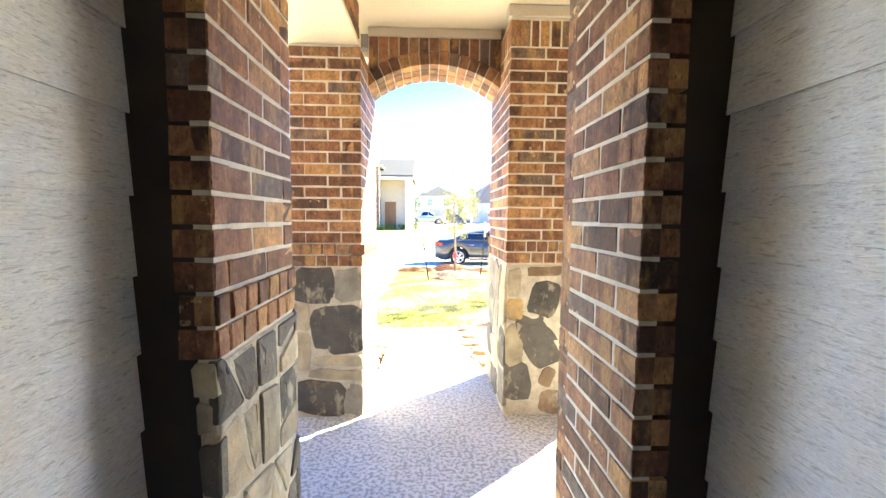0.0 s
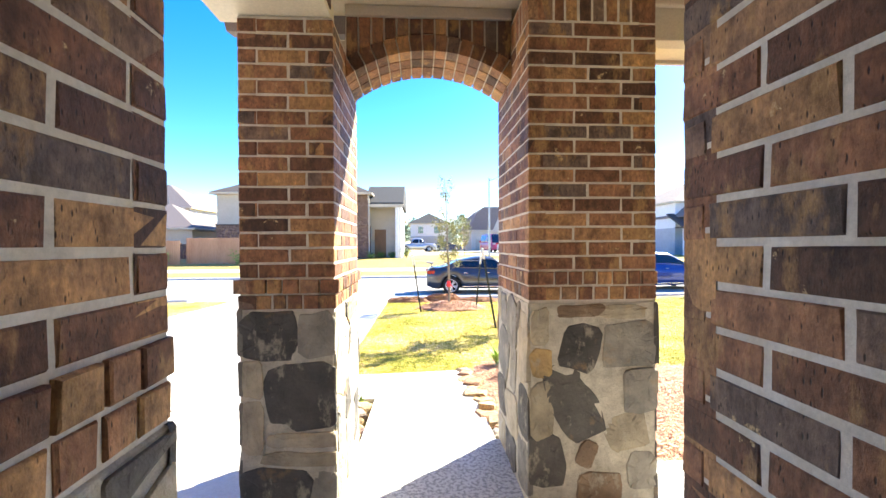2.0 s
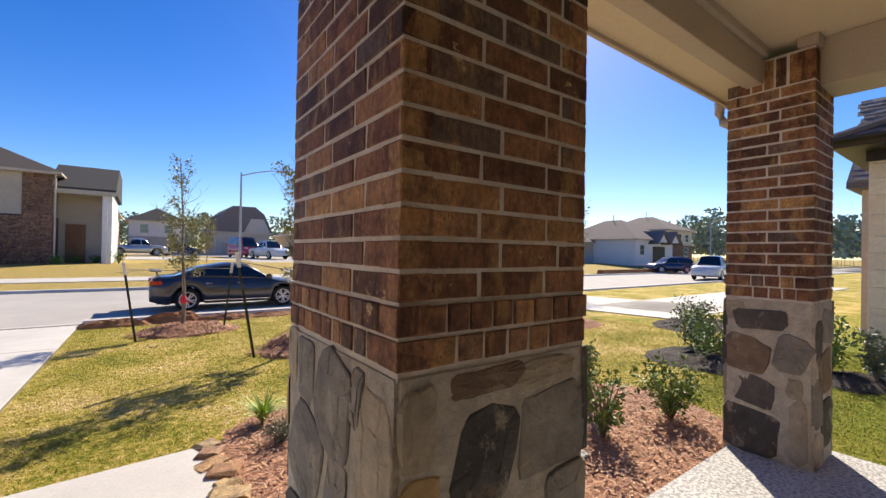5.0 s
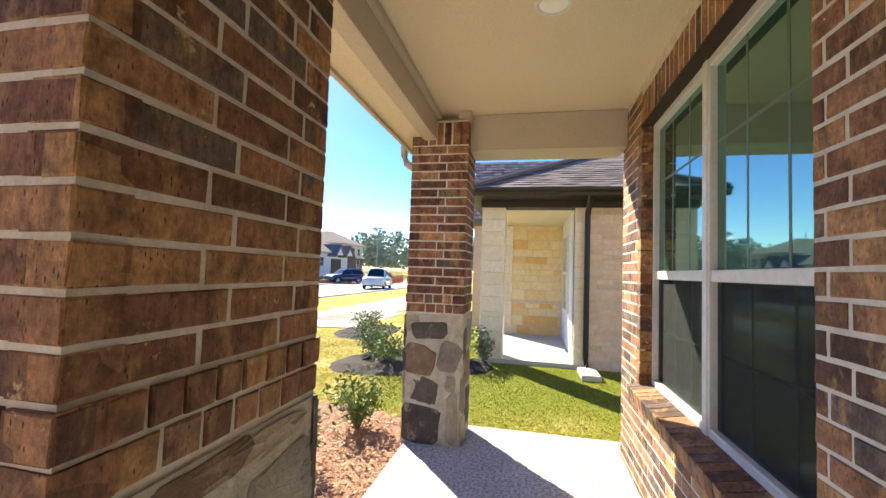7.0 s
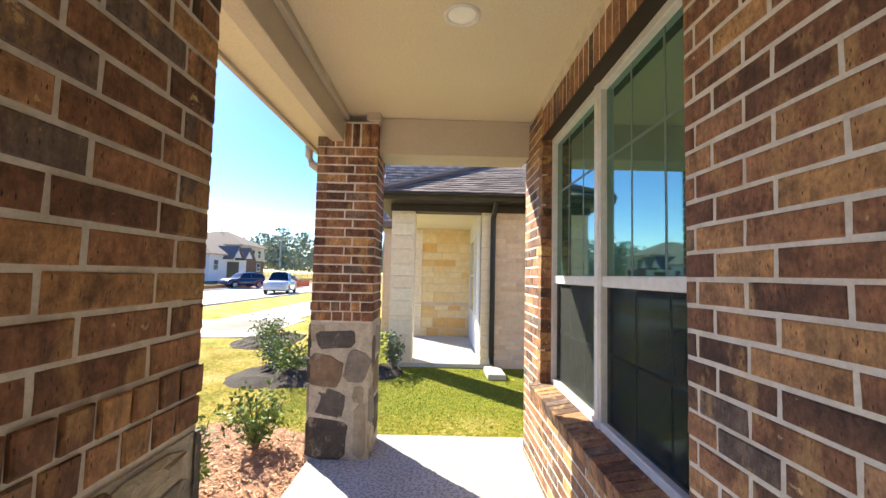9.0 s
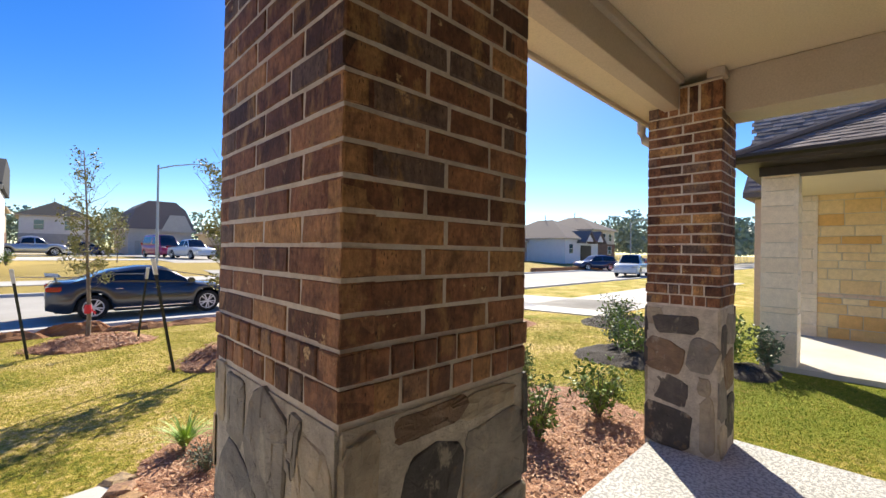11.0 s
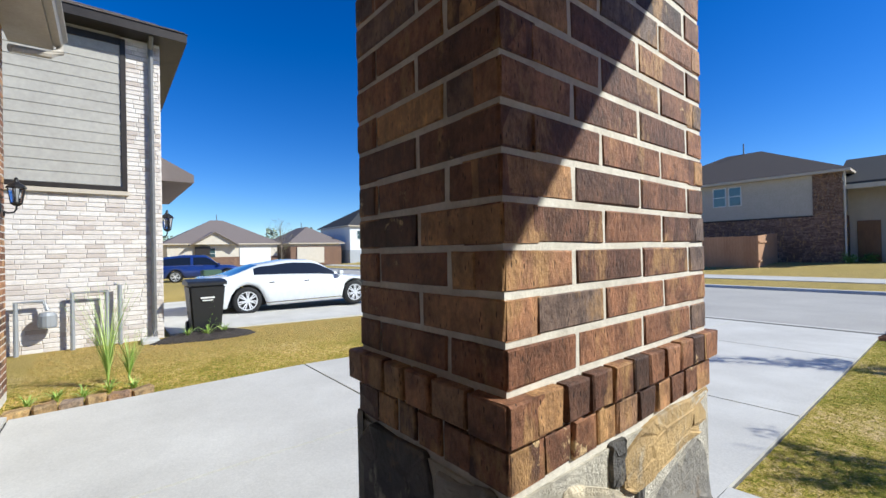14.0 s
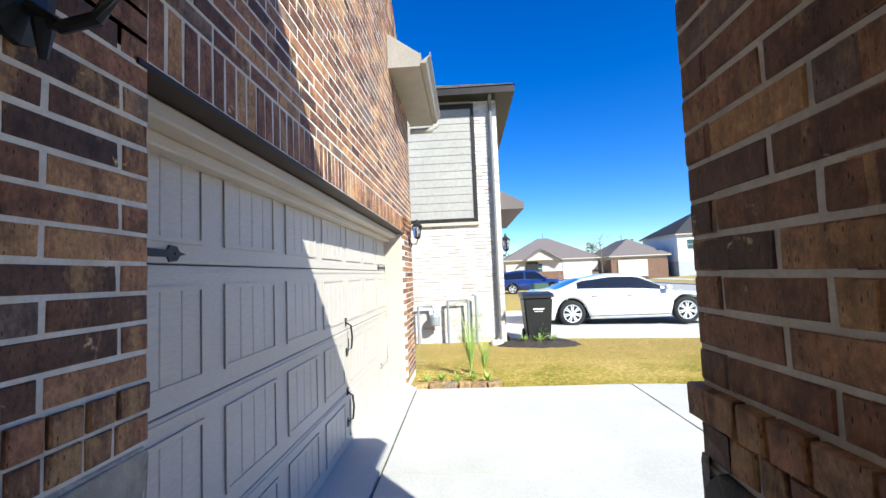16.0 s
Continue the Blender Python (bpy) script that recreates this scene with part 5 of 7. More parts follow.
# young trees with stakes
staked = sapling(on(0.68, 11.6, 0.02), 3.35, 0.5, "young oak with thin olive leaves and a bare top, staked", 101, 4200, 0.4, 0.05)
sapling(on(2.15, 8.75, 0.02), 3.2, 0.6, "young oak with thin olive leaves beside its mulch ring", 102, 5600, 0.3, 0.05)
sapling(on(9.5, 11.4, 0.02), 4.0, 0.6, "young oak with yellowing lower leaves", 103, 2600, 0.5, 0.06)
sapling(on(7.5, 7.9, 0.02), 3.0, 0.6, "bare young tree on the lawn", 104, 0, 0.3)
bm = bmesh.new()
lathe(bm, [(0.045, 0.55), (0.055, 0.58), (0.05, 0.66), (0.043, 0.70)], 10)
prism(bm, [(0.045, 0.60), (0.10, 0.52), (0.11, 0.56), (0.045, 0.64)], "y", -0.004, 0.004)
part("ribbon", bm, plain("red marking ribbon", (0.75, 0.03, 0.05), 0.5), staked, "red marking ribbon")
mound("mulch_ring_1", (0.75, 11.6), 0.95, 0.6, 0.14, MULCH, "ring of brown mulch round a young tree", 1)
mound("mulch_ring_2", (2.25, 8.75), 0.95, 0.65, 0.22, MULCH, "raised ring of brown mulch round a young tree", 2)
mound("mulch_ring_3", (9.5, 11.4), 0.8, 0.7, 0.1, MULCH, "ring of brown mulch round a young tree", 3)
mound("mulch_ring_4", (7.5, 7.9), 1.0, 0.7, 0.12, MULCH, "ring of dark mulch round a young tree", 4)
ring_ok = lambda cx, cy, rx, ry: (lambda x, y: ((x - cx) / rx) ** 2 + ((y - cy) / ry) ** 2 < 1)
for cx, cy, rx, ry, hh, sd in ((0.75, 11.6, 0.95, 0.6, 0.14, 14), (2.25, 8.75, 0.95, 0.65, 0.22, 15)):
    loose = chips("mulch_shreds", ring_ok(cx, cy, rx, ry), cx - 1, cx + 1, cy - 0.7, cy + 0.7, 1500, CHIP, "loose shreds of brown mulch round a young tree", sd, 0.06)
    for v in loose.data.vertices:
        f = min(1.0, (1 - math.sqrt(((v.co.x - cx) / rx) ** 2 + ((v.co.y - cy) / ry) ** 2)) * 1.8)
        v.co.z += hh * (1 - math.cos(max(0.0, f) * math.pi)) / 2 - 0.02
for k in range(7):
    mound("soil_bank_%d" % (k + 1), (-0.4 + k * 1.05, 13.35 + 0.12 * math.sin(k * 2)), 0.75, 0.28, 0.12 + 0.05 * math.sin(k * 1.7), SOIL, "low bank of dug clay soil along the street", 10 + k)


def stake(x, y, lean, h=1.45, towards=None):
    t = thing("tree_stake", "dark steel T-post tree stake with a guy wire", "stake", on(x, y, 0), "tree stakes")
    bm = bmesh.new()
    lx, ly = lean
    for w, d in ((0.018, 0.005), (0.005, 0.018)):
        v = box(bm, -w, w, -d, d, -0.15, h)
        for p in v:
            p.co.x += lx * p.co.z
            p.co.y += ly * p.co.z
    post = part("post", bm, STEEL_DARK, t)
    bm = bmesh.new()
    v = box(bm, -0.024, 0.024, -0.024, 0.024, h - 0.2, h + 0.012)
    for p in v:
        p.co.x += lx * p.co.z
        p.co.y += ly * p.co.z
    bmesh.ops.bevel(bm, geom=bm.edges[:], offset=0.006, segments=1, affect="EDGES")
    part("cap", bm, WHITE, post, "white painted top")
    if towards:
        bm = bmesh.new()
        e = Vector(towards) - Vector((x, y, gz(x, y)))
        tube(bm, [(lx * h * 0.92, ly * h * 0.92, h * 0.92), e], 0.006, 5)
        part("guy_wire", bm, WIRE, t)
    return t


stake(-0.05, 11.0, (-0.14, 0.0), 1.35, on(0.68, 11.6, 1.2))
stake(1.36, 11.4, (0.10, 0.0), 1.35, on(0.68, 11.6, 1.25))
stake(1.34, 8.56, (-0.17, 0.0), 1.5, on(2.15, 8.75, 1.2))
stake(2.95, 9.1, (0.15, 0.0), 1.4, on(2.15, 8.75, 1.2))
stake(8.7, 10.6, (0.1, 0.05), 1.3)
stake(6.6, 8.0, (-0.12, 0.05), 1.35)
stake(6.75, 8.45, (-0.18, 0.0), 1.35)
for x, y, c in ((5.78, 8.28, (0.85, 0.12, 0.03)), (6.3, 8.0, (0.85, 0.45, 0.04))):
    t = thing("marker_flag", "small bright utility marker flag in the lawn", "flag", on(x, y, 0), "marker flags")
    bm = bmesh.new()
    tube(bm, [(0, 0, -0.05), (0.01, 0, 0.22)], 0.003, 5)
    part("wire", bm, WIRE, t)
    bm = bmesh.new()
    prism(bm, [(0.01, 0.11), (0.10, 0.10), (0.11, 0.16), (0.01, 0.21)], "y", -0.001, 0.001)
    part("flag", bm, plain("flag plastic %.2f" % c[1], c, 0.6), t)


# grass tufts on the near lawns, past counting
def grass(name, n, x0, x1, y0, y1, keep, seed, label, mat=GRASS):
    rng = random.Random(seed)
    vs, fs = [], []
    while len(fs) < n:
        x, y = rng.uniform(x0, x1), rng.uniform(y0, y1)
        if not keep(x, y):
            continue
        h, a = rng.uniform(0.006, 0.022), rng.uniform(0, 6.28)
        w = rng.uniform(0.0025, 0.006)
        dx, dy = rng.uniform(-0.035, 0.035), rng.uniform(-0.035, 0.035)
        z = gz(x, y)
        b = len(vs)
        vs += [(x - math.cos(a) * w, y - math.sin(a) * w, z - 0.003), (x + math.cos(a) * w, y + math.sin(a) * w, z - 0.003), (x + dx, y + dy, z + h)]
        fs.append((b, b + 1, b + 2))
    me = bpy.data.meshes.new(name)
    me.from_pydata(vs, [], fs)
    me.materials.append(mat)
    return tagged(new(name, me), label, "grass", "", "stuff")


def lawn_ok(x, y):
    if in_bed(x, y) or (x < 0.45 and y < 5.55) or (x < 1.3 and y < 3.8):
        return False
    if x < 4.0 and y < 3.4:
        return False
    return True


grass("grass_front", 150000, -1.0, 9.0, 3.0, 13.6, lawn_ok, 21, "short blades of patchy green and straw grass")
grass("grass_east", 60000, 3.97, 9.0, -2.0, 4.6, lambda x, y: not in_bed(x, y) and not (x > 7.1 and y < 3.2), 22, "short blades of green grass between the houses", GRASS_GREEN)
grass("grass_west", 45000, -9.5, -5.7, 1.6, 9.0, lambda x, y: True, 23, "short blades of straw-coloured grass", GRASS_STRAW)


# ---- neighbour houses ----
LIMEJOINT = simple("cream stone joints", (0.62, 0.55, 0.45), (0.7, 0.63, 0.53), 10, 0.9, 0.2)
PALE_MORTAR = simple("pale brick joints", (0.66, 0.62, 0.57), (0.74, 0.7, 0.65), 10, 0.9, 0.2)
BEIGE = simple("beige stucco", (0.55, 0.49, 0.40), (0.61, 0.55, 0.46), 3, 0.85, 0.15, fine=30)
WHITEBOARD = simple("white painted boards", (0.70, 0.71, 0.73), (0.77, 0.78, 0.79), 2, 0.7, 0.1)
GREYBOARD = simple("grey-blue painted boards", (0.36, 0.38, 0.41), (0.43, 0.45, 0.48), 2, 0.7, 0.1)
TANBOARD = simple("tan painted boards", (0.46, 0.40, 0.31), (0.51, 0.45, 0.36), 2, 0.7, 0.1)
TAUPEBOARD = simple("greige lap boards", (0.36, 0.335, 0.30), (0.41, 0.385, 0.345), 2, 0.7, 0.1)
GUTTER_DARK = simple("dark bronze metal", (0.03, 0.024, 0.02), (0.045, 0.036, 0.03), 8, 0.45, 0.03, metal=0.4)
GUTTER_GREY = simple("grey metal pipe", (0.16, 0.155, 0.15), (0.2, 0.195, 0.19), 8, 0.45, 0.03, metal=0.3)
WINGLASS = plain("dark far window glass", (0.05, 0.09, 0.10), 0.05, 0.0, 1.0)
FENCEWOOD = simple("cedar fence boards", (0.38, 0.20, 0.11), (0.50, 0.29, 0.17), 1.5, 0.85, 0.3, stretch=(1, 1, 0.2), fine=12)
DOORWOOD = simple("stained wood door", (0.19, 0.09, 0.035), (0.26, 0.13, 0.05), 6, 0.5, 0.2, stretch=(1, 1, 0.15))


def block_rows(length, z0, z1, h, w, rng, vary=0.3, joint=0.012):
    rows, z, k = [], z0, 0
    while z < z1 - 0.02:
        hh = min(h * (1 + rng.uniform(-vary, vary)), z1 - z)
        s = -w * rng.uniform(0.1, 0.6)
        while s < length:
            ww = w * (1 + rng.uniform(-vary, vary))
            a, b = max(0, s), min(length, s + ww - joint)
            if b - a > 0.03:
                rows.append((a, b - a, z, hh - joint))
            s += ww
        z += hh
        k += 1
    return rows


def shingle_slope(parent, a, b, c, d, mat, rows, cols, rng, part_name="shingle_cover"):
    """Shingle tabs on the slope between the eave a-b and the top d-c."""
    a, b, c, d = (Vector(v) for v in (a, b, c, d))
    up = (b - a).cross(d - a).normalized()
    if up.z < 0:
        up = -up
    vs, fs = [], []
    for r in range(rows):
        f0, f1 = r / rows, min(1.0, (r + 1.25) / rows)
        l0, r0, l1, r1 = a.lerp(d, f0), b.lerp(c, f0), a.lerp(d, f1), b.lerp(c, f1)
        n = max(1, int(cols * (r0 - l0).length / max(0.01, (b - a).length)))
        off = rng.random()
        for k in range(-1, n + 1):
            g0, g1 = max(0, (k + off) / n), min(1, (k + off + 0.97) / n)
            if g1 <= g0 + 0.02:
                continue
            i = len(vs)
            lift = 0.012 + rng.choice((0, 0, 0.006))
            vs += [l0.lerp(r0, g0) + up * lift, l0.lerp(r0, g1) + up * lift, l1.lerp(r1, g1) + up * 0.002, l1.lerp(r1, g0) + up * 0.002]
            vs += [l0.lerp(r0, g0), l0.lerp(r0, g1)]
            fs += [(i, i + 1, i + 2, i + 3), (i + 4, i + 5, i + 1, i)]
    me = bpy.data.meshes.new(part_name)
    me.from_pydata(vs, [], fs)
    me.materials.append(mat)
    ob = new(part_name, me)
    ob.parent = parent
    ob["kind"] = "stuff"
    return ob


def hip_roof(parent, x0, x1, y0, y1, z, pitch, mat, over=0.45, ridge_axis="x", thick=0.16, name="roof", fascia=TAUPE):
    x0, x1, y0, y1 = x0 - over, x1 + over, y0 - over, y1 + over
    w = min(x1 - x0, y1 - y0) / 2
    h = w * pitch
    if x1 - x0 >= y1 - y0:
        r = [(x0 + w, (y0 + y1) / 2, z + h), (x1 - w, (y0 + y1) / 2, z + h)]
    else:
        r = [((x0 + x1) / 2, y0 + w, z + h), ((x0 + x1) / 2, y1 - w, z + h)]
    bm = bmesh.new()
    e = [bm.verts.new(p) for p in ((x0, y0, z), (x1, y0, z), (x1, y1, z), (x0, y1, z))]
    t = [bm.verts.new(p) for p in r]
    if x1 - x0 >= y1 - y0:
        fs = ((e[0], e[1], t[1], t[0]), (e[1], e[2], t[1]), (e[2], e[3], t[0], t[1]), (e[3], e[0], t[0]))
    else:
        fs = ((e[0], e[1], t[0]), (e[1], e[2], t[1], t[0]), (e[2], e[3], t[1]), (e[3], e[0], t[0], t[1]))
    for f in fs:
        bm.faces.new(f)
    ob = part(name, bm, mat, parent)
    bm = bmesh.new()
    box(bm, x0 + 0.02, x1 - 0.02, y0 + 0.02, y1 - 0.02, z - thick, z - 0.004)
    part("fascia", bm, fascia, ob)
    return e and (x0, x1, y0, y1, h)


def gable(parent, axis, a0, a1, b0, b1, z, pitch, mat, wall_mat, over=0.35):
    """A gable roof with its ridge along the axis."""
    mid, h = (b0 + b1) / 2, (b1 - b0) / 2 * pitch
    bm = bmesh.new()
    o = over
    prism(bm, [(b0 - o, z - o * pitch), (mid, z + h), (b1 + o, z - o * pitch), (b1 + o, z - o * pitch + 0.14), (mid, z + h + 0.15), (b0 - o, z - o * pitch + 0.14)], axis, a0 - o, a1 + o)
    r = part("roof", bm, mat, parent)
    bm = bmesh.new()
    prism(bm, [(b0, z - 0.05), (b1, z - 0.05), (mid, z + h)], axis, a0, a1)
    part("gable_wall", bm, wall_mat, parent)


def far_window(parent, axis, pos, face, s0, s1, z0, z1, frame_mat=WHITE):
    """A framed window on a wall; axis is the wall's normal axis, face the side it looks to."""
    t = 0.06
    bm = bmesh.new()
    rects = [(s0 - t, s1 + t, z1, z1 + t), (s0 - t, s1 + t, z0 - t, z0), (s0 - t, s0, z0, z1), (s1, s1 + t, z0, z1), (s0, s1, (z0 + z1) / 2 - 0.025, (z0 + z1) / 2 + 0.025)]
    lo, hi = sorted((pos - face * 0.02, pos + face * 0.05))
    for a, b, c, d in rects:
        if axis == "y":
            box(bm, a, b, lo, hi, c, d)
        else:
            box(bm, lo, hi, a, b, c, d)
    w = part("window", bm, frame_mat, parent)
    bm = bmesh.new()
    lo, hi = sorted((pos - face * 0.02, pos + face * 0.02))
    if axis == "y":
        box(bm, s0, s1, lo, hi, z0, z1)
    else:
        box(bm, lo, hi, s0, s1, z0, z1)
    part("pane", bm, WINGLASS, w)


# house to the west: whitewashed brick below, lap boards above
rng = random.Random(5)
X = -9.6
west = thing("house", "two-storey house in whitewashed brick with greige boards upstairs", "house")
bm = bmesh.new()
box(bm, -22, X - 0.012, -12, 3.2, -0.3, 5.45)
part("wall", bm, PALE_MORTAR, west)
lay_joined(west, (X, -2.0), (0, 1), block_rows(5.2, -0.12, 2.62, 0.082, 0.26, rng, 0.04), PALE_BRICK)
lay_joined(west, (X, 2.68), (0, 1), block_rows(0.52, 2.62, 5.4, 0.082, 0.26, rng, 0.04), PALE_BRICK)
lay_joined(west, (X, 3.2), (-1, 0), block_rows(4.0, -0.12, 5.4, 0.082, 0.26, rng, 0.04), PALE_BRICK)
z = 2.72
while z < 5.32:
    bm = bmesh.new()
    prism(bm, [(X - 0.02, z), (X + 0.014, z), (X + 0.003, z + 0.2), (X - 0.02, z + 0.2)], "y", -3.0, 2.60)
    part("board", bm, TAUPEBOARD, west)
    z += 0.185
for x0, x1, y0, y1, z0, z1, m in ((X, X + 0.035, 2.60, 2.68, 2.62, 5.4, GUTTER_DARK), (X, X + 0.05, -3, 2.68, 2.63, 2.71, GUTTER_DARK), (X, X + 0.06, -3, 2.70, 2.55, 2.625, TAUPE), (X, X + 0.03, -3, 2.6, 5.28, 5.4, GUTTER_DARK)):
    part("trim", soft_box(x0, x1, y0, y1, z0, z1, 0.004), m, west)
hip_roof(west, -22, X, -12, 3.2, 5.62, 0.5, SHINGLE, 0.42, fascia=GUTTER_DARK)
shingle_slope(west, (X + 0.42, -3, 5.62), (X + 0.42, 3.62, 5.62), (X - 0.58, 2.62, 6.12), (X - 0.58, -3, 6.12), SHINGLE, 7, 22, rng)
bm = bmesh.new()
tube(bm, [(X + 0.30, 3.05, 5.5), (X + 0.2, 3.05, 5.42), (X + 0.06, 3.05, 5.3), (X + 0.06, 3.05, 0.1), (X + 0.16, 3.05, -0.06)], 0.045, 6)
part("downpipe", bm, GUTTER_GREY, west)
bm = bmesh.new()
prism(bm, [(3.2, 2.9), (3.75, 2.9), (3.75, 3.05), (3.2, 3.35)], "x", -14, X - 0.1)
part("porch_roof", bm, SHINGLE, west)
t = thing("splash_block", "pale concrete splash block under a downpipe", "splash block", (X + 0.35, 3.05, -0.08))
part("block", soft_box(-0.2, 0.2, -0.13, 0.13, -0.03, 0.05, 0.015), CONCRETE, t)
lantern((X - 0.2, 3.205, 1.9), 0, "black cast lantern on the neighbour's front wall", 1.1)
west.location.y = 0.09
# gas meter and pipes on that wall
t = thing("gas_meter", "grey gas meter with looped pipes on the brick wall", "meter", (X, 1.45, -0.1))
PIPEGREY = plain("grey painted pipe", (0.30, 0.31, 0.32), 0.5, 0.2)
bm = bmesh.new()
lathe(bm, [(0.0, 0.0), (0.11, 0.0), (0.12, 0.03), (0.12, 0.2), (0.09, 0.25), (0.0, 0.26)], 14, "z", (0.2, 0.25, 0.42))
part("meter_body", bm, PIPEGREY, t)
for pts in ([(0.15, -0.12, 0), (0.15, -0.12, 0.85), (0.15, 0.2, 0.85), (0.18, 0.25, 0.7)], [(0.15, 0.55, 0), (0.15, 0.55, 0.95), (0.15, 1.0, 0.95), (0.15, 1.0, 0.0)], [(0.15, 1.18, 0), (0.15, 1.18, 1.05), (0.15, 1.1, 1.08)]):
    bm = bmesh.new()
    tube(bm, pts, 0.032, 8)
    part("pipe", bm, PIPEGREY, t)

# neighbour's driveway, bin and bed
sheet("driveway_west", [-16.5, -13, -9.75], [3.4, 4.5, 7, 10, 14.2], CONCRETE, 0.03, "pale concrete driveway of the next house", "driveway", 0.05)
mound("mulch_bed_west", (-9.1, 3.95), 0.55, 0.95, 0.08, DARKMULCH, "bed of dark mulch at the corner of the next house", 31)
for k, (x, y) in enumerate(((-9.0, 3.6), (-9.0, 4.2), (-8.9, 3.9))):
    strap_plant(on(x, y), "small yellow-green strap-leaved plant in dark mulch", 130 + k, 40, 0.22)
spire(on(-9.25, 4.05), 0.2, 0.8, "narrow young evergreen in dark mulch", 134, 300)


def tall_grass(at, h, label, seed):
    rng = random.Random(seed)
    t = thing("ornamental_grass", label, "plant", at)
    vs, fs = [], []
    for _ in range(80):
        a, ln = rng.uniform(0, 6.28), h * rng.uniform(0.5, 1.1)
        c, s, o = math.cos(a), math.sin(a), rng.uniform(0.1, 0.5)
        b = len(vs)
        for k in range(5):
            f = k / 4
            w = 0.005 * (1 - f * 0.8)
            r = ln * o * f * f
            vs += [(c * r - s * w, s * r + c * w, ln * f), (c * r + s * w, s * r - c * w, ln * f)]
        for k in range(4):
            fs.append((b + 2 * k, b + 2 * k + 1, b + 2 * k + 3, b + 2 * k + 2))
    me = bpy.data.meshes.new("foliage")
    me.from_pydata(vs, [], fs)
    me.materials.append(LEAF_BRIGHT)
    new("foliage", me).parent = t


tall_grass(on(-6.45, 2.45, 0), 1.15, "tall thin ornamental grass beside the garage", 140)
tall_grass(on(-6.5, 2.65, 0), 0.6, "small thin ornamental grass beside the garage", 141)
for k in range(5):
    strap_plant(on(-6.1 - 0.1 * (k % 2), 1.8 + k * 0.22, 0), "low green strap-leaved plant by the edging stones", 150 + k, 40, 0.15)

# house to the east: cream stone porch, blush brick, hipped shingle roof
X = 7.25
east = thing("house", "single-storey house with a cream stone porch and shingle hip roof", "house")
bm = bmesh.new()
box(bm, X + 0.012, 22, -14, 1.40, -0.3, 2.7)
box(bm, 10.45, 22, 1.3, 3.1, -0.3, 2.7)
part("wall", bm, LIMEJOINT, east)
lay_joined(east, (X, 1.40), (0, -1), block_rows(6.0, -0.12, 2.6, 0.082, 0.26, rng, 0.05), PINK_BRICK, "brickwork")
lay_joined(east, (X, 1.62), (0, -1), block_rows(0.22, -0.12, 2.6, 0.19, 0.5, rng, 0.1), LIMESTONE, "stonework", 0.05)
bm = bmesh.new()
box(bm, X + 0.02, X + 0.45, 1.38, 1.60, -0.3, 2.65)
part("pier_core", bm, LIMEJOINT, east)
for px in (X, 10.4):
    bm = bmesh.new()
    box(bm, px + 0.015, px + 0.40, 2.795, 3.165, -0.3, 2.62)
    pil = part("pillar", bm, LIMEJOINT, east, "cream stone pillar with a grey band")
    for o, u, ln in (((px, 3.18), (0, -1), 0.40), ((px, 2.78), (1, 0), 0.42), ((px + 0.42, 3.18), (-1, 0), 0.42)):
        r2 = block_rows(ln, -0.10, 0.68, 0.26, 1.0, rng, 0.15) + block_rows(ln, 0.68, 0.76, 0.08, 1.0, rng, 0) + block_rows(ln, 0.76, 2.6, 0.22, 0.7, rng, 0.25)
        for s, w, zz, h in r2:
            lay(pil, o, u, s, w, zz, h, 0.0, "stone", LIMESTONE, 0.05)
back = block_rows(1.95, -0.05, 0.72, 0.20, 0.42, rng, 0.3) + block_rows(1.95, 0.80, 2.62, 0.20, 0.42, rng, 0.3)
lay_joined(east, (10.44, 3.1), (0, -1), block_rows(1.95, 0.73, 0.795, 0.07, 0.2, rng, 0.1), PINK_BRICK, "brick_band", 0.04)
for s, w, zz, h in back:
    lay(east, (10.44, 3.1), (0, -1), s, w, zz, h, 0.0, "stone", TAN_LIMESTONE, 0.04)
bm = bmesh.new()
box(bm, X + 0.30, 10.5, 1.38, 1.60, -0.1, 2.66)
part("side_wall", bm, WHITEBOARD, east)
bm = bmesh.new()
box(bm, X - 0.02, 10.5, 1.4, 3.15, -0.15, -0.03)
part("porch_slab", bm, CONCRETE, east)
far_window(east, "y", 1.60, 1, 8.5, 9.6, 0.75, 2.2)
bm = bmesh.new()
box(bm, X + 0.3, 10.5, 1.3, 3.16, 2.61, 2.69)
part("porch_ceiling", bm, CEIL, east)
bm = bmesh.new()
box(bm, X - 0.04, X + 0.3, -6, 3.2, 2.56, 2.70)
part("beam", bm, GUTTER_DARK, east)
hip_roof(east, X, 22, -14, 3.0, 2.78, 0.5, SHINGLE, 0.45, thick=0.1, fascia=GUTTER_DARK)
shingle_slope(east, (X - 0.45, -4.0, 2.78), (X - 0.45, 3.45, 2.78), (X + 1.55, 1.45, 3.78), (X + 1.55, -4.0, 3.78), SHINGLE, 15, 30, rng)
bm = bmesh.new()
prism(bm, [(11.05, 2.72), (11.05, 2.83), (13.6, 5.03), (16.15, 2.83), (16.15, 2.72)], "y", -6.0, 4.05)
part("wing_roof", bm, SHINGLE, east)
bm = bmesh.new()
box(bm, 11.5, 15.7, 3.1, 3.9, -0.3, 2.72)
part("rear_wall", bm, PINK_BRICK, east)
shingle_slope(east, (11.03, -2, 2.85), (11.03, 3.95, 2.85), (13.6, 4.3, 5.06), (13.6, -2, 5.06), SHINGLE, 18, 30, rng)
bm = bmesh.new()
tube(bm, [(X - 0.45, 3.45, 2.82), (X + 1.55, 1.45, 3.82), (X + 4.0, -1.0, 5.05)], 0.05, 6)
part("hip_cap", bm, SHINGLE, east)
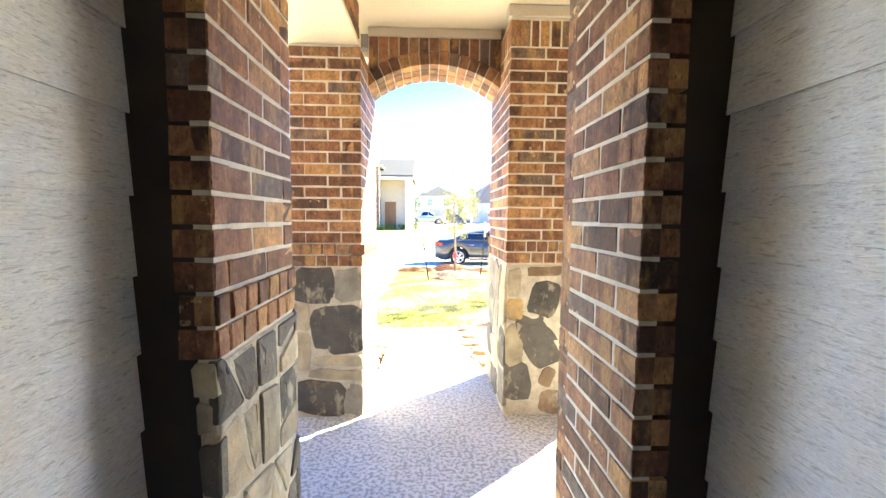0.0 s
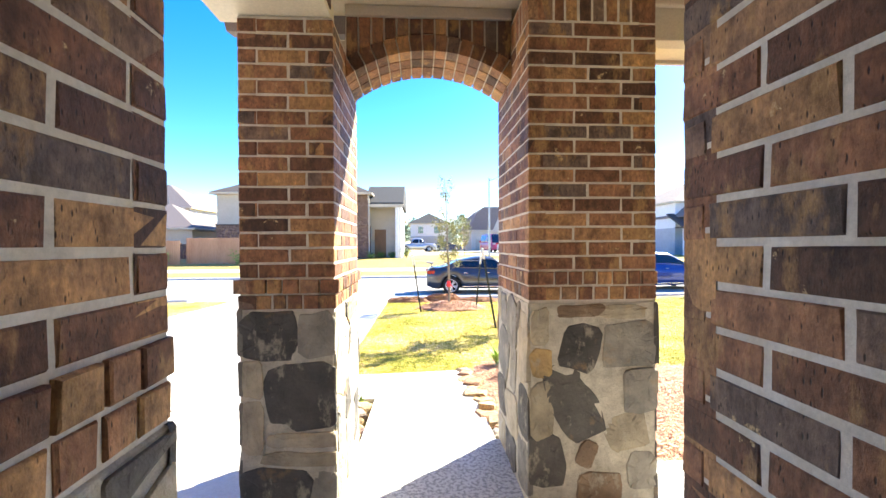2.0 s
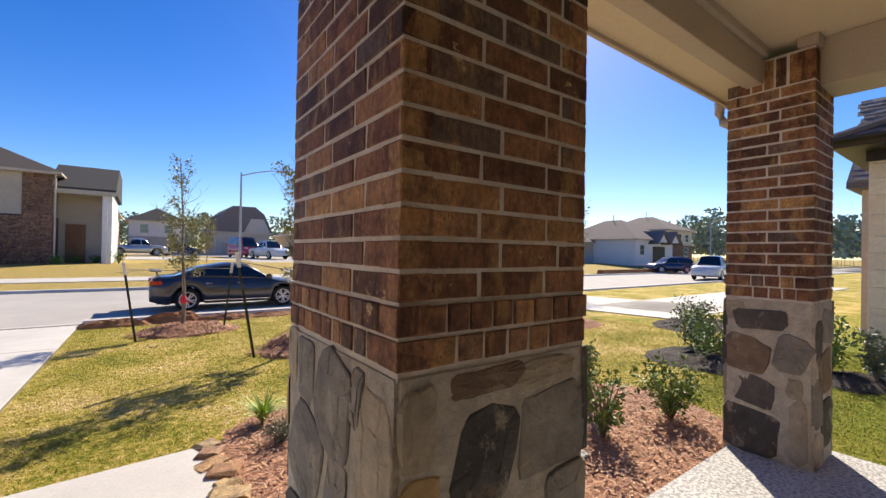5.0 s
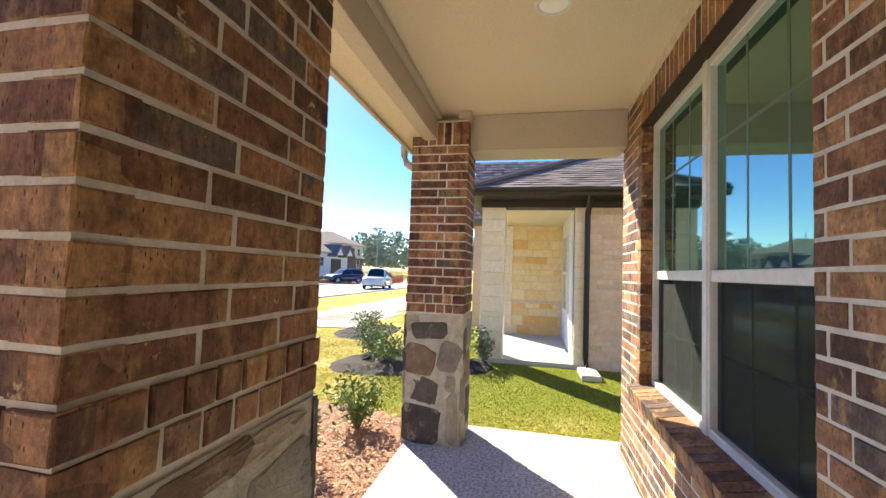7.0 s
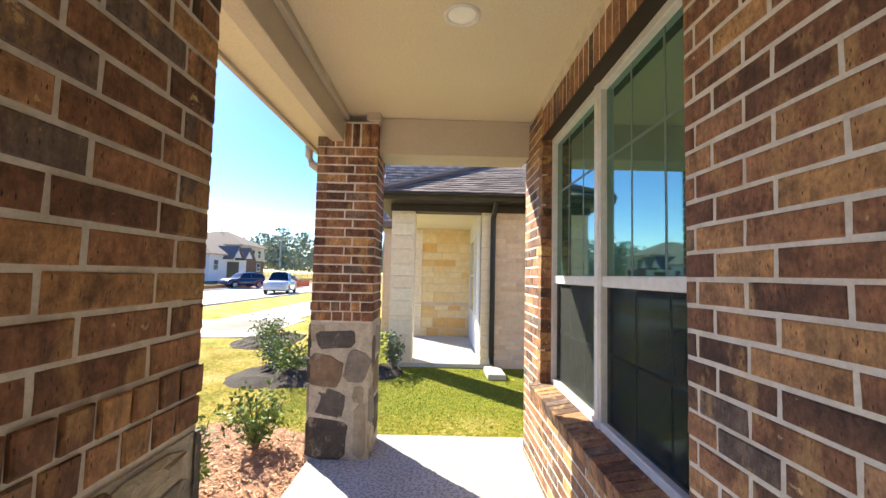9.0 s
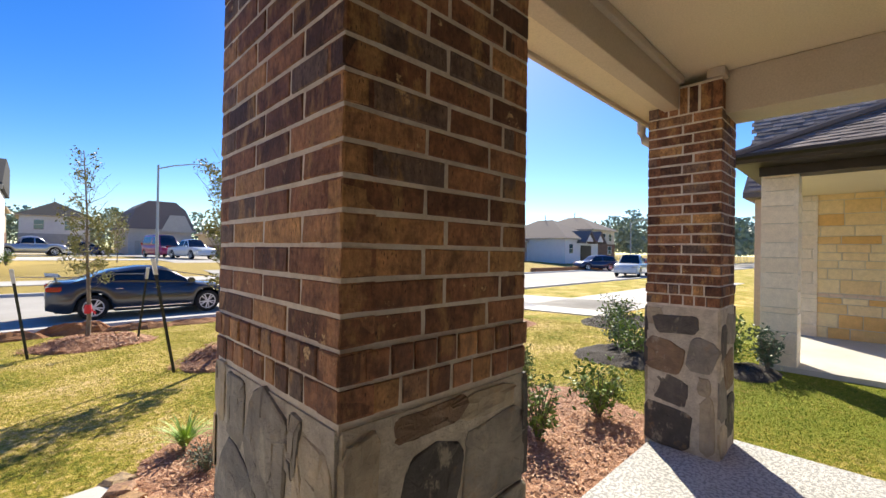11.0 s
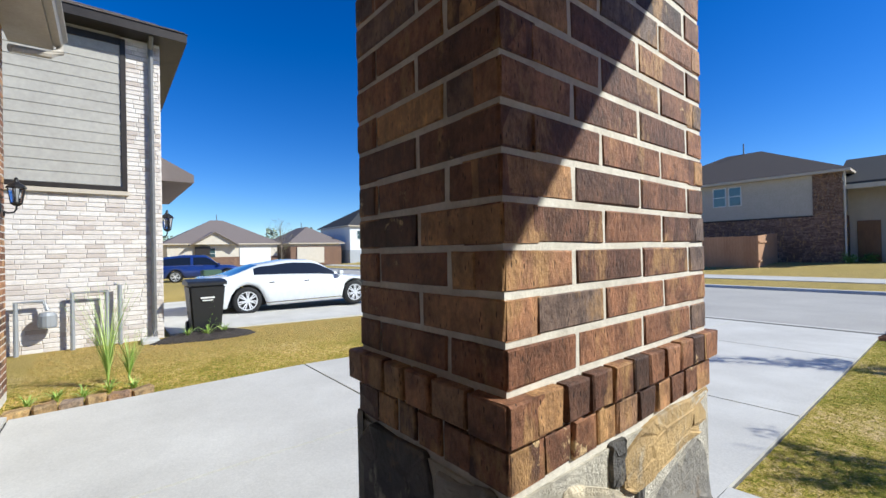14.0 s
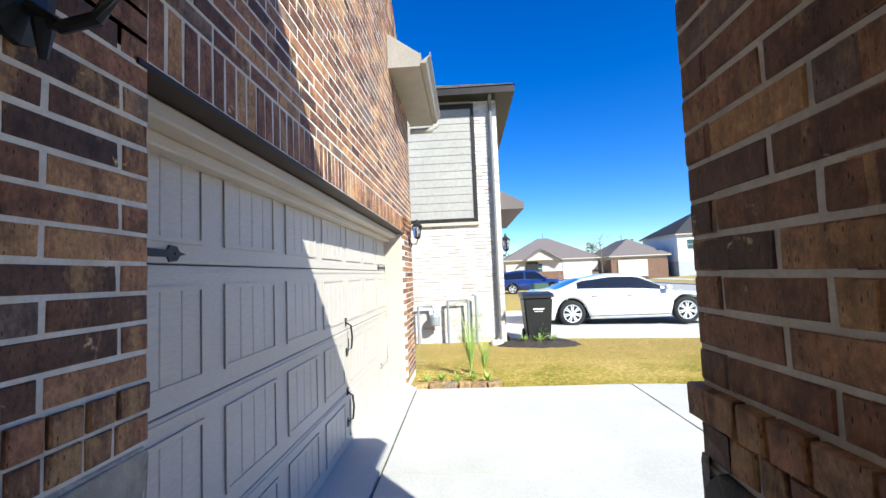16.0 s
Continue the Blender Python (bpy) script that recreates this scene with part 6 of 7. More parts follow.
g = gutter("gutter_east", (X - 0.44, 3.45, 2.80), (X - 0.44, -6, 2.80), (-1, 0, 0), "dark bronze gutter on the next house", GUTTER_DARK, 0.12)
bm = bmesh.new()
tube(bm, [(X - 0.45, 1.43, 2.7), (X - 0.3, 1.43, 2.6), (X - 0.06, 1.43, 2.45), (X - 0.06, 1.43, 0.1), (X - 0.2, 1.43, -0.04)], 0.048, 6)
part("downpipe", bm, GUTTER_DARK, east)
t = thing("splash_block", "pale concrete splash block under a downpipe", "splash block", (6.75, 1.43, -0.08))
part("block", soft_box(-0.3, 0.3, -0.14, 0.14, -0.03, 0.06, 0.015), CONCRETE, t)
# beds of that house
mound("mulch_bed_east", (6.7, 4.6), 1.2, 0.9, 0.1, DARKMULCH, "bed of dark mulch with low shrubs", 33)
mound("mulch_bed_far", (9.8, 6.2), 1.3, 0.8, 0.1, DARKMULCH, "bed of dark mulch with low shrubs", 34)
mound("mulch_bed_porch", (6.75, 3.3), 0.5, 0.5, 0.08, DARKMULCH, "bed of dark mulch beside the stone pillar", 35)
for k, (x, y, w, h) in enumerate(((6.3, 4.5, 0.7, 0.55), (6.9, 4.9, 0.8, 0.45), (9.6, 6.2, 0.8, 0.5), (10.4, 6.4, 0.8, 0.5), (6.85, 3.45, 0.5, 0.75), (6.9, 3.05, 0.4, 0.6), (7.4, 5.2, 0.6, 0.5))):
    shrub(on(x, y), w, h, "loose grey-green shrub in dark mulch", 160 + k, 420, LEAF_GREY if k % 2 else LEAF_SHRUB, 0.06)
sheet("driveway_east", [10.3, 12, 14.4], [6.8, 9, 12, 14.4], CONCRETE, 0.025, "pale concrete driveway of the next house", "driveway", 0.05)
sheet("driveway_east_strip", [11.5, 20, 30], [7.2, 8.6, 9.9], CONCRETE, 0.025, "pale concrete drive across the lawn", "driveway", 0.05)


# ---- houses across the street ----
def far_house(label, x0, x1, y0, y1, h, wall, roof, base, pitch=0.5, lower=None, wins=(), side_wins=(), garage=None, door=None, face=-1, fascia=TAUPE):
    t = thing("house", label, "house", group="houses of the neighbourhood")
    bm = bmesh.new()
    box(bm, x0, x1, y0, y1, base - 0.4, base + h)
    part("wall", bm, wall, t)
    if lower:
        mat, lh = lower
        bm = bmesh.new()
        box(bm, x0 - 0.06, x1 + 0.06, y0 - 0.06, y1 + 0.06, base - 0.4, base + lh)
        part("lower_wall", bm, mat, t)
    hip_roof(t, x0, x1, y0, y1, base + h, pitch, roof, 0.45, fascia=fascia)
    ys = y0 if face < 0 else y1
    for s0, s1, z0, z1 in wins:
        far_window(t, "y", ys + face * (0.06 if lower and z0 < lower[1] else 0), face, s0, s1, base + z0, base + z1)
    for fx, s0, s1, z0, z1 in side_wins:
        far_window(t, "x", x1 if fx > 0 else x0, fx, s0, s1, base + z0, base + z1)
    if garage:
        bm = bmesh.new()
        s0, s1, mat = garage
        if s0 < 900:
            box(bm, s0, s1, *sorted((ys + face * 0.09, ys - face * 0.02)), base - 0.1, base + 2.1)
        part("garage_door", bm, mat, t)
    if door:
        bm = bmesh.new()
        box(bm, door[0], door[1], *sorted((ys + face * 0.09, ys - face * 0.02)), base, base + 2.15)
        part("door", bm, DOORWOOD, t)
    bm = bmesh.new()
    tube(bm, [((x0 + x1) / 2, (y0 + y1) / 2, base + h), ((x0 + x1) / 2, (y0 + y1) / 2, base + h + min(x1 - x0, y1 - y0) / 2 * pitch + 1.0)], 0.05, 6)
    part("vent_pipe", bm, GUTTER_GREY, t)
    return t


two = far_house("two-storey tan house with a dark brick ground floor", -16.5, -4.3, 36.0, 46, 5.5, TANBOARD, SHINGLE_BROWN, 0.25, 0.5, (RED_BRICK, 2.85), [(-10.9, -10.2, 3.9, 5.1), (-9.95, -9.3, 3.9, 5.1), (-14.5, -13.4, 3.9, 5.1)])
lay_joined(two, (-16.5, 35.94), (1, 0), block_rows(12.2, 0.0, 3.05, 0.085, 0.27, rng, 0.05), RED_BRICK)
lay_joined(two, (-5.6, 35.94), (1, 0), block_rows(1.35, 3.05, 5.7, 0.085, 0.27, rng, 0.05), RED_BRICK)
bm = bmesh.new()
box(bm, -4.3, -1.75, 38.0, 45, -0.2, 5.0)
part("entry_wall", bm, BEIGE, two)
bm = bmesh.new()
box(bm, -1.75, -1.5, 36.4, 45, -0.2, 4.8)
part("entry_wing", bm, WHITEBOARD, two)
bm = bmesh.new()
prism(bm, [(36.0, 4.95), (36.0, 4.8), (46, 4.8), (46, 6.9), (40.5, 6.9)], "x", -4.6, -1.3)
part("entry_roof", bm, SHINGLE_DARK, two)
bm = bmesh.new()
box(bm, -16.6, -5.62, 35.90, 35.98, 3.05, 3.14)
part("belt_trim", bm, GUTTER_DARK, two)
bm = bmesh.new()
box(bm, -4.62, -1.28, 35.98, 36.06, 4.55, 4.82)
part("entry_beam", bm, TANBOARD, two)
bm = bmesh.new()
box(bm, -1.98, -1.72, 36.1, 36.4, -0.2, 4.6)
part("entry_post", bm, WHITEBOARD, two)
bm = bmesh.new()
tube(bm, [(-4.15, 35.86, 5.6), (-4.15, 35.86, 0.2)], 0.05, 6)
part("downpipe", bm, BEIGE, two)
bm = bmesh.new()
box(bm, -3.9, -2.9, 37.93, 38.02, 0.25, 2.75)
part("door", bm, DOORWOOD, two, "tall stained wood door")
far_house("far white two-storey house with dark roof", -1.5, 6.0, 84, 96, 5.2, WHITEBOARD, SHINGLE_DARK, 0.5, 0.55, (GREYBOARD, 2.6), [(3.2, 4.3, 3.2, 4.5), (0, 1, 3.2, 4.5)], garage=(-1, 2, GREYBOARD))
far_house("far tan house partly hidden behind trees", -8.5, -2.5, 66, 78, 5.0, TANBOARD, SHINGLE, 0.5, 0.5, (RED_BRICK, 2.4), [(-4, -3.2, 3, 4.2)])
barn = far_house("far beige house with a tall clipped gable roof", 8.3, 15.2, 66, 78, 3.6, BEIGE, SHINGLE, 0.1, 0.15, None, [(12.4, 13.4, 1.0, 2.3)], garage=(9.0, 12.0, TANBOARD))
bm = bmesh.new()
prism(bm, [(7.9, 3.6), (9.1, 6.3), (10.3, 7.3), (13.2, 7.3), (14.4, 6.3), (15.6, 3.6)], "y", 65.7, 78.3)
part("clipped_roof", bm, SHINGLE, barn, "grey-brown clipped gable roof")
bm = bmesh.new()
prism(bm, [(11.6, 3.4), (15.3, 3.4), (14.3, 5.6), (12.6, 5.6)], "y", 65.55, 65.72)
part("gable_end", bm, BEIGE, barn)
far_house("far low tan house", 17.5, 27, 60, 72, 3.0, TANBOARD, SHINGLE, 0.4, 0.5, (RED_BRICK, 1.4), [(20, 21.2, 1, 2.3)])
# north-east
ne = far_house("two-storey white house with grey lower boards behind a fence", 25.0, 37.5, 40, 50, 5.2, WHITEBOARD, SHINGLE, 0.3, 0.5, (GREYBOARD, 2.6), [(28.6, 29.5, 3.3, 4.5), (30.2, 31.1, 3.3, 4.5), (26, 26.9, 3.3, 4.5)])
gable(ne, "y", 38.6, 44, 25.2, 27.6, 4.2, 0.9, SHINGLE, WHITEBOARD)
far_window(ne, "y", 38.6, -1, 26.0, 26.8, 3.2, 4.2)
bm = bmesh.new()
prism(bm, [(37.6, 2.75), (37.6, 2.90), (40.2, 4.3), (40.2, 4.15)], "x", 24.2, 27.8)
part("porch_roof", bm, SHINGLE_BROWN, ne)
for px in (24.5, 26.0, 27.5):
    part("porch_post", soft_box(px - 0.1, px + 0.1, 37.8, 38.0, 0.2, 2.8, 0.02), WHITEBOARD, ne)
for px in (28.0, 37.2):
    bm = bmesh.new()
    tube(bm, [(px, 39.85, 5.4), (px, 39.85, 0.4)], 0.05, 6)
    part("downpipe", bm, GUTTER_GREY, ne)
bm = bmesh.new()
box(bm, 24.9, 37.6, 39.88, 39.94, 2.86, 3.0)
part("belt_trim", bm, GUTTER_GREY, ne)
far_house("single-storey house with a broad grey roof", 39, 56, 36, 50, 2.8, TANBOARD, SHINGLE, 0.3, 0.5, (GREYBOARD, 1.2), [(42, 43.2, 1, 2.2)])
# east end of the street
e1 = far_house("white house with a dark garage door and gabled front", 50, 59.5, 30, 42, 3.0, WHITEBOARD, SHINGLE, 0.5, 0.55, None, [(51, 52, 1, 2.2)], (), (54.2, 57.2, GUTTER_DARK))
gable(e1, "y", 29, 34, 53.4, 56.0, 3.2, 1.0, SHINGLE, WHITEBOARD)
gable(e1, "y", 29, 34, 56.6, 59.2, 3.2, 1.0, SHINGLE, WHITEBOARD)
e2 = far_house("beige two-storey house with a brick ground floor", 59.8, 67.6, 31, 41, 4.6, BEIGE, SHINGLE, 0.6, 0.5, (RED_BRICK, 2.4), [(61.2, 62.2, 2.9, 4.0), (63.2, 64.2, 2.9, 4.0), (65.4, 66.4, 2.9, 4.0), (65, 66.2, 0.8, 2.0)])
# west along the street
w1 = far_house("beige house with a gabled porch and white garage door", -69, -58, 8, 20.5, 2.7, BEIGE, SHINGLE, 0.3, 0.55, (RED_BRICK, 1.0), (), [(1, 12, 13, 0.8, 2.1)])
bm = bmesh.new()
box(bm, -58.05, -57.9, 15.8, 19.6, 0.2, 2.4)
part("garage_door", bm, WHITEBOARD, w1)
gable(w1, "x", -60, -57.2, 10.5, 15.2, 2.9, 0.6, SHINGLE, BEIGE)
# solid dark panel on the wall for the shade inside the porch
bm = bmesh.new()
box(bm, -57.9, -57.7, 10.8, 12.4, 0.2, 2.6)
part("porch_shade_panel", bm, GUTTER_DARK, w1)
w2 = far_house("tan brick house with a beige garage door", -68, -56.5, 21.8, 29, 2.7, TANBOARD, SHINGLE, 0.3, 0.6, (RED_BRICK, 2.2), (), [(1, 27.2, 28.2, 0.8, 2.1)])
bm = bmesh.new()
box(bm, -56.45, -56.3, 22.6, 26.4, 0.2, 2.4)
part("garage_door", bm, BEIGE, w2)
w3 = far_house("white two-storey house with a grey roof", -66, -55.5, 30, 40, 5.2, WHITEBOARD, SHINGLE_DARK, 0.3, 0.6, (GREYBOARD, 1.6), (), [(1, 31.2, 32.4, 3.2, 4.4), (1, 34.2, 35.4, 3.2, 4.4)])
far_house("beige house at the end of the row", -70, -60, -4, 6, 5.0, BEIGE, SHINGLE, 0.3, 0.5, None, (), [(1, 1, 2, 3, 4.2), (1, 3.5, 4.5, 3, 4.2)])
far_house("single-storey house with a broad roof behind the fence", -44, -29.5, 37.5, 48, 2.5, TANBOARD, SHINGLE, 0.35, 0.62, (RED_BRICK, 2.0), [(-34, -33, 1, 2.2)])
far_house("grey two-storey house behind the fence", -38, -26, 50, 60, 5.4, GREYBOARD, SHINGLE, 0.4, 0.6, None, [(-31, -30, 3.6, 4.6), (-28.4, -27.6, 3.6, 4.4)])
far_house("low tan house behind the fence", -28, -19.5, 38, 46, 2.6, TANBOARD, SHINGLE, 0.35, 0.55, (RED_BRICK, 1.2), [(-24, -23, 1, 2.2)])


def wood_fence(x0, x1, y, h, label, axis="x"):
    t = thing("fence", label, "fence", group="board fences")
    n = int((x1 - x0) / 0.145)
    bm = bmesh.new()
    for zz in (0.35, 1.45):
        if axis == "x":
            box(bm, x0, x1, y + 0.03, y + 0.07, gz(0, y) + zz, gz(0, y) + zz + 0.09)
        else:
            box(bm, y + 0.03, y + 0.07, x0, x1, gz(0, x0) + zz, gz(0, x0) + zz + 0.09)
    part("rail", bm, FENCEWOOD, t)
    me = None
    for k in range(n):
        s = x0 + k * 0.145
        if me is None:
            b2 = bmesh.new()
            prism(b2, [(0, 0), (0.138, 0), (0.138, h - 0.03), (0.11, h), (0.028, h), (0, h - 0.03)], "y", 0, 0.02)
            me = bpy.data.meshes.new("board")
            b2.to_mesh(me)
            b2.free()
            me.materials.append(FENCEWOOD)
        ob = new("board", me)
        yy = y if axis == "x" else s
        z = gz(0, yy) - 0.05 + 0.015 * math.sin(k * 7.7)
        ob.matrix_world = pose(s, y, z) if axis == "x" else pose(y, s, z, 0, 0, 90)
        ob.parent = t


wood_fence(-46, -16.6, 31.0, 1.75, "tall cedar board fence along the sidewalk")
wood_fence(-16.6, -7.3, 31.6, 1.9, "tall cedar board fence beside the tan house")
wood_fence(31.6, 35.8, -7.3, 1.9, "short cedar fence return beside the tan house", "y")
wood_fence(24, 58, 37.0, 1.6, "weathered board fence behind the open lot")
shrub(on(-17.6, 30.3), 1.2, 0.9, "small dark shrub before the board fence", 171, 300, LEAF_SHRUB, 0.12)
shrub(on(-12.5, 30.6), 1.2, 0.9, "small dark shrub before the board fence", 172, 300, LEAF_SHRUB, 0.12)
sapling(on(-22.4, 29.8, 0), 2.6, 0.9, "small yellow-green tree before the board fence", 173, 700, 0.1, 0.14, 0.35, LEAF_BRIGHT)

for k, (x, y, h) in enumerate(((-4.0, 35.3, 0.6), (-3.3, 37.1, 0.5), (-1.1, 35.9, 1.0), (-2.3, 37.0, 0.45))):
    shrub(on(x, y, 0), 0.8, h, "small green shrub beside the tan house", 174 + k, 260, LEAF_SHRUB, 0.11)
# branch street and its lawns
sheet("road_branch", [7.5, 11, 17.5], [23.4, 30, 40, 55, 80], STREET, 0.035, "pale concrete side street", "road")
sheet("driveway_north", [-1.0, 2.5], [47, 50, 53], CONCRETE, 0.03, "pale driveway across the street", "driveway")
for k, yy in enumerate((44, 56, 64)):
    sheet("driveway_far_%d" % (k + 1), [-6, 7.5], [yy, yy + 3.5], CONCRETE, 0.03, "pale driveway across the side street", "driveway")


# ---- street lamps ----
def street_lamp(at, h, arm, turn, label):
    t = thing("street_lamp", label, "street lamp", at, "street lamps", turn=turn)
    bm = bmesh.new()
    tube(bm, [(0, 0, -0.1), (0, 0, h)], [0.10, 0.06], 10)
    part("pole", bm, STEELPOLE, t)
    bm = bmesh.new()
    tube(bm, [(0, 0, h - 0.25), (arm * 0.35, 0, h + 0.05), (arm * 0.8, 0, h + 0.3), (arm, 0, h + 0.32)], [0.045, 0.04, 0.035, 0.03], 8)
    part("arm", bm, STEELPOLE, t)
    part("lamp_head", soft_box(arm - 0.05, arm + 0.55, -0.13, 0.13, h + 0.26, h + 0.38, 0.03, 2), STEELPOLE, t)


STEELPOLE = simple("galvanised steel pole", (0.34, 0.36, 0.38), (0.42, 0.44, 0.46), 6, 0.5, 0.05, metal=0.5)
street_lamp((5.95, 35.8, 0.2), 6.8, 2.5, -12, "galvanised street lamp with a single curved arm")
street_lamp((56.0, 23.9, -0.3), 6.0, 1.8, -40, "galvanised street lamp far along the street")
# utility pole behind the young trees and transformer box
t = thing("transformer_box", "green utility transformer box on the lawn", "utility box", on(-25.7, 6.9, 0))
part("cabinet", soft_box(-0.45, 0.45, -0.45, 0.45, 0, 0.85, 0.05, 2), plain("green painted cabinet", (0.05, 0.10, 0.07), 0.6), t)


# ---- wheelie bins ----
def wheelie_bin(at, turn, label, mat):
    t = thing("wheelie_bin", label, "bin", at, "wheeled bins", turn=turn)
    bm = bmesh.new()
    lo = [(-0.24, -0.25), (0.24, -0.25), (0.24, 0.25), (-0.24, 0.25)]
    hi = [(-0.31, -0.34), (0.31, -0.34), (0.31, 0.34), (-0.31, 0.34)]
    a = [bm.verts.new((x, y, 0.05)) for x, y in lo]
    b = [bm.verts.new((x, y, 0.95)) for x, y in hi]
    bm.faces.new(a[::-1])
    bm.faces.new(b)
    for k in range(4):
        bm.faces.new((a[k], a[(k + 1) % 4], b[(k + 1) % 4], b[k]))
    bmesh.ops.bevel(bm, geom=bm.edges[:], offset=0.03, segments=2, affect="EDGES")
    part("body", bm, mat, t)
    bm = bmesh.new()
    prism(bm, [(-0.37, 0.95), (0.38, 0.95), (0.38, 1.0), (0.2, 1.06), (-0.3, 1.03), (-0.37, 1.0)], "x", -0.33, 0.33)
    part("lid", bm, mat, t)
    for s in (-1, 1):
        bm = bmesh.new()
        lathe(bm, [(0.0, -0.03), (0.10, -0.03), (0.12, -0.015), (0.12, 0.015), (0.10, 0.03), (0.0, 0.03)], 16, "x", (s * 0.26, 0.27, 0.12))
        part("wheel", bm, BLACKMETAL, t)
    bm = bmesh.new()
    tube(bm, [(-0.22, 0.36, 0.92), (-0.22, 0.42, 0.94), (0.22, 0.42, 0.94), (0.22, 0.36, 0.92)], 0.014, 6)
    part("handle", bm, mat, t)
    bm = bmesh.new()
    box(bm, -0.12, 0.12, -0.338, -0.326, 0.70, 0.73)
    box(bm, -0.09, 0.09, -0.338, -0.326, 0.655, 0.675)
    part("label_bar", bm, WHITE, t, "pale printed bars")


BINBLACK = plain("black plastic", (0.018, 0.018, 0.02), 0.45)
wheelie_bin((-9.45, 3.95, gz(0, 3.95) + 0.02), 90, "black wheeled bin at the corner of the next house", BINBLACK)
wheelie_bin((9.95, 13.6, gz(0, 13.6) + 0.0), 10, "black wheeled bin by the kerb", BINBLACK)
wheelie_bin((10.8, 13.3, gz(0, 13.3) + 0.0), -5, "black wheeled bin by the kerb", BINBLACK)
t = thing("yard_sign", "small blue and white yard sign by the kerb", "sign", on(9.0, 14.0, 0), turn=10)
bm = bmesh.new()
box(bm, -0.25, 0.25, -0.01, 0.01, 0.3, 0.85)
part("board", bm, plain("sign board", (0.75, 0.78, 0.8), 0.5), t)
bm = bmesh.new()
box(bm, -0.21, 0.21, -0.013, -0.0105, 0.55, 0.81)
part("panel", bm, plain("dark blue print", (0.03, 0.05, 0.12), 0.5), t)
for s in (-0.2, 0.2):
    bm = bmesh.new()
    tube(bm, [(s, 0, -0.1), (s, 0, 0.35)], 0.006, 5)
    part("leg", bm, WIRE, t)


# ---- vehicles ----
TYRE = plain("tyre rubber", (0.015, 0.015, 0.016), 0.85)
RIM = plain("silver alloy", (0.66, 0.67, 0.69), 0.35, 0.25)
RIMDARK = plain("dark wheel well", (0.01, 0.01, 0.01), 0.8)
TAIL = plain("red tail lamp", (0.45, 0.01, 0.015), 0.2, 0.0, 0.8)
HEAD = plain("clear headlamp", (0.6, 0.62, 0.65), 0.15, 0.2, 0.8)
CHROME = plain("chrome trim", (0.7, 0.7, 0.7), 0.12, 1.0)


def interp(tab, x):
    for (a, va), (b, vb) in zip(tab, tab[1:]):
        if x <= b:
            f = 0 if b == a else max(0.0, (x - a) / (b - a))
            f = f * f * (3 - 2 * f) * 0.5 + f * 0.5
            return va + (vb - va) * f
    return tab[-1][1]


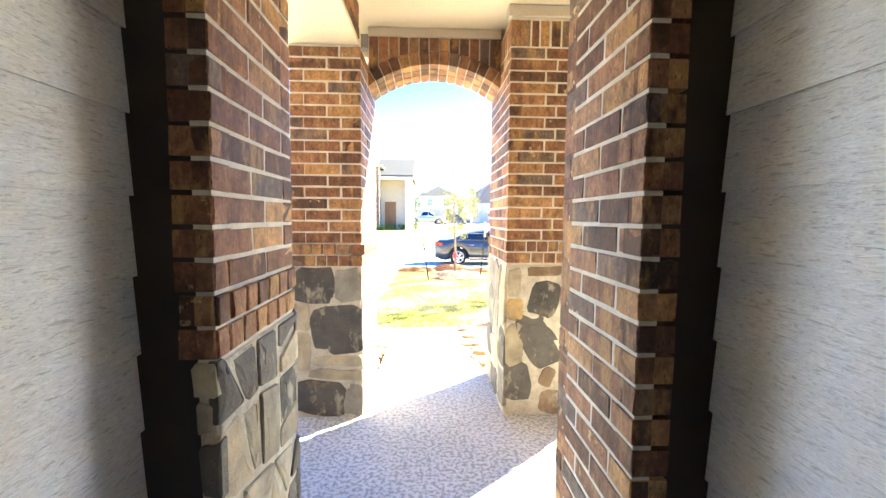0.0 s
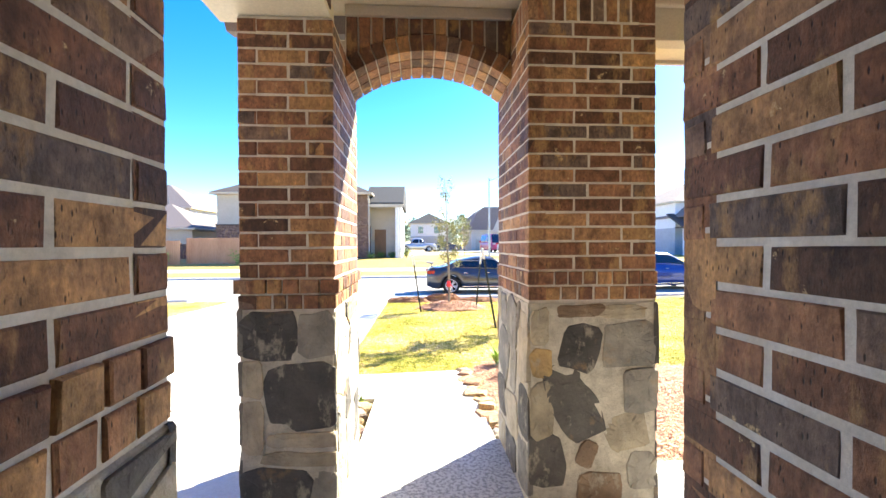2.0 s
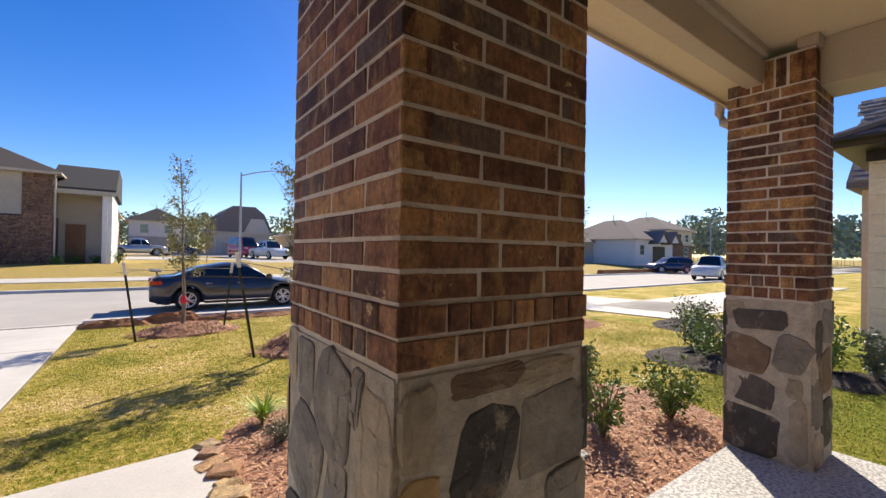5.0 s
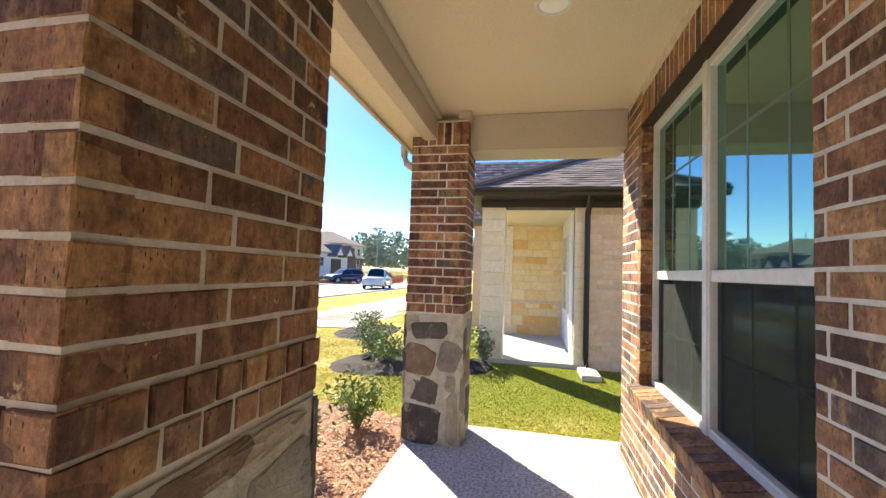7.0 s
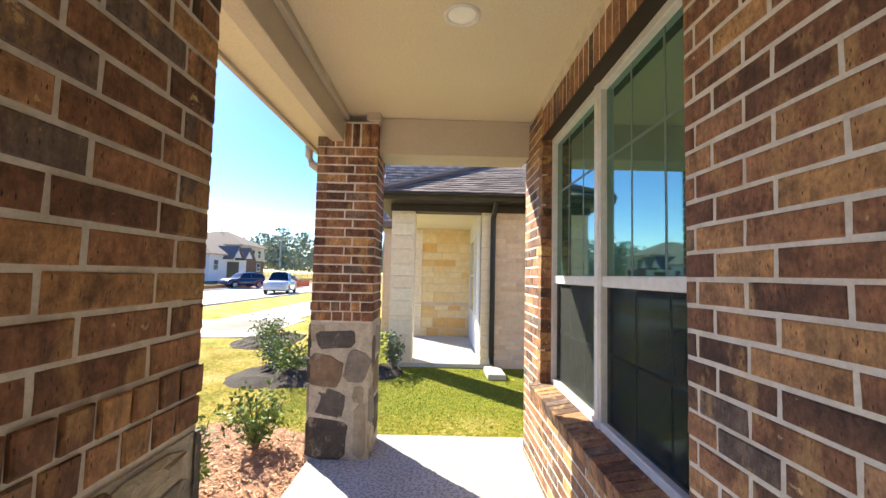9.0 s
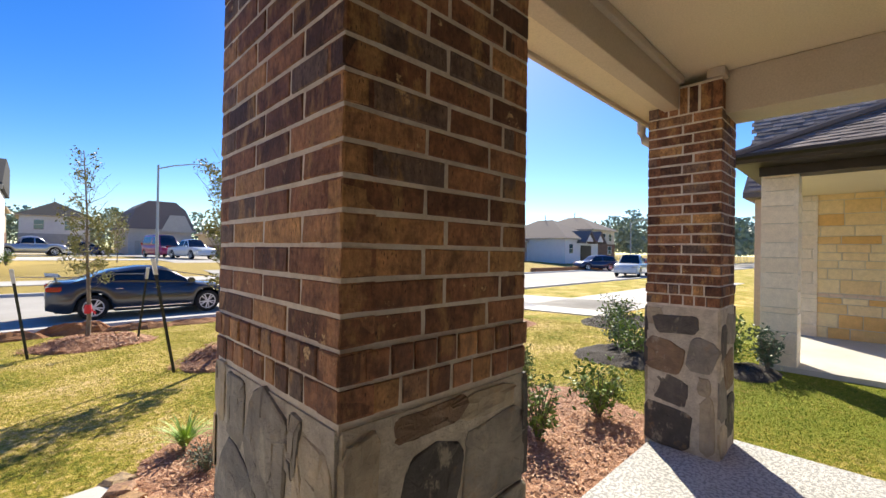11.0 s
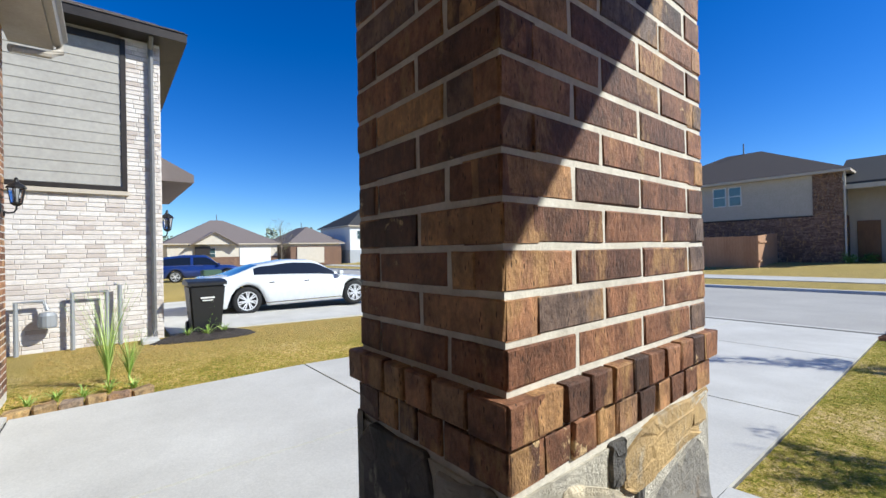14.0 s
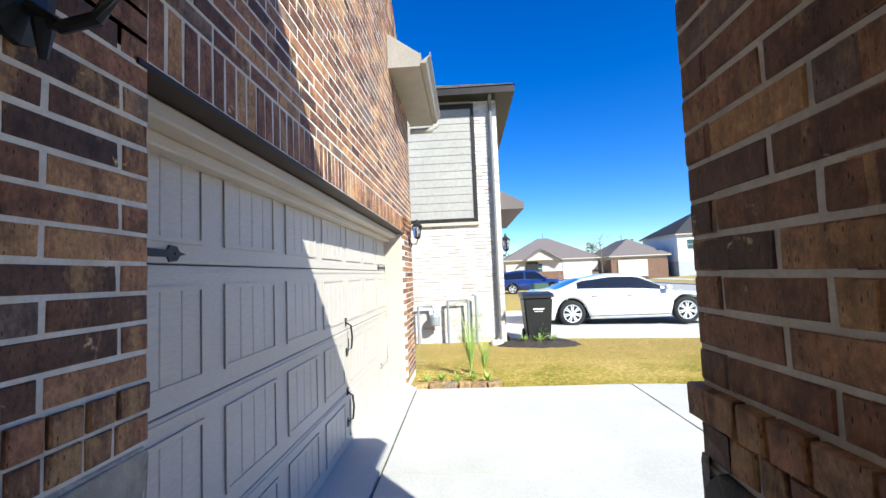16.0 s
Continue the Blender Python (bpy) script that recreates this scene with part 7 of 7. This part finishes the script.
def car(label, at, turn, paint, kind="sedan", L=4.6, W=1.8, H=1.43, wheel_r=0.32, spokes=5, category="car", coarse=1):
    """A car with its nose along +x; at is the middle of its footprint on the road."""
    t = thing("car" if kind != "pickup" else "pickup_truck", label, category, at, "parked vehicles", turn=turn)
    hw = W / 2
    front, rear = L * 0.5 - L * 0.195, -L * 0.5 + L * 0.205
    if kind == "sedan":
        belt, deck = 0.64 * H, [(-L / 2, 0.56 * H), (-L / 2 + 0.12, 0.70 * H), (-L * 0.30, 0.725 * H), (L * 0.16, 0.67 * H), (L * 0.36, 0.60 * H), (L / 2 - 0.1, 0.48 * H), (L / 2, 0.38 * H)]
        roof = [(-L * 0.39, 0.71 * H), (-L * 0.21, 0.93 * H), (-L * 0.06, H), (L * 0.06, 0.985 * H), (L * 0.235, 0.66 * H)]
    elif kind == "suv":
        belt, deck = 0.58 * H, [(-L / 2, 0.50 * H), (-L / 2 + 0.06, 0.60 * H), (L * 0.2, 0.60 * H), (L * 0.38, 0.57 * H), (L / 2 - 0.1, 0.48 * H), (L / 2, 0.36 * H)]
        roof = [(-L * 0.49, 0.58 * H), (-L * 0.43, 0.93 * H), (-L * 0.2, H), (L * 0.05, 0.98 * H), (L * 0.24, 0.60 * H)]
    elif kind == "van":
        belt, deck = 0.52 * H, [(-L / 2, 0.45 * H), (-L / 2 + 0.05, 0.52 * H), (L * 0.34, 0.52 * H), (L * 0.44, 0.45 * H), (L / 2, 0.32 * H)]
        roof = [(-L * 0.495, 0.50 * H), (-L * 0.47, 0.98 * H), (-L * 0.1, H), (L * 0.22, 0.97 * H), (L * 0.40, 0.52 * H)]
    else:
        belt, deck = 0.60 * H, [(-L / 2, 0.55 * H), (-L / 2 + 0.05, 0.58 * H), (L * 0.16, 0.60 * H), (L * 0.36, 0.59 * H), (L / 2 - 0.08, 0.52 * H), (L / 2, 0.38 * H)]
        roof = [(-L * 0.14, 0.58 * H), (-L * 0.10, 0.95 * H), (0, H), (L * 0.1, 0.98 * H), (L * 0.22, 0.60 * H)]
    clear = 0.19 if kind == "sedan" else 0.26
    n = int(46 / coarse)
    xs = sorted(set([-L / 2 + L * k / n for k in range(n + 1)]))
    bm = bmesh.new()
    rings = []
    arch = wheel_r + 0.055
    for x in xs:
        f = abs(x) / (L / 2)
        w = hw * (1 - 0.16 * max(0, (f - 0.72) / 0.28) ** 2)
        top = interp(deck, x)
        zl = clear + (0.10 * max(0, (f - 0.85) / 0.15))
        for cx in (front, rear):
            if abs(x - cx) < arch:
                zl = max(zl, wheel_r + math.sqrt(arch * arch - (x - cx) ** 2))
        sh = top * 0.94
        half = [(w * 0.93, min(zl, sh - 0.03)), (w, min(zl + 0.05, sh - 0.02)), (w * 1.0, (min(zl + 0.05, sh - 0.02) + sh) / 2), (w * 0.97, sh), (w * 0.86, top), (w * 0.45, top + 0.018), (0, top + 0.025)]
        ring = [bm.verts.new((x, y, z)) for y, z in half] + [bm.verts.new((x, -y, z)) for y, z in half[-2::-1]]
        rings.append(ring)
    for r0, r1 in zip(rings, rings[1:]):
        for k in range(len(r0) - 1):
            bm.faces.new((r0[k], r1[k], r1[k + 1], r0[k + 1]))
    bm.faces.new(rings[0])
    bm.faces.new(rings[-1][::-1])
    bmesh.ops.recalc_face_normals(bm, faces=bm.faces[:])
    body = part("body", bm, paint, t, "", True)
    # greenhouse: glass between painted pillars
    panes, shell = bmesh.new(), bmesh.new()
    x0, x1 = roof[0][0], roof[-1][0]
    m = 24
    span = x1 - x0
    side0, side1 = (x0 + span * 0.20, x0 + span * 0.93) if kind == "sedan" else (x0 + span * 0.05, x0 + span * 0.95)
    post = x0 + span * 0.53
    rings = {}
    for bb in (panes, shell):
        rings[bb] = []
        for k in range(m + 1):
            x = x0 + span * k / m
            zr = interp(roof, x)
            zb = min(interp(deck, x), zr) - 0.02
            g = (zr - zb) / (H - belt)
            wb, wr = hw * 0.90, hw * (0.90 - 0.22 * min(1, g))
            half = [(wb, zb), (wb, zb + (zr - zb) * 0.10), (wr + 0.02, zb + (zr - zb) * 0.80), (wr * 0.92, zb + (zr - zb) * 0.95), (wr * 0.5, zr), (0, zr + 0.008)]
            rings[bb].append([bb.verts.new((x, y, z)) for y, z in half] + [bb.verts.new((x, -y, z)) for y, z in half[-2::-1]])
    for k in range(m):
        xm = x0 + span * (k + 0.5) / m
        for j in range(10):
            if j in (1, 8):
                clear_pane = side0 < xm < side1 and (kind == "sedan" or abs(xm - post) > span * 0.016)
            elif j in (0, 2, 7, 9):
                clear_pane = False
            else:
                clear_pane = xm < roof[1][0] - 0.02 * L or xm > roof[3][0]
            bb = panes if clear_pane else shell
            r0, r1 = rings[bb][k], rings[bb][k + 1]
            bb.faces.new((r0[j], r1[j], r1[j + 1], r0[j + 1]))
    for bb, nm, mt, lb in ((panes, "glazing", CARGLASS, "dark tinted windows"), (shell, "cabin_shell", paint, "")):
        bmesh.ops.delete(bb, geom=[v for v in bb.verts if not v.link_faces], context="VERTS")
        bmesh.ops.recalc_face_normals(bb, faces=bb.faces[:])
        part(nm, bb, mt, t, lb, True)
    for s in (-1, 1):
        # mirror, handles, sill line
        part("mirror", soft_box(roof[-1][0] - 0.22, roof[-1][0] - 0.06, *sorted((s * hw * 0.97, s * (hw + 0.13))), belt + 0.02, belt + 0.15, 0.03, 2), paint, t)
        for hx in ((0.02 * L, -0.17 * L) if kind != "pickup" else (0.02 * L,)):
            part("door_handle", soft_box(hx - 0.1, hx + 0.06, *sorted((s * hw * 0.965, s * (hw * 0.99 + 0.025))), belt - 0.10, belt - 0.075, 0.008), CHROME if kind == "sedan" else paint, t)
        part("sill_trim", soft_box(rear + arch + 0.04, front - arch - 0.04, *sorted((s * hw * 0.985, s * (hw + 0.008))), clear + 0.07, clear + 0.10, 0.006), CHROME if kind == "sedan" else BLACKMETAL, t)
        # lamps
        part("tail_lamp", soft_box(-L / 2 - 0.005, -L / 2 + 0.30, *sorted((s * hw * 0.52, s * hw * 0.955)), 0.55 * H, 0.64 * H, 0.02, 2), TAIL, t)
        part("head_lamp", soft_box(L / 2 - 0.34, L / 2 - 0.015, *sorted((s * hw * 0.50, s * hw * 0.90)), 0.42 * H, 0.49 * H, 0.02, 2), HEAD, t)
        for cx in (front, rear):
            bm = bmesh.new()
            prof = [(wheel_r * 0.58, -0.03), (wheel_r * 0.66, -0.10), (wheel_r * 0.9, -0.105), (wheel_r, -0.07), (wheel_r, 0.07), (wheel_r * 0.9, 0.105), (wheel_r * 0.66, 0.10), (wheel_r * 0.58, 0.03)]
            lathe(bm, prof, 26, "y", (cx, s * (hw - 0.115), wheel_r))
            wh = part("wheel", bm, TYRE, t, "", True)
            bm = bmesh.new()
            yy = s * (hw - 0.012)
            lathe(bm, [(wheel_r * 0.69, yy - s * 0.02), (wheel_r * 0.69, yy + s * 0.006), (wheel_r * 0.64, yy + s * 0.004), (wheel_r * 0.62, yy - s * 0.03)], 26, "y", (cx, 0, wheel_r), False)
            lathe(bm, [(0.001, yy + s * 0.006), (0.045, yy + s * 0.004), (0.05, yy - s * 0.02)], 14, "y", (cx, 0, wheel_r), False)
            for k in range(spokes * 2):
                a = math.pi * 2 * k / spokes / 2 + (0.12 if k % 2 else -0.12) * 5 / spokes
                c, sn = math.cos(a), math.sin(a)
                q = [bm.verts.new((cx + c * r - sn * w, yy + s * d, wheel_r + sn * r + c * w)) for r, w, d in ((0.02, -0.016, 0.004), (wheel_r * 0.63, -0.017, 0.008), (wheel_r * 0.63, 0.017, 0.008), (0.02, 0.016, 0.004))]
                bm.faces.new(q)
            part("rim", bm, RIM, wh, "spoked alloy rim")
            bm = bmesh.new()
            lathe(bm, [(0.001, s * (hw - 0.055)), (wheel_r * 0.64, s * (hw - 0.055))], 20, "y", (cx, 0, wheel_r), False)
            part("hub", bm, RIMDARK, wh)
    bm = bmesh.new()
    box(bm, -L * 0.46, L * 0.46, -hw * 0.86, hw * 0.86, clear + 0.02, clear + 0.30)
    part("underbody", bm, RIMDARK, t)
    bm = bmesh.new()
    box(bm, -L / 2 - 0.012, -L / 2 + 0.02, -0.26, 0.26, 0.40 * H, 0.48 * H)
    part("number_plate", bm, WHITE, t, "blank pale number plate")
    if kind == "pickup":
        bm = bmesh.new()
        box(bm, -L * 0.47, -L * 0.15, -hw * 0.78, hw * 0.78, 0.57 * H, 0.605 * H)
        part("bed", bm, RIMDARK, t)
    return t


WHITECAR = plain("white car paint", (0.66, 0.68, 0.68), 0.25, 0.0, 0.9)
GREYCAR = plain("dark grey metallic paint", (0.06, 0.065, 0.075), 0.3, 0.6, 0.9)
BLUECAR = plain("blue metallic paint", (0.02, 0.05, 0.22), 0.3, 0.4, 0.9)
NAVYCAR = plain("navy metallic paint", (0.02, 0.03, 0.08), 0.3, 0.4, 0.9)
MAGENTA = plain("magenta van paint", (0.42, 0.03, 0.12), 0.3, 0.0, 0.8)
SILVER = plain("silver car paint", (0.50, 0.52, 0.54), 0.3, 0.6, 0.8)
REDCAR = plain("red car paint", (0.45, 0.03, 0.03), 0.3, 0.0, 0.8)


def parked(x, y):
    return (x, y, gz(x, y) + 0.032)


car("white luxury sedan with dark glass parked in the next driveway", parked(-12.78, 6.85), 90, WHITECAR, "sedan", 5.15, 1.9, 1.42, 0.36, 7)
grey = car("dark grey compact sedan parked along the kerb", parked(2.33, 16.42), 0, GREYCAR, "sedan", 4.25, 1.72, 1.33, 0.31, 5)
bm = bmesh.new()
tube(bm, [(-1.92, -0.56, 0.93), (-1.97, -0.56, 1.09)], 0.015, 5)
tube(bm, [(-1.92, 0.56, 0.93), (-1.97, 0.56, 1.09)], 0.015, 5)
prism(bm, [(-2.14, 1.10), (-1.86, 1.08), (-1.86, 1.095), (-2.14, 1.12)], "y", -0.72, 0.72)
part("spoiler", bm, GREYCAR, grey, "low boot spoiler")
car("blue compact car parked along the kerb", parked(9.25, 16.9), 0, BLUECAR, "sedan", 4.4, 1.75, 1.45, 0.32, 5)
car("blue sport utility car in a driveway along the street", (-30.5, 7.2, gz(0, 7.2) + 0.02), 80, BLUECAR, "suv", 4.6, 1.85, 1.68, 0.36, 5, coarse=2)
car("magenta van parked in the side street", (9.3, 52.5, 0.41), -80, MAGENTA, "van", 5.2, 2.0, 2.3, 0.36, 5, "van", coarse=2)
car("white pickup truck parked in the side street", (10.7, 47.2, 0.38), -75, WHITECAR, "pickup", 5.4, 1.95, 1.85, 0.40, 6, "truck", coarse=2)
car("silver pickup truck in a far driveway", (-0.3, 57.5, 0.46), 10, SILVER, "pickup", 5.4, 1.95, 1.85, 0.40, 6, "truck", coarse=2)
car("dark sedan in a far driveway", (3.8, 60.0, 0.46), 10, NAVYCAR, "sedan", 4.6, 1.8, 1.42, 0.32, 5, coarse=2)
car("white pickup truck parked far along the street", (36.3, 16.1, gz(0, 16.1) + 0.035), 190, WHITECAR, "pickup", 5.4, 1.95, 1.85, 0.40, 6, "truck", coarse=2)
car("navy sport utility car in a driveway far along the street", (45.1, 23.6, gz(0, 23.6) + 0.05), 150, NAVYCAR, "suv", 4.7, 1.85, 1.7, 0.36, 5, coarse=2)
car("red car far along the street", (50.0, 20.5, gz(0, 20.5) + 0.035), 190, REDCAR, "sedan", 4.5, 1.8, 1.45, 0.32, 5, coarse=2)
car("white car in the side street", (14.6, 44.0, 0.37), -70, WHITECAR, "suv", 4.6, 1.85, 1.65, 0.36, 5, coarse=2)

# dark bank across the street to the east and orange netting
t = tagged(part("soil_bank_far", soft_box(34, 58, 24.2, 24.8, -0.5, 0.0, 0.1, 2), SOIL), "low dark soil bank along the far kerb", "bank", "", "structure")
t = thing("safety_netting", "orange plastic safety netting on posts", "netting", (48.0, 19.5, gz(0, 19.5)))
bm = bmesh.new()
prism(bm, [(-2.5, 0.1), (7.0, 0.1), (7.0, 0.9), (4, 0.8), (1, 0.95), (-2.5, 0.85)], "y", -0.01, 0.01)
part("net", bm, plain("orange netting", (0.8, 0.12, 0.03), 0.7), t)

# more trees
sapling((4.2, 39.0, 0.3), 3.6, 0.8, "young leafy tree across the street", 180, 900, 0.1, 0.14, 0.25)
sapling((-42.9, 16.2, -0.45 + 0.1), 5.0, 1.6, "bare winter tree far along the street", 181, 250, 0.3, 0.12, 0.25, LEAF_OAK, 0.06)
sapling((14.0, 12.4, gz(0, 12.4)), 4.2, 0.8, "young oak near the street", 182, 900, 0.3, 0.08)


def woods(name, x0, x1, y0, y1, n, hmin, hmax, seed, label):
    rng = random.Random(seed)
    vs, fs = [], []
    for _ in range(n):
        x, y, h = rng.uniform(x0, x1), rng.uniform(y0, y1), rng.uniform(hmin, hmax)
        r = h * rng.uniform(0.18, 0.3)
        for _ in range(240):
            u, v = rng.gauss(0, 0.5), rng.gauss(0, 0.5)
            z = h * (0.25 + 0.75 * rng.random() ** 0.8)
            k = 1.1 - 0.6 * abs(z / h - 0.5)
            p = Vector((x + u * r * k, y + v * r * k, z))
            d = Vector((rng.gauss(0, 1), rng.gauss(0, 1), rng.gauss(0, 1))).normalized()
            e = d.orthogonal().normalized()
            f = d.cross(e)
            s = rng.uniform(0.16, 0.5)
            b = len(vs)
            vs += [p + e * s, p + f * s * 0.8, p - e * s * 0.9, p - f * s]
            fs.append((b, b + 1, b + 2, b + 3))
        b = len(vs)
        vs += [(x - 0.15, y, 0), (x + 0.15, y, 0), (x, y, h * 0.8)]
        fs.append((b, b + 1, b + 2))
    me = bpy.data.meshes.new(name)
    me.from_pydata(vs, [], fs)
    me.materials.append(LEAF_WOOD_HAZE)
    return tagged(new(name, me), label, "woods", "", "stuff")


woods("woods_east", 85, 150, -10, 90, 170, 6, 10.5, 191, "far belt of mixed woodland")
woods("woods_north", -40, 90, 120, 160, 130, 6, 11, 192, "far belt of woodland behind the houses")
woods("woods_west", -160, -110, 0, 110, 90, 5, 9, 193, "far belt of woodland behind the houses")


# ---- bricks of the house walls ----
TURN = DEPTH + JOINT_W
# passage pier: east face (over stone), south end, north face
PIER_W, PIER_D = PIER_X + 1.14, 1.585 - PIER_Y
base = part("stone_base", soft_box(-0.618, PIER_X + 0.004, PIER_Y - 0.004, 1.589, -0.15, 1.05, 0.01, 1), STONE_MORTAR, wall_garage, "buff mortar between grey fieldstones")
fieldstones(base, (PIER_X + 0.004, PIER_Y), (0, 1), PIER_D, 0.0, 1.045, None, 20, 0.02, seed=81)
fieldstones(base, (PIER_X, 1.589), (-1, 0), PIER_W, 0.0, 1.045, None, 11, seed=82)
fieldstones(base, (-0.618, PIER_Y - 0.004), (1, 0), PIER_X + 0.618, 0.0, 1.045, None, 5, seed=83)
part("stone_base", soft_box(-1.136, -0.63, 1.30, 1.589, -0.15, 1.05, 0.01, 1), STONE_MORTAR, wall_garage, "buff mortar between grey fieldstones")
z = 1.056
PIER_FACES = (((PIER_X, PIER_Y), (0, 1), PIER_D), ((PIER_X, 1.585), (-1, 0), PIER_W), ((-0.618, PIER_Y), (1, 0), PIER_X + 0.618))
for k in range(2):
    for o, u, ln in PIER_FACES:
        for s, w in bond_row(ln, [0.08 * e + 0.06 for e in range(8)]):
            lay(wall_garage, o, u, s, w, z + k * SMALL_H, SMALL_H - JOINT_W, 0.004 + 0.006 * k)
z += 2 * SMALL_H
k = 0
while z < CEIL_Z - 0.02:
    for o, u, ln in PIER_FACES:
        even, odd = ([0.062, 0.307], [0.209, 0.455]) if u == (0, 1) else ([0.05, 0.29], [0.204, 0.474])
        for s, w in bond_row(ln, odd if k % 2 else even):
            lay(wall_garage, o, u, s, w, z, COURSE - JOINT_W)
    z += COURSE
    k += 1
# inner brick face over the side opening
for k, zz in enumerate((2.53, 2.605, 2.68)):
    for s, w in cut_row(0.1 * (k % 2), 1.3, STRETCH):
        lay(wall_garage, (-0.545, 1.60), (0, 1), s, w, zz, COURSE - JOINT_W)
# soldier course over the garage door
for s, w in cut_row(0, 4.67, 0.0635):
    lay(wall_garage, (-1.14, 1.585), (-1, 0), s, w, 2.065, 0.205)
# far courses of the garage front, and the wall over the door
rows = []
z, k = 0.0, 0
while z < 2.27:
    for s, w in cut_row(0.1 * (k % 2), 0.88, STRETCH):
        rows.append((s + 4.66 + PIER_W, w, z, COURSE - JOINT_W))
    z += COURSE
    k += 1
z = 2.281
while z < 6.3:
    end = 6.12
    start = 0.0
    if z > 4.2:
        end = 6.12 - (z - 4.2) * 3.08 / 2.4
    if z > 4.6:
        start = (z - 4.6) * 3.04 / 2.0
    for s, w in cut_row(start + 0.1 * (k % 2), end, STRETCH):
        rows.append((s, w, z, COURSE - JOINT_W))
    z += COURSE
    k += 1
lay_joined(wall_garage, (PIER_X, 1.585), (-1, 0), rows, BRICK_FAR)
# passage east face and the window wall
z, k = -0.0406, 0
while z < CEIL_Z - 0.03:
    # west-facing side of the pier
    for s, w in bond_row(1.585 - EAST_Y, [0.066, 0.31, 0.50] if k % 2 else [0.19, 0.435]):
        lay(wall_window, (EAST_X, 1.585), (0, -1), s, w, z - 0.022, COURSE - JOINT_W)
    # end of the pier towards the entry
    for s, w in bond_row(0.045, []):
        lay(wall_window, (EAST_X, EAST_Y), (1, 0), s, w, z - 0.022, COURSE - JOINT_W)
    h = COURSE - JOINT_W
    spans = [(EAST_X, WALL_E)]
    if z + COURSE > WZ0 - 0.09 and z < WZ1 + 0.205:
        spans = [(EAST_X, WX0), (WX1, WALL_E)]
    for xa, xb in spans:
        if xa < 1 and xb < 2:
            joints = [0.05, 0.245, 0.50, 0.755] if k % 2 else [0.13, 0.335, 0.59]
        else:
            joints = [(0.066 if k % 2 else STRETCH * 0.75) + STRETCH * e for e in range(14)]
        for s, w in bond_row(xb - xa, joints):
            lay(wall_window, (xb, 1.585), (-1, 0), s, w, z, h)
    z += COURSE
    k += 1
# soldiers over the window, rowlock sill, jambs
for s, w in cut_row(0, WX1 - WX0, 0.0635):
    lay(wall_window, (WX1, 1.585), (-1, 0), s, w, WZ1 + 0.005, 0.205)
for s, w in cut_row(0, WX1 - WX0 + 0.1, 0.066):
    me, key = brick_mesh(w, 0.09, 0.18)
    ob = new("brick", me)
    ob.matrix_world = pose(WX1 + 0.05 - s, 1.64, WZ0 - 0.10, 10, 0, 180)
    ob.parent = wall_window
for x, u in ((WX1, (0, -1)), (WX0, (0, 1))):
    z = WZ0
    while z < WZ1 - 0.02:
        lay(wall_window, (x, 1.585 if u == (0, -1) else 1.47), u, 0.0 if u == (0, -1) else 0.01, 0.10, z, COURSE - JOINT_W, -0.001)
        z += COURSE
